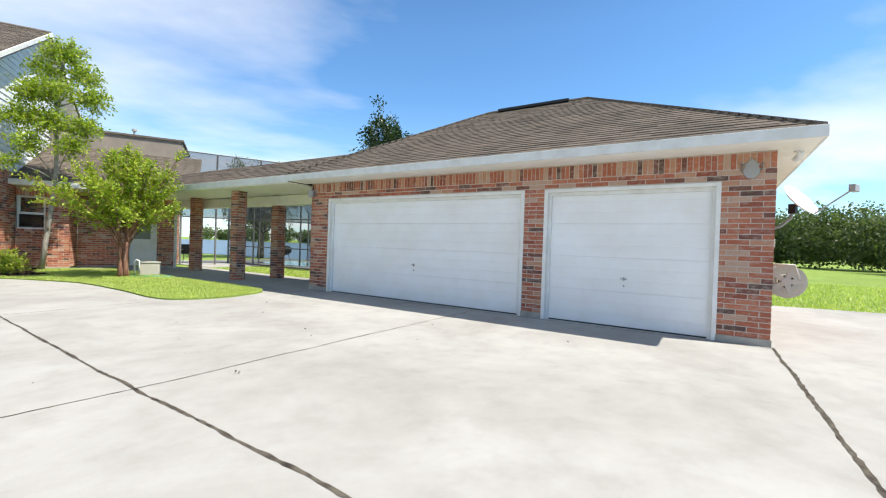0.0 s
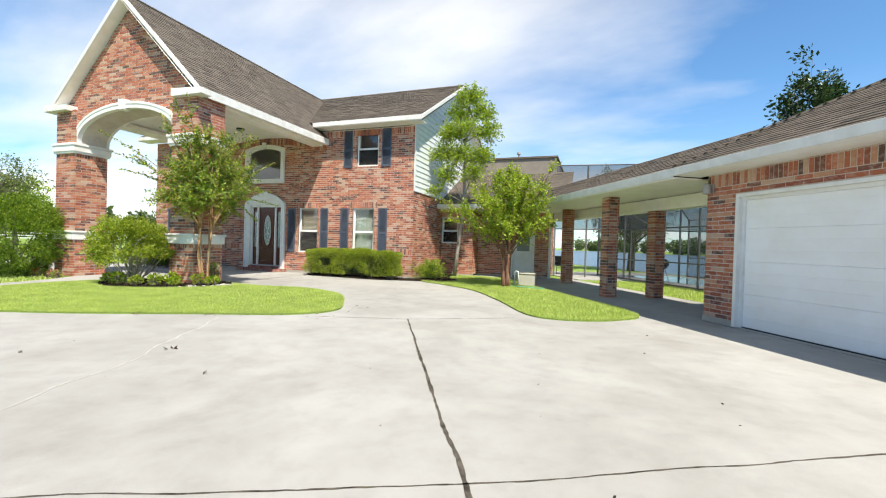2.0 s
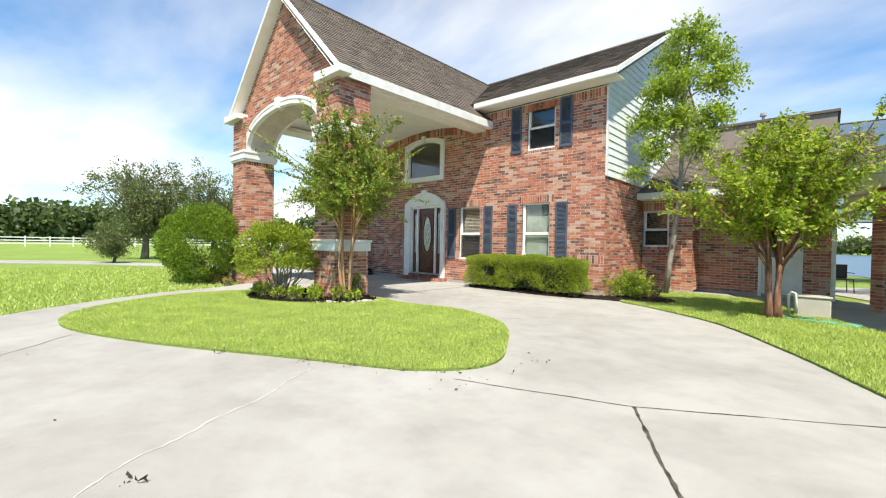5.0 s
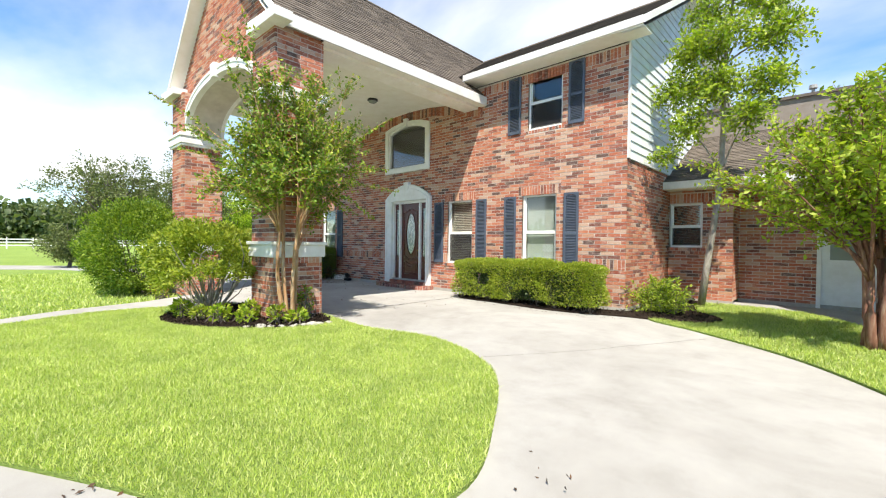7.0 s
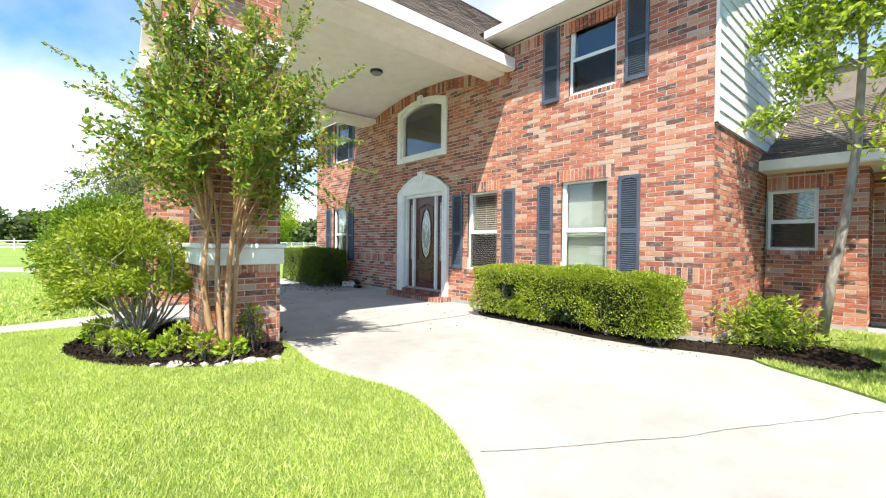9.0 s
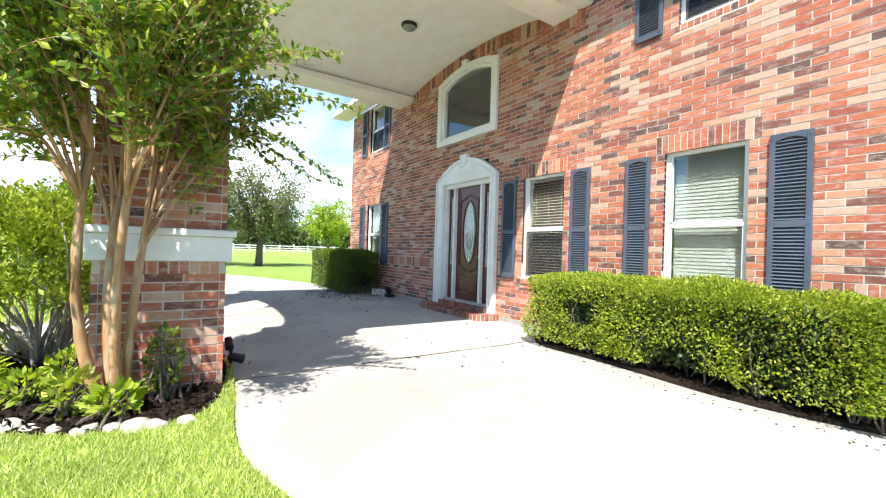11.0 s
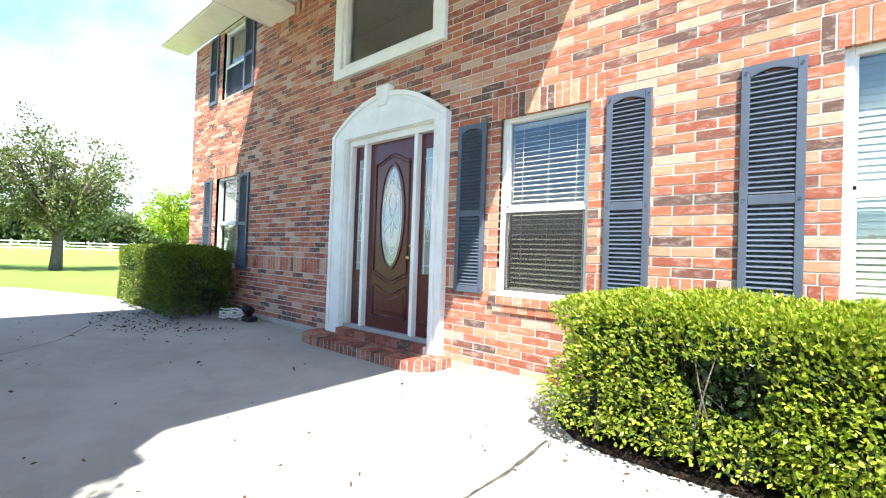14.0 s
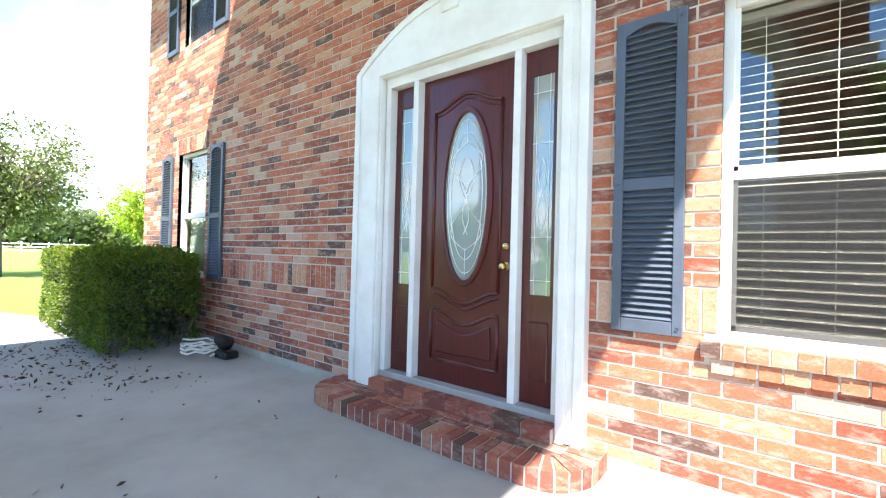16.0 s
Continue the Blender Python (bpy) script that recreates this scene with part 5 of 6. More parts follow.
breeze = thing("breezeway", "covered walkway with brick columns", "walkway", tuple(gw(-4, 0.7)))
br = wall_part("roof", breeze, "brown shingle walkway roof")
BW, BZ = 1.35, 1.35 * 2.18 / HIP
BL = math.hypot(BW, BZ)
shingles(br, gslope(-9.6, -0.6, GU, GV), BL, lambda r: (0, 9.6 + 0.9 * r), seed=55)
shingles(br, gslope(1.0, 2.1, -GU, -GV), BL, lambda r: (0, 10.6), seed=56)
part("fascia", Shape().box(-9.6, -0.205, -0.64, -0.6, 2.815, EZ + 0.005, GA).box(-9.6, -0.2, 2.1, 2.14, 2.815, EZ + 0.005, GA), MAT_TRIM, br, bevel=0.006)
tagged(part("ceiling", Shape().box(-9.6, -0.205, -0.6, 2.1, 2.80, 2.83, GA), MAT_CREAM, breeze), "flat cream walkway ceiling")
part("beam", Shape().box(-9.6, -0.0, 1.25, 1.6, 2.46, 2.78, GA), MAT_CREAM, breeze, bevel=0.005)
CW = 0.33
for s, v in ((-3.72, -0.05), (-3.57, 1.30), (-7.82, 0.75)):
    col = wall_part("column", breeze, "square brick column")
    part("mortar_bed", Shape().box(s + 0.0045, s + CW - 0.0045, v + 0.0045, v + CW - 0.0045, 0, 2.78, GA), MAT_MORTAR, col)
    for O, U, N in ((gw(s, v), GU, -GV), (gw(s + CW, v), GV, GU), (gw(s + CW, v + CW), -GU, GV), (gw(s, v + CW), -GV, -GU)):
        e0 = 0.0 if abs(U.dot(GU)) > 0.5 else 0.052
        brick_wall(col, local(O, U.xy, N.xy), e0, CW - e0, 0.0, 2.78, back=False, seed=int(abs(s * 10) + v * 7))

# screened pool cage behind the breezeway
cage = thing("pool_cage", "dark-framed screened pool enclosure", "screen enclosure", tuple(gw(-5, 6)))
CS = [-12.4 + 2.2 * i for i in range(7)]
for s in CS:
    part("post", Shape().box(s - 0.03, s + 0.03, 4.97, 5.03, 0, 3.0, GA), MAT_FRAME, cage)
    part("post", Shape().box(s - 0.03, s + 0.03, 10.17, 10.23, 0, 3.0, GA), MAT_FRAME, cage)
    part("rafter", Shape().tube([gw(s, 5, 3.0), gw(s, 6.2, 4.3), gw(s, 9.0, 4.3), gw(s, 10.2, 3.0)], 0.035, 6), MAT_FRAME, cage)
for v, z in ((5, 0.03), (5, 0.9), (5, 2.25), (5, 3.0), (6.2, 4.3), (9.0, 4.3), (10.2, 3.0), (10.2, 1.0), (10.2, 0.03)):
    part("rail", Shape().box(CS[0], CS[-1], v - 0.025, v + 0.025, z - 0.025, z + 0.025, GA), MAT_FRAME, cage)
for a, b in (((-12.4, 5, 2.25), (-10.2, 5, 3.0)), ((-8.0, 5, 2.25), (-10.2, 5, 3.0)), ((-3.6, 5, 3.0), (-1.4, 5, 2.25))):
    part("brace", Shape().tube([gw(*a), gw(*b)], 0.022, 6), MAT_FRAME, cage)
for q in (((5, 0.03), (5, 3.0)), ((5, 3.0), (6.2, 4.3)), ((6.2, 4.3), (9.0, 4.3)), ((9.0, 4.3), (10.2, 3.0)), ((10.2, 3.0), (10.2, 0.03))):
    (va, za), (vb, zb) = q
    part("screen", Shape().add([gw(CS[0], va, za), gw(CS[-1], va, za), gw(CS[-1], vb, zb), gw(CS[0], vb, zb)], [(0, 1, 2, 3)]), MAT_SCREEN, cage)
# the tall end bay of the enclosure, against the house
e0, e1 = (-11.75, 2.3), (-8.6, 9.2)
for f in (0.0, 0.19, 0.45, 0.72, 1.0):
    s, v = e0[0] + (e1[0] - e0[0]) * f, e0[1] + (e1[1] - e0[1]) * f
    part("post", Shape().box(s - 0.03, s + 0.03, v - 0.03, v + 0.03, 0, 5.3, GA), MAT_FRAME, cage)
for z in (2.25, 4.3, 5.3):
    part("rail", Shape().tube([gw(*e0, z), gw(*e1, z)], 0.03, 6), MAT_FRAME, cage)
for k in (0, 0.06):
    part("screen", Shape().add([gw(e0[0] + k, e0[1], 2.25), gw(e1[0] + k, e1[1], 2.25), gw(e1[0] + k, e1[1], 5.3), gw(e0[0] + k, e0[1], 5.3)], [(0, 1, 2, 3)]), MAT_SCREEN, cage)


def patio_chair(s, v, turn):
    ch = thing("patio_chair", "dark metal patio chair on the pool deck", "chair", tuple(gw(s, v)))
    m = Matrix.Translation(gw(s, v)) @ Matrix.Rotation(radians(turn), 4, "Z")
    for x in (-0.24, 0.24):
        for y in (-0.22, 0.22):
            part("leg", Shape().tube([m @ Vector((x * 1.08, y * 1.1, 0)), m @ Vector((x, y, 0.43))], 0.014, 6), MAT_BLACK, ch)
        part("armrest", Shape().box(x - 0.025, x + 0.025, -0.24, 0.24, 0.64, 0.665, m), MAT_BLACK, ch, bevel=0.006)
    part("seat", Shape().box(-0.26, 0.26, -0.24, 0.24, 0.42, 0.455, m), MAT_BLACK, ch, bevel=0.01)
    part("backrest", Shape().prism([(-0.26, 0.24), (0.26, 0.24), (0.26, 0.28), (-0.26, 0.28)], 0.44, 0.92, m), MAT_BLACK, ch, bevel=0.01)


patio_chair(-12.9, 3.2, 20)

# ---- trees, hedges, grass ----
def bent(a, b, sag=0.1, n=5, seed_r=None):
    """A slightly crooked line from a to b."""
    a, b = np.asarray(a, float), np.asarray(b, float)
    L = np.linalg.norm(b - a)
    mid = rng.normal(size=3) * sag * L
    t = np.linspace(0, 1, n)[:, None]
    return a + (b - a) * t + mid * (4 * t * (1 - t)) * 0.5


def tree(name, label, base, stems, fork, crown, radii, limbs, twigs, per_twig, leaf, mat, bark, trunk_r=0.06, spread=0.35, twig_len=0.5, ratio=0.5, droop=0.2, lean=(0, 0), shell=0.55, extra=()):
    """A tree: stems from the ground, limbs into the crown, twigs, and leaves along the twigs, with gaps between the clumps."""
    t = thing(name, label, "tree", tuple(base))
    base, crown, radii = np.array(base, float), np.array(crown, float), np.array(radii, float)
    tips = []
    for i in range(stems):
        a = 2 * math.pi * (i + 0.3 * rng.random()) / stems
        off = np.array([math.cos(a), math.sin(a), 0])
        foot = base + off * trunk_r * (1.3 if stems > 1 else 0)
        tip = base + np.array([lean[0], lean[1], fork]) + off * spread * (1 if stems > 1 else 0.0) + rng.normal(size=3) * 0.04
        line = bent(foot - [0, 0, 0.05], tip, 0.08, 7)
        part("trunk", Shape().tube(line, list(np.linspace(trunk_r * 1.25, trunk_r * 0.7, 7)), 10), bark, t, smooth=True)
        tips.append(line)
    br, pts, outs = Shape(), [], []
    ends = []
    for i in range(limbs):
        d = rng.normal(size=3)
        d /= np.linalg.norm(d)
        d[2] = abs(d[2]) * 0.9 - 0.25 if rng.random() < 0.75 else d[2]
        end = crown + d * radii * rng.uniform(shell, 0.95)
        st = tips[i % len(tips)]
        src = st[rng.integers(4, 7)]
        line = bent(src, end, 0.12, 6)
        r0 = trunk_r * rng.uniform(0.3, 0.5)
        br.tube(line, list(np.linspace(r0, 0.006, 6)), 5)
        ends.append(line)
    for e in extra:
        line = bent(tips[0][-1], e, 0.1, 8)
        br.tube(line, list(np.linspace(trunk_r * 0.35, 0.005, 8)), 5)
        ends.append(line)
    part("branches", br, bark, t, smooth=True)["kind"] = "stuff"
    for i in range(twigs):
        line = ends[i % len(ends)]
        k = rng.integers(len(line) // 3, len(line))
        p = line[k]
        d = (p - crown) / radii + rng.normal(size=3) * 0.7
        d /= np.linalg.norm(d) + 1e-9
        L = twig_len * rng.uniform(0.5, 1.2)
        q = np.linspace(0.05, 1, per_twig)[:, None] ** 0.9
        pp = p + d * L * q + rng.normal(size=(per_twig, 3)) * leaf * 0.7
        pp[:, 2] -= (q[:, 0] ** 2) * L * droop
        pts.append(pp)
        outs.append(np.repeat(d[None], per_twig, 0))
    pts, outs = np.concatenate(pts), np.concatenate(outs)
    keep = pts[:, 2] > base[2] + 0.35
    tagged(part("crown", leaves(pts[keep], leaf, mat, "crown", droop, ratio, outs[keep]), None, t), kind="stuff")
    return t


def spray(pts, outs, wood, p, d, length, gap, droop):
    """A leafy shoot from p along d: leaves in two ranks along it."""
    d = d / (np.linalg.norm(d) + 1e-9)
    n = max(4, int(length / gap))
    q = np.linspace(0.06, 1, n)[:, None]
    side = np.cross(d, rng.normal(size=3))
    side /= np.linalg.norm(side) + 1e-9
    line = p + d * length * q
    line[:, 2] -= (q[:, 0] ** 2) * length * droop
    sign = np.where(np.arange(n) % 2, 1.0, -1.0)[:, None]
    pts.append(line + rng.normal(size=(n, 3)) * gap * 0.35)
    outs.append((side * sign * 1.3 + d * 0.8))
    wood.tube([line[0], line[n // 2], line[-1]], [0.005, 0.0035, 0.002], 3)


def arch(a, b, lift, n=8):
    """A limb that rises first and then bends outwards."""
    a, b = np.asarray(a, float), np.asarray(b, float)
    c = a + (b - a) * 0.35 + np.array([0, 0, lift]) + rng.normal(size=3) * 0.06
    t = np.linspace(0, 1, n)[:, None]
    return a * (1 - t) ** 2 + c * 2 * t * (1 - t) + b * t ** 2


def myrtle(label, base, stems, fork, low, high, radius, limbs, shoots, leaf, mat, bark, trunk_r, extra=(), keep_out=None, wands=()):
    """A crape myrtle: bare stems, arching limbs in the form of a vase, and long leafy shoots with gaps between them."""
    t = thing("crape_myrtle", label, "tree", tuple(base))
    base = np.array(base, float)
    stems_at = []
    for i in range(stems):
        a = 2 * math.pi * (i + 0.4 * rng.random()) / stems
        off = np.array([math.cos(a), math.sin(a), 0])
        line = bent(base + off * trunk_r * 1.6 - [0, 0, 0.05], base + off * fork * 0.11 + [0, 0, fork * rng.uniform(0.85, 1.1)], 0.07, 7)
        part("trunk", Shape().tube(line, list(np.linspace(trunk_r * 1.2, trunk_r * 0.65, 7)), 10), bark, t, smooth=True)
        stems_at.append((a, line))
    wood, pts, outs = Shape(), [], []
    goals = []
    for i in range(limbs):
        a = 2.39996 * i + rng.uniform(-0.3, 0.3)
        f = math.sqrt((i + 0.5) / limbs)
        reach = radius * f * rng.uniform(0.8, 1.1)
        z = high - (high - low) * (0.62 * f ** 2 + 0.3 * rng.random())
        goals.append((base + [reach * math.cos(a), reach * math.sin(a), z - base[2]], shoots))
    goals += [(np.array(e, float), shoots // 2 + 1) for e in extra]
    for end, count in goals:
        a = math.atan2(end[1] - base[1], end[0] - base[0])
        line0 = min(stems_at, key=lambda q: abs((q[0] - a + math.pi) % (2 * math.pi) - math.pi) + 0.5 * rng.random())[1]
        line = arch(line0[-1 - rng.integers(0, 2)], end, 0.25 + 0.25 * rng.random())
        wood.tube(line, list(np.linspace(trunk_r * 0.42, 0.005, len(line))), 5)
        for k in range(count):
            j = min(len(line) - 2, int(len(line) * (0.30 + 0.68 * (k + rng.random()) / count)))
            tang = line[j + 1] - line[j]
            tang /= np.linalg.norm(tang) + 1e-9
            outward = line[j] - base - [0, 0, fork]
            outward /= np.linalg.norm(outward) + 1e-9
            spray(pts, outs, wood, line[j], tang * 0.8 + outward * 0.5 + rng.normal(size=3) * 0.5 + [0, 0, 0.15], rng.uniform(0.28, 0.62), leaf * 0.42, 0.18)
        spray(pts, outs, wood, line[-2], line[-1] - line[-3], rng.uniform(0.35, 0.6), leaf * 0.38, 0.22)
    for end in wands:
        # one long arching shoot with two ranks of leaves, thickening towards the crown
        end = np.array(end, float)
        src = base + [0, 0, fork + 0.5] + (end - base) * [0.12, 0.12, 0]
        line = arch(src, end, 0.35, 64)
        wood.tube(line[::7], list(np.linspace(0.012, 0.003, len(line[::7]))), 4)
        for w in range(3):
            k = line[14 + 10 * w:]
            tang = np.gradient(k, axis=0)
            tang /= np.linalg.norm(tang, axis=1, keepdims=True)
            rank = np.cross(tang, [0.1, 0.2, 1.0]) * np.where(np.arange(len(k)) % 2, 1.0, -1.0)[:, None]
            pts.append(k + rng.normal(size=k.shape) * 0.012)
            outs.append(rank * 1.2 + tang * 0.7 - [0, 0, 0.3])
    tagged(part("branches", wood, bark, t, smooth=True), kind="stuff")
    pts, outs = np.concatenate(pts), np.concatenate(outs)
    ok = pts[:, 2] > base[2] + 0.5
    if keep_out:
        x0, x1, y0, y1 = keep_out
        ok &= ~((pts[:, 0] > x0) & (pts[:, 0] < x1) & (pts[:, 1] > y0) & (pts[:, 1] < y1))
    tagged(part("crown", leaves(pts[ok], leaf, mat, "crown", 0.1, 0.5, outs[ok]), None, t), kind="stuff")
    return t


def clump_tree(name, label, base, clumps, shoots, leaf, mat, bark, trunk_r, stem):
    """A slender tree whose leaves stand in separate clumps, each on its own limb. clumps: (x, y, z, radius)."""
    t = thing(name, label, "tree", tuple(base))
    line = np.array(stem, float)
    line[1:-1] += rng.normal(size=(len(line) - 2, 3)) * 0.03
    part("trunk", Shape().tube(line, list(np.linspace(trunk_r * 1.2, trunk_r * 0.35, len(line))), 10), bark, t, smooth=True)
    wood, pts, outs = Shape(), [], []
    for x, y, z, r in clumps:
        c = np.array([x, y, z])
        src = line[np.argmin(np.abs(line[:, 2] - (z - 0.9)))]
        limb = arch(src, c, 0.15)
        wood.tube(limb, list(np.linspace(trunk_r * 0.4, 0.008, len(limb))), 5)
        for k in range(int(shoots * r * r / 0.36)):
            d = rng.normal(size=3)
            d /= np.linalg.norm(d)
            d[2] = d[2] * 0.75 + 0.15
            spray(pts, outs, wood, c + d * r * rng.uniform(0.05, 0.6), d, r * rng.uniform(0.4, 0.7), leaf * 0.4, 0.15)
    tagged(part("branches", wood, bark, t, smooth=True), kind="stuff")
    tagged(part("crown", leaves(np.concatenate(pts), leaf, mat, "crown", 0.1, 0.55, np.concatenate(outs)), None, t), kind="stuff")
    return t


myrtle("crape myrtle with smooth bare trunks beside the pillar", (-9.0, 10.2, 0.04), 4, 1.75, 1.85, 4.55, 1.22, 46, 36, 0.068, MAT_MYRTLE, MAT_BARK, 0.038,
       extra=((-10.1, 9.0, 3.4), (-8.2, 11.0, 3.5), (-8.7, 9.2, 4.6), (-9.6, 9.3, 4.5), (-8.2, 10.9, 4.3), (-8.3, 11.1, 2.7)),
       wands=((-8.88, 11.86, 1.92), (-9.3, 11.75, 2.0), (-9.1, 11.37, 2.0), (-7.94, 11.69, 2.36), (-8.0, 11.5, 2.75), (-7.8, 11.4, 3.6), (-10.7, 8.5, 3.95), (-10.55, 8.7, 3.45), (-10.5, 8.9, 3.05), (-8.6, 9.2, 4.9), (-9.3, 9.4, 4.9)), keep_out=(-10.22, -9.18, 9.93, 11.02))
myrtle("crape myrtle with reddish trunks on the lawn", (-1.62, 15.1, 0.04), 5, 1.35, 1.55, 4.3, 1.6, 46, 32, 0.092, MAT_LIGHTLEAF, MAT_REDBARK, 0.06,
       extra=((-0.1, 14.4, 4.0), (-0.3, 14.2, 3.3), (-3.6, 14.6, 2.5), (-3.9, 14.9, 2.9), (-3.3, 14.3, 2.2)))
clump_tree("slender_tree", "slender light-green tree against the siding", (-4.35, 18.0, 0.04),
           ((-3.7, 17.5, 7.15, 0.62), (-3.2, 17.6, 6.55, 0.55), (-4.2, 17.5, 6.55, 0.5), (-3.0, 17.4, 5.75, 0.6), (-4.4, 17.3, 5.75, 0.6), (-3.8, 17.0, 5.85, 0.5), (-4.8, 17.4, 4.95, 0.55), (-4.0, 17.2, 4.85, 0.6), (-3.1, 17.2, 4.75, 0.55), (-4.5, 17.1, 4.05, 0.5), (-3.4, 17.0, 4.05, 0.5), (-4.9, 17.0, 3.45, 0.35)),
           190, 0.095, MAT_LIGHTLEAF, MAT_PALEBARK, 0.07, [(-4.35, 18.0, 0.0), (-4.25, 17.97, 0.9), (-4.1, 17.9, 1.9), (-4.0, 17.82, 3.0), (-3.95, 17.7, 4.2), (-3.88, 17.6, 5.4), (-3.8, 17.55, 6.4), (-3.75, 17.5, 7.4)])
tree("oak_tree", "spreading oak tree on the far lawn", (-33.4, 15.6, -0.03), 1, 2.6, (-33.2, 15.4, 4.3), (3.5, 3.6, 2.4), 70, 560, 24, 0.16, MAT_OAK, MAT_OAKBARK, trunk_r=0.2, twig_len=1.0)
tree("oak_tree", "spreading oak tree on the far lawn", (-34.5, 11.7, -0.03), 1, 2.6, (-34.5, 11.5, 4.6), (3.2, 2.9, 2.3), 70, 560, 24, 0.16, MAT_OAK, MAT_OAKBARK, trunk_r=0.2, twig_len=1.0)
tree("small_tree", "small drooping tree on the far lawn", (-29.6, 9.25, -0.03), 1, 0.8, (-29.6, 9.25, 1.4), (1.1, 1.1, 0.9), 24, 260, 24, 0.11, MAT_OAK, MAT_OAKBARK, trunk_r=0.07, twig_len=0.6)
tree("pine_tree", "tall light-green tree behind the fence", (-54, 27, -0.03), 1, 3.0, (-54, 27, 4.6), (3.0, 3.0, 3.4), 40, 360, 26, 0.26, MAT_LIGHTLEAF, MAT_OAKBARK, trunk_r=0.22, twig_len=1.2)
tree("magnolia", "dark glossy magnolia behind the garage roof", (8.2, 19.6, -0.03), 1, 4.0, (8.3, 19.6, 5.9), (1.45, 1.45, 2.6), 60, 600, 22, 0.17, MAT_DARKLEAF, MAT_OAKBARK, trunk_r=0.14, twig_len=0.55)
tree("lakeside_tree", "broad oak tree beside the lake", tuple(gw(-17.3, 10.2)), 1, 2.4, tuple(gw(-17.3, 10.2, 4.9)), (3.8, 3.8, 2.1), 50, 800, 26, 0.13, MAT_OAK, MAT_OAKBARK, trunk_r=0.2, twig_len=1.0)


def hedge(name, label, x0, x1, y0, y1, h, n, leaf, mat, category="hedge", sparse=(), core=True, foot=0.14):
    """A clipped hedge: leaves in a shell over a twiggy body, with an uneven surface."""
    t = thing(name, label, category, ((x0 + x1) / 2, (y0 + y1) / 2, 0.03))
    c, r = np.array([(x0 + x1) / 2, (y0 + y1) / 2, h / 2 + 0.03]), np.array([(x1 - x0) / 2, (y1 - y0) / 2, h / 2])
    p = rng.uniform(-1, 1, (n, 3))
    ax = rng.choice(3, n, p=[r[1] / (r[0] + r[1] + 1.2), r[0] / (r[0] + r[1] + 1.2), 1.2 / (r[0] + r[1] + 1.2)])
    sgn = np.where(rng.random(n) < 0.5, -1, 1)
    sgn = np.where(ax == 2, np.where(rng.random(n) < 0.93, 1, -1), sgn)
    depth = np.abs(rng.normal(0, 0.11, n))
    w = c + p * r
    for a in range(3):
        m = ax == a
        w[m, a] = c[a] + sgn[m] * (r[a] - depth[m])
    lump = np.array([noise.noise((q[0] * 2.2, q[1] * 2.2, q[2] * 2.2)) for q in w])
    w += (w - c) / np.linalg.norm(w - c, axis=1, keepdims=True) * (lump * 0.24)[:, None]
    # rounded shoulders
    u = np.abs((w - c) / r)
    over = np.clip(np.sort(u, axis=1)[:, 1:].sum(1) - 1.72, 0, 1)
    w -= (w - c) * (over * 0.35)[:, None]
    keep = w[:, 2] > foot + 0.12 * lump
    hole = np.array([noise.noise((q[0] * 1.6 + 9, q[1] * 1.6, q[2] * 2.0)) for q in w])
    keep &= ~((hole > 0.38) & (w[:, 2] < h * 0.7))
    for sx, sr, frac in sparse:
        keep &= ~((np.abs(w[:, 0] - sx) < sr) & (rng.random(n) < frac))
    w = w[keep]
    o = (w - c) / r
    o /= np.linalg.norm(o, axis=1, keepdims=True)
    o[:, 2] += 0.35
    tagged(part("foliage", leaves(w, leaf, mat, "foliage", 0.0, 0.55, o), None, t), kind="stuff")
    tw = Shape()
    for i in range(int((x1 - x0) * 14)):
        a = np.array([rng.uniform(x0 + 0.12, x1 - 0.12), rng.uniform(y0 + 0.2, y1 - 0.2), 0.0])
        for k in range(3):
            b = a + [rng.normal() * 0.22, rng.normal() * 0.2, rng.uniform(0.5, 0.92) * h]
            tw.tube(bent(a, np.clip(b, [x0 + 0.1, y0 + 0.1, 0.1], [x1 - 0.1, y1 - 0.1, h]), 0.2, 5), [0.011, 0.009, 0.007, 0.005, 0.003], 4)
    tagged(part("twigs", tw, MAT_OAKBARK, t), kind="stuff")
    # dark core leaves: the shade inside the hedge is put into their colour
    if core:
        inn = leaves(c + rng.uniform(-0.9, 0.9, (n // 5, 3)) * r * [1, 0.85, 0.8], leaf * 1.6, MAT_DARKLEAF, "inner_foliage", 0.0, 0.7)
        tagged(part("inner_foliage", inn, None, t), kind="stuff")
    return t


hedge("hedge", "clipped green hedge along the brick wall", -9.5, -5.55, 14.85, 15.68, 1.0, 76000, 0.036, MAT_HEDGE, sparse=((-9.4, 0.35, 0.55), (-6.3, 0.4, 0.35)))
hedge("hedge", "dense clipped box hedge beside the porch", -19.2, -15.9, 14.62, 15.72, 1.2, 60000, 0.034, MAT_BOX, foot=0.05)


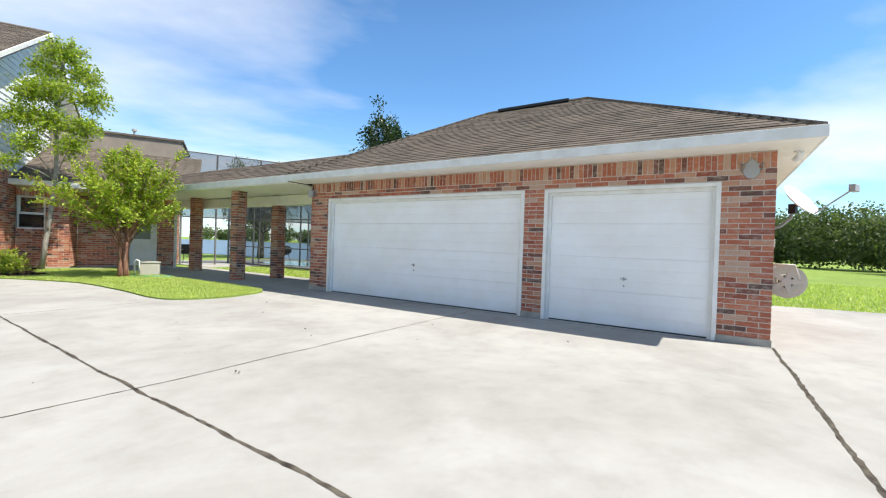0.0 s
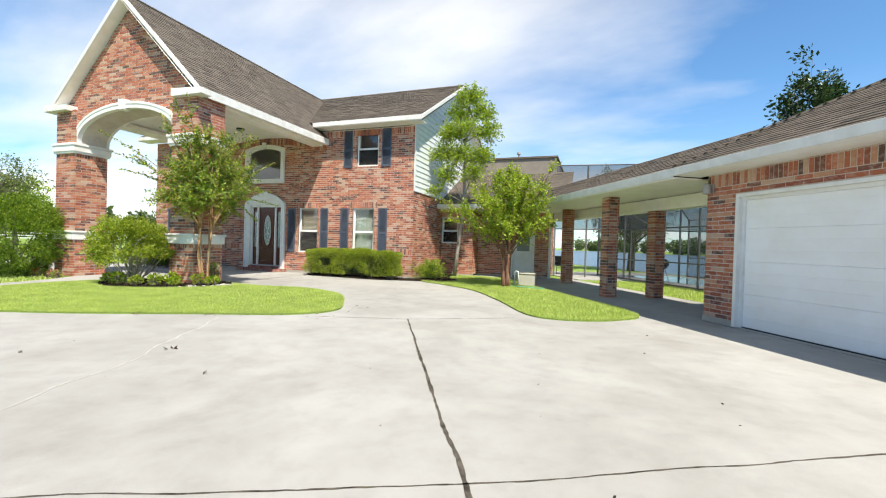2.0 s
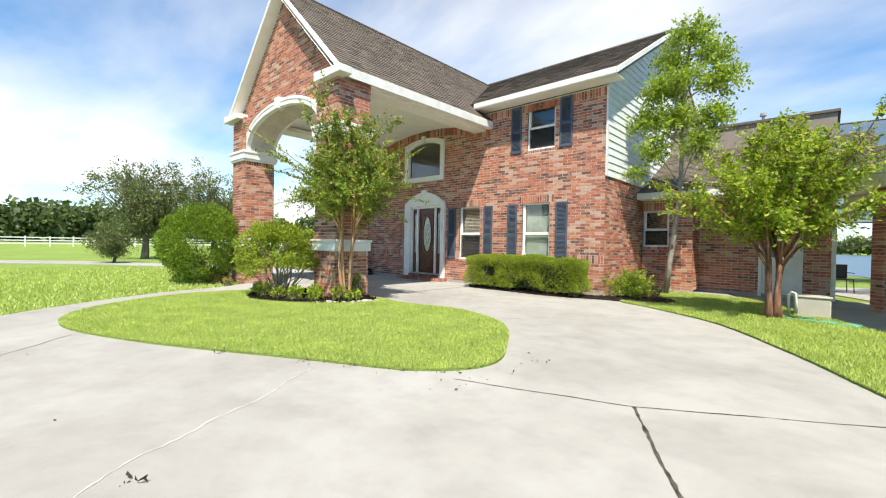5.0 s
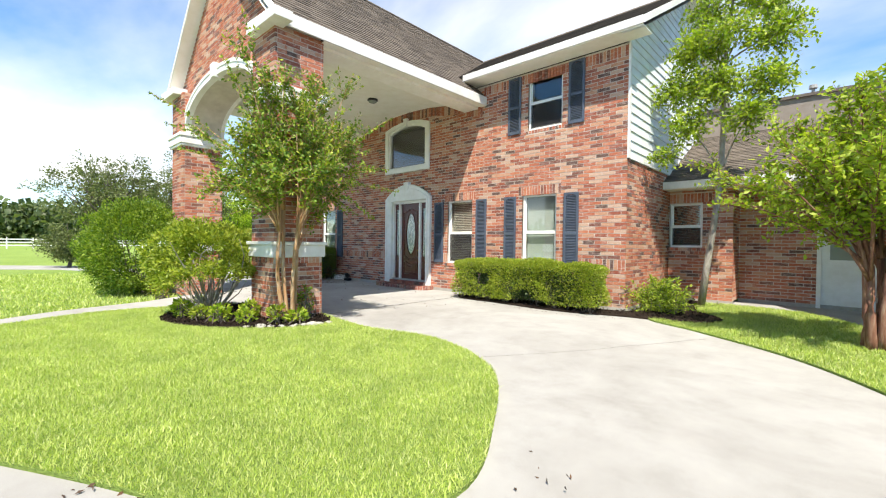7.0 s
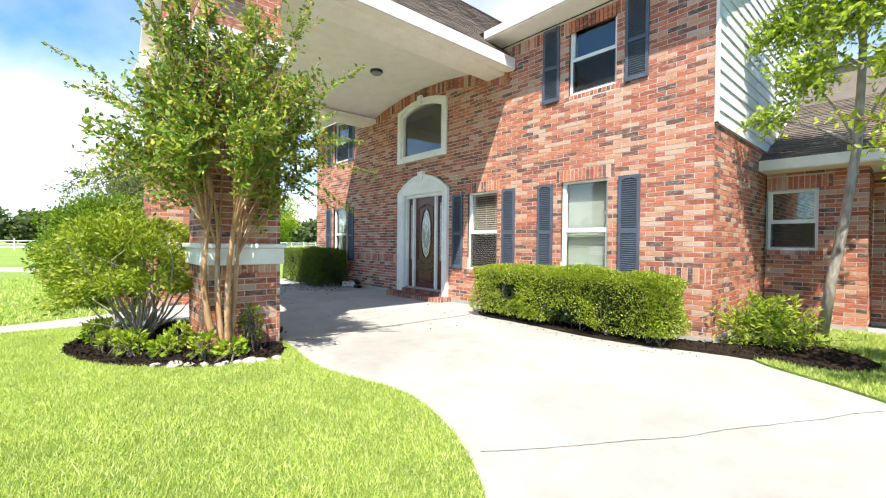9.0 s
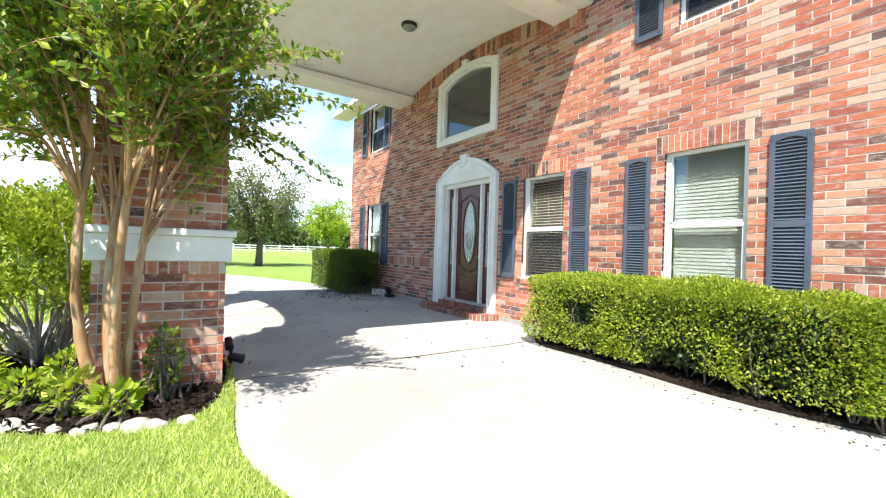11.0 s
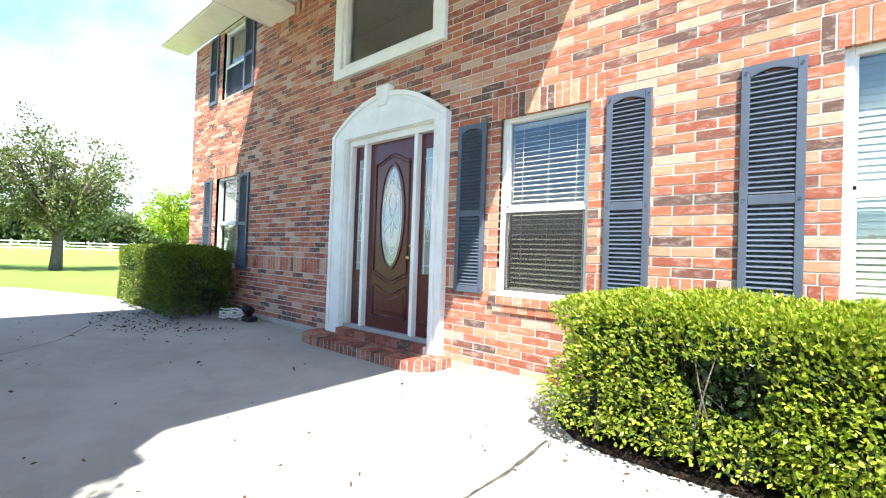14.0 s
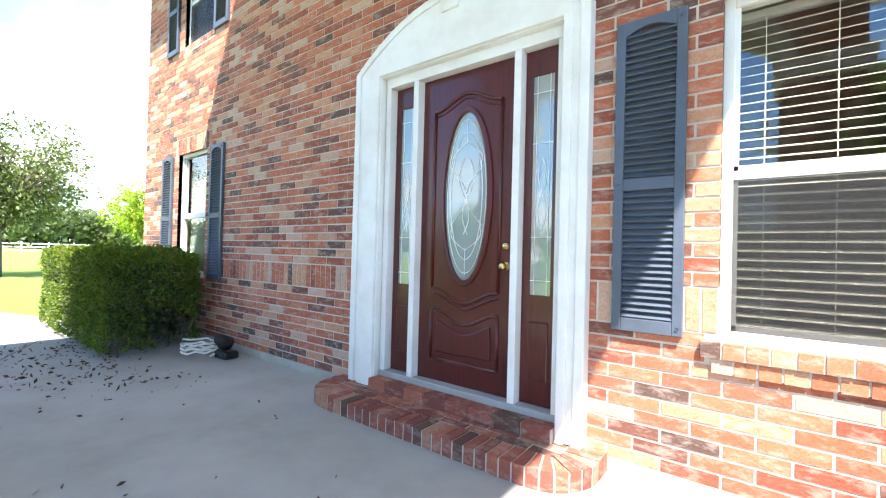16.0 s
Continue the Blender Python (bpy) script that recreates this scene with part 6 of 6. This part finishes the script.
def bush(name, label, at, r, n, leaf, mat, twiggy=False, category="bush"):
    t = thing(name, label, category, at)
    c = np.array(at, float) + [0, 0, r[2] * (1.0 if not twiggy else 1.15)]
    d = rng.normal(size=(n, 3))
    d /= np.linalg.norm(d, axis=1, keepdims=True)
    if n > 4000:
        # leaf clumps over the outside, with gaps between them
        m = 90 if twiggy else 190
        seat = rng.normal(size=(m, 3))
        seat /= np.linalg.norm(seat, axis=1, keepdims=True)
        seat[:, 2] = np.where(seat[:, 2] < (-0.45 if twiggy else -0.95), -seat[:, 2], seat[:, 2])
        seat *= rng.uniform(0.55 if twiggy else 0.72, 0.98, (m, 1))
        size_ = rng.uniform(0.14, 0.25, (m, 1))
        pick = rng.integers(0, m, n)
        w = c + (seat[pick] + d * size_[pick] * rng.uniform(0.3, 1, (n, 1)) ** 0.5) * np.array(r)
    else:
        lump = np.array([noise.noise(tuple(q * 2.3 + 5)) for q in d]) * 0.22
        rad = (0.93 + lump) * rng.uniform(0.0, 1, n) ** (0.16 if not twiggy else 0.4)
        w = c + d * np.array(r) * rad[:, None]
    w = w[w[:, 2] > at[2] + (0.06 if not twiggy else 0.42)]
    if twiggy:
        k = np.array([noise.noise((q[0] * 2.6, q[1] * 2.6, q[2] * 2.6)) for q in w])
        w = w[k > -0.3]
    o = (w - c) / np.array(r)
    o[:, 2] += 0.3
    tagged(part("foliage", leaves(w, leaf, mat, "foliage", 0.0, 0.5, o), None, t), kind="stuff")
    tw = Shape()
    for i in range(40 if twiggy else 26):
        e = c + np.clip(rng.normal(size=3) * 0.5, -0.75, 0.75) * np.array(r)
        e[2] = max(e[2], at[2] + 0.5 * r[2])
        a = np.array(at) + [rng.normal() * 0.1, rng.normal() * 0.1, -0.03]
        tw.tube(bent(a, e, 0.15, 5), [0.024, 0.018, 0.013, 0.009, 0.005] if twiggy else [0.017, 0.013, 0.01, 0.007, 0.004], 5)
    tagged(part("twigs", tw, MAT_PALEBARK if twiggy else MAT_OAKBARK, t), kind="stuff")
    return t


bush("bush", "large rounded evergreen bush by the pillar", (-15.9, 9.4, -0.03), (1.45, 1.3, 1.22), 46000, 0.066, MAT_BUSH)
bush("azalea", "open twiggy azalea bush in the mulch bed", (-10.9, 9.45, 0.03), (1.2, 1.0, 0.86), 23000, 0.062, MAT_AZALEA, True)
fern = thing("fern_shrub", "bright green feathery shrub at the wall corner", "bush", (-4.75, 16.3, 0.03))
wood, pts, outs = Shape(), [], []
for i in range(150):
    a, tilt = rng.uniform(0, 2 * math.pi), abs(rng.normal(0, 0.55))
    p = np.array([-4.75 + rng.normal() * 0.2, 16.3 + rng.normal() * 0.16, 0.05])
    spray(pts, outs, wood, p, np.array([math.sin(tilt) * math.cos(a), math.sin(tilt) * math.sin(a), math.cos(tilt)]), rng.uniform(0.45, 0.98), 0.026, 0.25)
tagged(part("twigs", wood, MAT_OAKBARK, fern), kind="stuff")
tagged(part("foliage", leaves(np.concatenate(pts), 0.085, MAT_LIGHTLEAF, "foliage", 0.0, 0.28, np.concatenate(outs)), None, fern), kind="stuff")
random.seed(4)
for i, (x, y) in enumerate(((-10.15, 9.2), (-9.7, 9.35), (-9.35, 9.62), (-9.05, 9.9), (-8.85, 10.25), (-10.7, 9.05), (-11.2, 9.2), (-9.75, 9.75), (-11.6, 9.5))):
    bush("bedding_plant", "low yellow-green bedding plant in dark mulch", (x + random.uniform(-0.08, 0.08), y + random.uniform(-0.08, 0.08), 0.035), (0.15, 0.15, 0.12 + 0.04 * (i % 2)), 190, 0.085, MAT_AZALEA if i % 3 == 0 else MAT_LIGHTLEAF, category="plant")


def edging_stone(x, y, size, turn):
    t = thing("edging_stone", "pale rounded stone edging the mulch bed", "stone", (x, y, 0.02), group="bed edging stones")
    prof_ = [(0.0, 0.5), (0.45, 0.46), (0.8, 0.3), (1.0, 0.05), (0.95, -0.3)]
    sh = Shape().lathe([(r * size, h * size) for r, h in prof_], pose(x, y, 0.03, 0, 0, turn), 9)
    sh.v = [tuple(Vector(p) + Vector((noise.noise_vector(Vector(p) * 9)))* size * 0.3) for p in sh.v]
    part("stone", sh, MAT_FOOT, t, smooth=True)


for i in range(9):
    a = i / 8
    edging_stone(-8.5 - 0.55 * a * a, 10.62 - 1.15 * a + random.uniform(-0.03, 0.03), random.uniform(0.06, 0.1), 40 * i)
for i in range(5):
    bush("flower", "small red flowering plant by the pillar", (-14.2 - 0.35 * i, 9.5 + 0.1 * (i % 2), -0.03), (0.13, 0.13, 0.13), 130, 0.05, MAT_FLOWER if i % 2 else MAT_AZALEA, category="flower")
bush("vine", "young climbing shoots at the pillar base", (-9.04, 10.5, 0.03), (0.13, 0.13, 0.32), 260, 0.06, MAT_BUSH, category="plant")


def woods(name, label, a, b, depth, tall, n, leaf, mat, seed):
    """A belt of far trees: many clumps of leaves along a line, with an uneven top."""
    r = np.random.default_rng(seed)
    a, b = np.array(a, float), np.array(b, float)
    L = np.linalg.norm(b - a)
    side = np.array([-(b - a)[1], (b - a)[0]]) / L
    k = int(L / (tall * 0.3))
    pts = []
    for i in range(k):
        c = a + (b - a) * (i + r.random()) / k + side * r.uniform(-depth, depth)
        h = tall * (0.6 + 0.4 * r.random()) * (1 + 0.22 * noise.noise((c[0] * 0.02, c[1] * 0.02, seed)))
        m = n // k
        d = r.normal(size=(m, 3))
        d /= np.linalg.norm(d, axis=1, keepdims=True)
        rad = np.array([h * 0.55, h * 0.55, h * 0.5])
        pts.append(np.array([c[0], c[1], h * 0.52]) + d * rad * (r.uniform(0, 1, (m, 1)) ** 0.3) * r.uniform(0.85, 1.1, (m, 1)))
    pts = np.concatenate(pts)
    pts[:, 2] = np.abs(pts[:, 2])
    return tagged(part(name, leaves(pts, leaf, mat, name, 0.0, 0.8), None), label, "trees", kind="stuff")


woods("far_woods", "distant belt of green trees beyond the fence", (-165, -120), (-140, 150), 8, 11, 42000, 1.5, MAT_FAR, 1)
woods("far_woods", "distant wooded shore across the lake", tuple(gw(-210, 112).xy), tuple(gw(110, 102).xy), 5, 7.5, 34000, 1.0, MAT_FAR, 2)
woods("wood_edge", "green wood edge beyond the side lawn", tuple(gw(28, 46).xy), tuple(gw(80, 22).xy), 4, 9.5, 90000, 0.32, MAT_FAR, 3)
woods("wood_edge", "dark green thicket behind the garage", tuple(gw(4, 66).xy), tuple(gw(34, 50).xy), 3, 8, 60000, 0.3, MAT_FAR, 4)
woods("far_woods", "distant belt of trees behind the drive", (-150, -130), (160, -140), 10, 12, 9000, 2.2, MAT_FAR, 5)

# white rail fence across the pasture
fence = thing("rail_fence", "long white three-rail vinyl fence", "fence", (-80, 10, -0.03))
me = Shape().box(-0.065, 0.065, -0.065, 0.065, 0, 1.4).add([(-0.08, -0.08, 1.4), (0.08, -0.08, 1.4), (0.08, 0.08, 1.4), (-0.08, 0.08, 1.4), (0, 0, 1.48)], [(0, 1, 4), (1, 2, 4), (2, 3, 4), (3, 0, 4), (3, 2, 1, 0)]).mesh("post")
me.materials.append(MAT_FENCE)
inv = placed(fence).inverted()
FY = [-70 + 2.44 * i for i in range(64)]
for y in FY:
    ob = new("post", me)
    ob.parent, ob.matrix_parent_inverse, ob.matrix_basis = fence, inv, pose(-80 - 0.06 * (y - 10), y, -0.03)
for z in (0.4, 0.8, 1.2):
    part("rail", Shape().add([(x, y, z + dz) for y in (FY[0], FY[-1]) for x, dz in ((-80 - 0.06 * (y - 10) - 0.025, -0.07), (-80 - 0.06 * (y - 10) + 0.025, -0.07), (-80 - 0.06 * (y - 10) + 0.025, 0.07), (-80 - 0.06 * (y - 10) - 0.025, 0.07))],
                             [(0, 1, 5, 4), (1, 2, 6, 5), (2, 3, 7, 6), (3, 0, 4, 7), (3, 2, 1, 0), (4, 5, 6, 7)]), MAT_FENCE, fence)


def turf(loop, density, holes, z, tall, label, thin=1.0):
    tagged(part("grass", blades(loop, density, MAT_BLADE, holes, z, tall, thin), None), label, "grass", kind="stuff")


turf(ISLAND, 8000, (BED,), 0.02, 0.042, "short green grass blades of the island", 0.75)
turf(RLAWN, 2600, (RBED,), 0.02, 0.055, "short green grass blades beside the walkway", 1.2)
turf([(-11.4, 3.4), (-10.93, 4.4), (-11.65, 5.1), (-12.5, 6.2), (-13.3, 7.5), (-13.75, 9.1), (-14.3, 10.0), (-19, 10.9), (-24, 11.1), (-26, 6), (-24, -2), (-13.6, -2)], 220, (), -0.03, 0.08, "short green grass blades of the front lawn", 2.4)
q = [gw(10.2, 6.5), gw(13.2, 7.1), gw(30, 6), gw(30, 20), gw(8, 20), gw(8, 7.0)]
turf([(p.x, p.y) for p in q], 90, (), -0.03, 0.09, "short green grass blades of the side lawn", 3.0)
q = [gw(-8.5, 2.3), gw(0, 2.3), gw(0, 5), gw(-8.5, 5)]
turf([(p.x, p.y) for p in q], 400, (), -0.03, 0.07, "short green grass blades behind the walkway", 1.6)


def chips(loop, n, z, label):
    lo, hi = np.min(loop, 0), np.max(loop, 0)
    xy = rng.uniform(lo, hi, (n, 2))
    xy = xy[inside(xy, list(loop))]
    p = np.concatenate([xy, z + np.abs(rng.normal(0, 0.012, (len(xy), 1)))], 1)
    d = rng.normal(size=p.shape)
    d[:, 2] *= 0.25
    tagged(part("mulch_chips", leaves(p, 0.06, MAT_MULCH, "mulch_chips", 0.0, 0.45, d), None), label, "mulch", kind="stuff")


chips(BED, 9000, 0.046, "shredded dark bark mulch round the pillar")
chips(RBED, 9000, 0.037, "shredded dark bark mulch along the wall")


def litter(name, label, loop, n, size, z=0.006):
    """Fallen leaves lying flat in a patch, thinning out towards its rim."""
    lo, hi = np.min(loop, 0), np.max(loop, 0)
    xy = rng.uniform(lo, hi, (n * 3, 2))
    xy = xy[inside(xy, list(loop))][:n]
    c = (lo + hi) / 2
    xy = xy[rng.random(len(xy)) > 0.75 * np.max(np.abs((xy - c) / (hi - lo) * 2), axis=1)]
    p = np.concatenate([xy, z + np.abs(rng.normal(0, 0.004, (len(xy), 1)))], 1)
    d = rng.normal(size=p.shape)
    d[:, 2] *= 0.12
    tagged(part(name, leaves(p, size, MAT_DEAD, name, 0.0, 0.45, d), None), label, "leaves", kind="stuff")


litter("leaf_litter", "dark fallen leaves on the concrete by the box hedge", smooth_loop([(-17.6, 14.55), (-16.2, 14.5), (-15.2, 14.9), (-14.4, 15.3), (-14.6, 14.3), (-15.8, 13.7), (-17.2, 13.9)]), 420, 0.055)
litter("leaf_litter", "brown fallen leaves along the lawn edge", smooth_loop([(-4.3, 7.3), (-3.6, 7.8), (-3.4, 8.5), (-3.6, 9.2), (-3.15, 9.0), (-3.1, 8.0), (-3.6, 7.2)]), 60, 0.04)
litter("leaf_litter", "brown fallen leaves on the mulch edge", smooth_loop([(-9.7, 14.9), (-8.0, 14.85), (-6.5, 14.75), (-5.2, 15.1), (-5.2, 14.85), (-6.5, 14.5), (-8.0, 14.65), (-9.7, 14.7)]), 140, 0.035)

# ---- small things ----
box = thing("utility_box", "beige plastic utility box on the lawn edge", "utility box", (-1.05, 15.85, 0))
part("body", Shape().box(-1.32, -0.78, 15.7, 16.05, 0.0, 0.42), MAT_PLASTIC, box, bevel=0.02)
part("lid", Shape().box(-1.34, -0.76, 15.68, 16.07, 0.42, 0.46), MAT_PLASTIC, box, bevel=0.012)
part("pipe", Shape().tube([(-1.42, 15.55, 0), (-1.42, 15.55, 0.48), (-1.38, 15.55, 0.53), (-1.32, 15.58, 0.5), (-1.30, 15.6, 0.1)], 0.03, 8), MAT_WHITE, box, smooth=True)
hose = thing("garden_hose", "loose green garden hose on the lawn", "hose", (-1.2, 15.2, 0.03))
part("coil", Shape().tube([(-1.5 + 0.035 * i + 0.18 * math.cos(i * 0.7), 15.25 - 0.01 * i + 0.14 * math.sin(i * 0.7), 0.055) for i in range(34)], 0.014, 6), MAT_HOSE, hose, smooth=True)

# dish, reel and lamps on the garage
dish = thing("satellite_dish", "pale grey satellite dish on a wall arm", "satellite dish", tuple(gw(9.95, 1.2, 2.0)))
part("arm", Shape().tube([gw(9.92, 1.2, 1.75), gw(10.1, 1.2, 1.82), gw(10.22, 1.2, 1.95), gw(10.24, 1.2, 2.12)], 0.022, 8), MAT_GREYMETAL, dish, smooth=True)
dm = Matrix.Translation(gw(10.28, 1.15, 2.2)) @ (GU * 0.66 + Vector((0, 0, 0.62)) - GV * 0.42).to_track_quat("Z", "Y").to_matrix().to_4x4()
part("reflector", Shape().lathe([(0.0, 0.0), (0.12, 0.012), (0.24, 0.045), (0.31, 0.075), (0.315, 0.07), (0.24, 0.035), (0.0, -0.012)], dm, 28), MAT_WHITE, dish, smooth=True)
tip = dm @ Vector((0.12, -0.28, 0.62))
part("feed_arm", Shape().tube([dm @ Vector((0.0, -0.3, 0.05)), tip], 0.012, 6), MAT_GREYMETAL, dish)
part("receiver", Shape().box(-0.08, 0.08, -0.04, 0.04, -0.05, 0.06, Matrix.Translation(tip)), MAT_GREYMETAL, dish, bevel=0.01)
part("mount", Shape().box(-0.05, 0.05, -0.05, 0.05, -0.14, 0.02, Matrix.Translation(gw(10.24, 1.2, 2.16))), MAT_BLACK, dish, bevel=0.01)
reel = thing("hose_reel", "beige plastic hose reel on the garage wall", "hose reel", tuple(gw(9.9, 0.9, 1.0)))
rm = Matrix.Translation(gw(10.14, 0.75, 0.93)) @ (-GV).to_track_quat("Z", "Y").to_matrix().to_4x4()
ringp = [(0.20, 0.0), (0.255, 0.0), (0.255, 0.03), (0.20, 0.03), (0.20, 0.0)]
wheel = part("wheel", Shape().lathe(ringp, rm, 28).lathe([(0.0, -0.01), (0.06, -0.01), (0.06, 0.04), (0.0, 0.04)], rm, 14), MAT_PLASTIC, reel, smooth=False)
for i in range(5):
    a = 2 * math.pi * i / 5
    part("spoke", Shape().box(0.05, 0.21, -0.04, 0.04, 0.004, 0.026, rm @ pose(0, 0, 0, 0, 0, 72 * i)), MAT_PLASTIC, wheel, bevel=0.006)
part("drum", Shape().lathe([(0.10, -0.35), (0.10, 0.0)], rm, 18), MAT_PLASTIC, reel)
part("rear_wheel", Shape().lathe([(0.0, -0.36), (0.255, -0.36), (0.255, -0.33), (0.0, -0.33)], rm, 28), MAT_PLASTIC, reel)
part("handle", Shape().tube([gw(9.9, 0.62, 1.19), gw(10.22, 0.62, 1.19), gw(10.28, 0.62, 0.98)], 0.018, 8), MAT_PLASTIC, reel, smooth=True)
part("bracket", Shape().box(9.9, 10.0, 0.75, 1.1, 0.7, 1.2, GA), MAT_PLASTIC, reel, bevel=0.02)
meter = thing("meter_box", "small pale meter box on the garage side", "meter", tuple(gw(9.9, 1.6, 1.55)))
part("body", Shape().box(9.91, 10.06, 1.5, 1.75, 1.46, 1.62, GA), MAT_PLASTIC, meter, bevel=0.02)
part("conduit", Shape().tube([gw(9.94, 1.6, 0.1), gw(9.94, 1.6, 1.46)], 0.016, 8), MAT_GREYMETAL, meter)
spot = thing("security_light", "small security light under the eave", "light", tuple(gw(10.15, 0.1, 2.74)))
part("base", Shape().lathe([(0.0, 0.0), (0.06, 0.0), (0.06, -0.02), (0.0, -0.02)], Matrix.Translation(gw(10.12, -0.1, 2.80)), 12), MAT_WHITE, spot)
for o in (-0.07, 0.07):
    part("lamp_head", Shape().lathe([(0.0, 0.05), (0.035, 0.04), (0.045, -0.06), (0.0, -0.065)], Matrix.Translation(gw(10.12, -0.1 + o, 2.72)) @ pose(0, 0, 0, 30, 20 * (1 if o > 0 else -1), 0), 12), MAT_WHITE, spot, smooth=True)
# crest-shaped plaque
plq = thing("wall_plaque", "weathered grey crest-shaped plaque on brick", "plaque", tuple(gw(9.6, -0.02, 2.6)))
PM = GM @ Matrix.Translation((9.6, -0.03, 2.58))
half = [(0.0, -0.13), (0.05, -0.12), (0.095, -0.07), (0.10, 0.0), (0.08, 0.05), (0.105, 0.09), (0.06, 0.10), (0.045, 0.135), (0.018, 0.14), (0.012, 0.17), (0.0, 0.18)]
outl = [(x, z) for x, z in half] + [(-x, z) for x, z in reversed(half[1:-1])]
part("shield", Shape().prism([(x, z) for x, z in outl], 0.0, 0.03, PM @ Matrix(((1, 0, 0, 0), (0, 0, 1, 0), (0, 1, 0, 0), (0, 0, 0, 1)))), MAT_GREYMETAL, plq, bevel=0.006)
for sg in (1, -1):
    part("handle", Shape().tube([PM @ Vector((sg * x, 0.015, z)) for x, z in ((0.10, -0.02), (0.13, 0.0), (0.125, 0.05), (0.11, 0.075), (0.13, 0.1), (0.155, 0.09))], 0.009, 6), MAT_GREYMETAL, plq, smooth=True)
wlmp = thing("wall_lamp", "grey outdoor wall lamp by the walkway", "light", tuple(gw(0.1, -0.1, 2.6)))
part("base", Shape().box(0.05, 0.17, -0.03, 0.0, 2.5, 2.68, GA), MAT_GREYMETAL, wlmp, bevel=0.01)
part("shade", Shape().lathe([(0.03, 0.1), (0.07, 0.06), (0.08, -0.08), (0.07, -0.1), (0.0, -0.1)], Matrix.Translation(gw(0.11, -0.12, 2.58)), 12), MAT_GREYMETAL, wlmp, smooth=True)

# black spotlight by the pillar, coil and black lamp by the left hedge
fl = thing("flood_light", "small black floodlight on the paving", "light", (-9.97, 11.11, 0))
part("stake", Shape().tube([(-9.97, 11.11, 0), (-9.97, 11.11, 0.2)], 0.018, 8), MAT_BLACK, fl)
part("lamp_head", Shape().lathe([(0.0, 0.08), (0.04, 0.07), (0.055, -0.08), (0.0, -0.07)], pose(-9.93, 11.15, 0.1, 70, 20, 0), 12), MAT_BLACK, fl, smooth=True)
part("lamp_head", Shape().lathe([(0.0, 0.08), (0.035, 0.07), (0.045, -0.06), (0.0, -0.06)], pose(-9.98, 11.09, 0.24, 10, 0, 0), 12), MAT_BLACK, fl, smooth=True)
cb = thing("cable_coil", "loose coil of white cable on the paving", "cable", (-15.5, 15.45, 0))
part("coil", Shape().tube([(-15.5 + 0.15 * math.cos(i * 0.5) * (1 + 0.15 * math.sin(i)), 15.45 + 0.17 * math.sin(i * 0.5 + 0.3), 0.02 + 0.0035 * i + 0.03 * math.sin(i * 1.3) ** 2) for i in range(46)], 0.012, 6), MAT_WHITE, cb, smooth=True)
bl = thing("garden_lamp", "black garden lamp lying by the wall", "light", (-15.25, 15.62, 0))
part("body", Shape().box(-15.4, -15.12, 15.55, 15.73, 0.0, 0.09), MAT_BLACK, bl, bevel=0.03)
part("hood", Shape().lathe([(0.0, 0.12), (0.06, 0.1), (0.09, -0.06), (0.0, -0.05)], pose(-15.2, 15.58, 0.2, 60, 0, 30), 12), MAT_BLACK, bl, smooth=True)

# kettle grill on the pool deck
gr_at = gw(-8.6, 5.7)
grill = thing("grill", "black kettle grill on the pool deck", "grill", tuple(gr_at))
part("bowl", Shape().lathe([(0.0, 0.55), (0.18, 0.6), (0.28, 0.72), (0.29, 0.8), (0.27, 0.9), (0.16, 1.0), (0.0, 1.03)], Matrix.Translation(gr_at), 20), MAT_BLACK, grill, smooth=True)
for i in range(3):
    a = 2.1 * i
    part("leg", Shape().tube([gr_at + Vector((0.12 * math.cos(a), 0.12 * math.sin(a), 0.62)), gr_at + Vector((0.3 * math.cos(a), 0.3 * math.sin(a), 0.0))], 0.012, 6), MAT_BLACK, grill)

# dry leaves blown over the paving
random.seed(12)
lf = []
for i in range(165):
    if i < 130:
        x, y = random.uniform(-17.5, -8.5), random.uniform(11.2, 15.2)
    else:
        x, y = random.uniform(-8, 8), random.uniform(3, 9)
    lf.append((x, y, 0.008))
for i in range(160):
    lf.append((random.gauss(-16.6, 0.6), random.gauss(14.75, 0.14), 0.008))
for i in range(120):
    a = random.uniform(0.0, 1.0)
    lf.append((-3.7 - 1.6 * a + random.gauss(0, 0.06), 7.95 - 0.95 * a + random.gauss(0, 0.06), 0.012))
p = np.array(lf)
d = rng.normal(size=p.shape)
d[:, 2] = 0.05
tagged(part("fallen_leaves", leaves(p, 0.04, MAT_DEAD, "fallen_leaves", 0.0, 0.45, d * 3), None), "scattered dry brown leaves on the concrete", "leaves", kind="stuff")
for x, y, s in ((-3.68, 5.07, 0.075), (-2.52, 4.58, 0.03), (-4.95, 4.31, 0.03), (-6.2, 6.45, 0.08), (1.2, 3.9, 0.03)):
    t = thing("leaf_clump", "curled dry leaf on the concrete", "leaf", (x, y, 0))
    q = np.array([[x + random.gauss(0, s * 0.4), y + random.gauss(0, s * 0.4), 0.006 + abs(random.gauss(0, s * 0.12))] for i in range(7)])
    part("leaf", leaves(q, s, MAT_DEAD, "leaf", 0.0, 0.6), None, t)
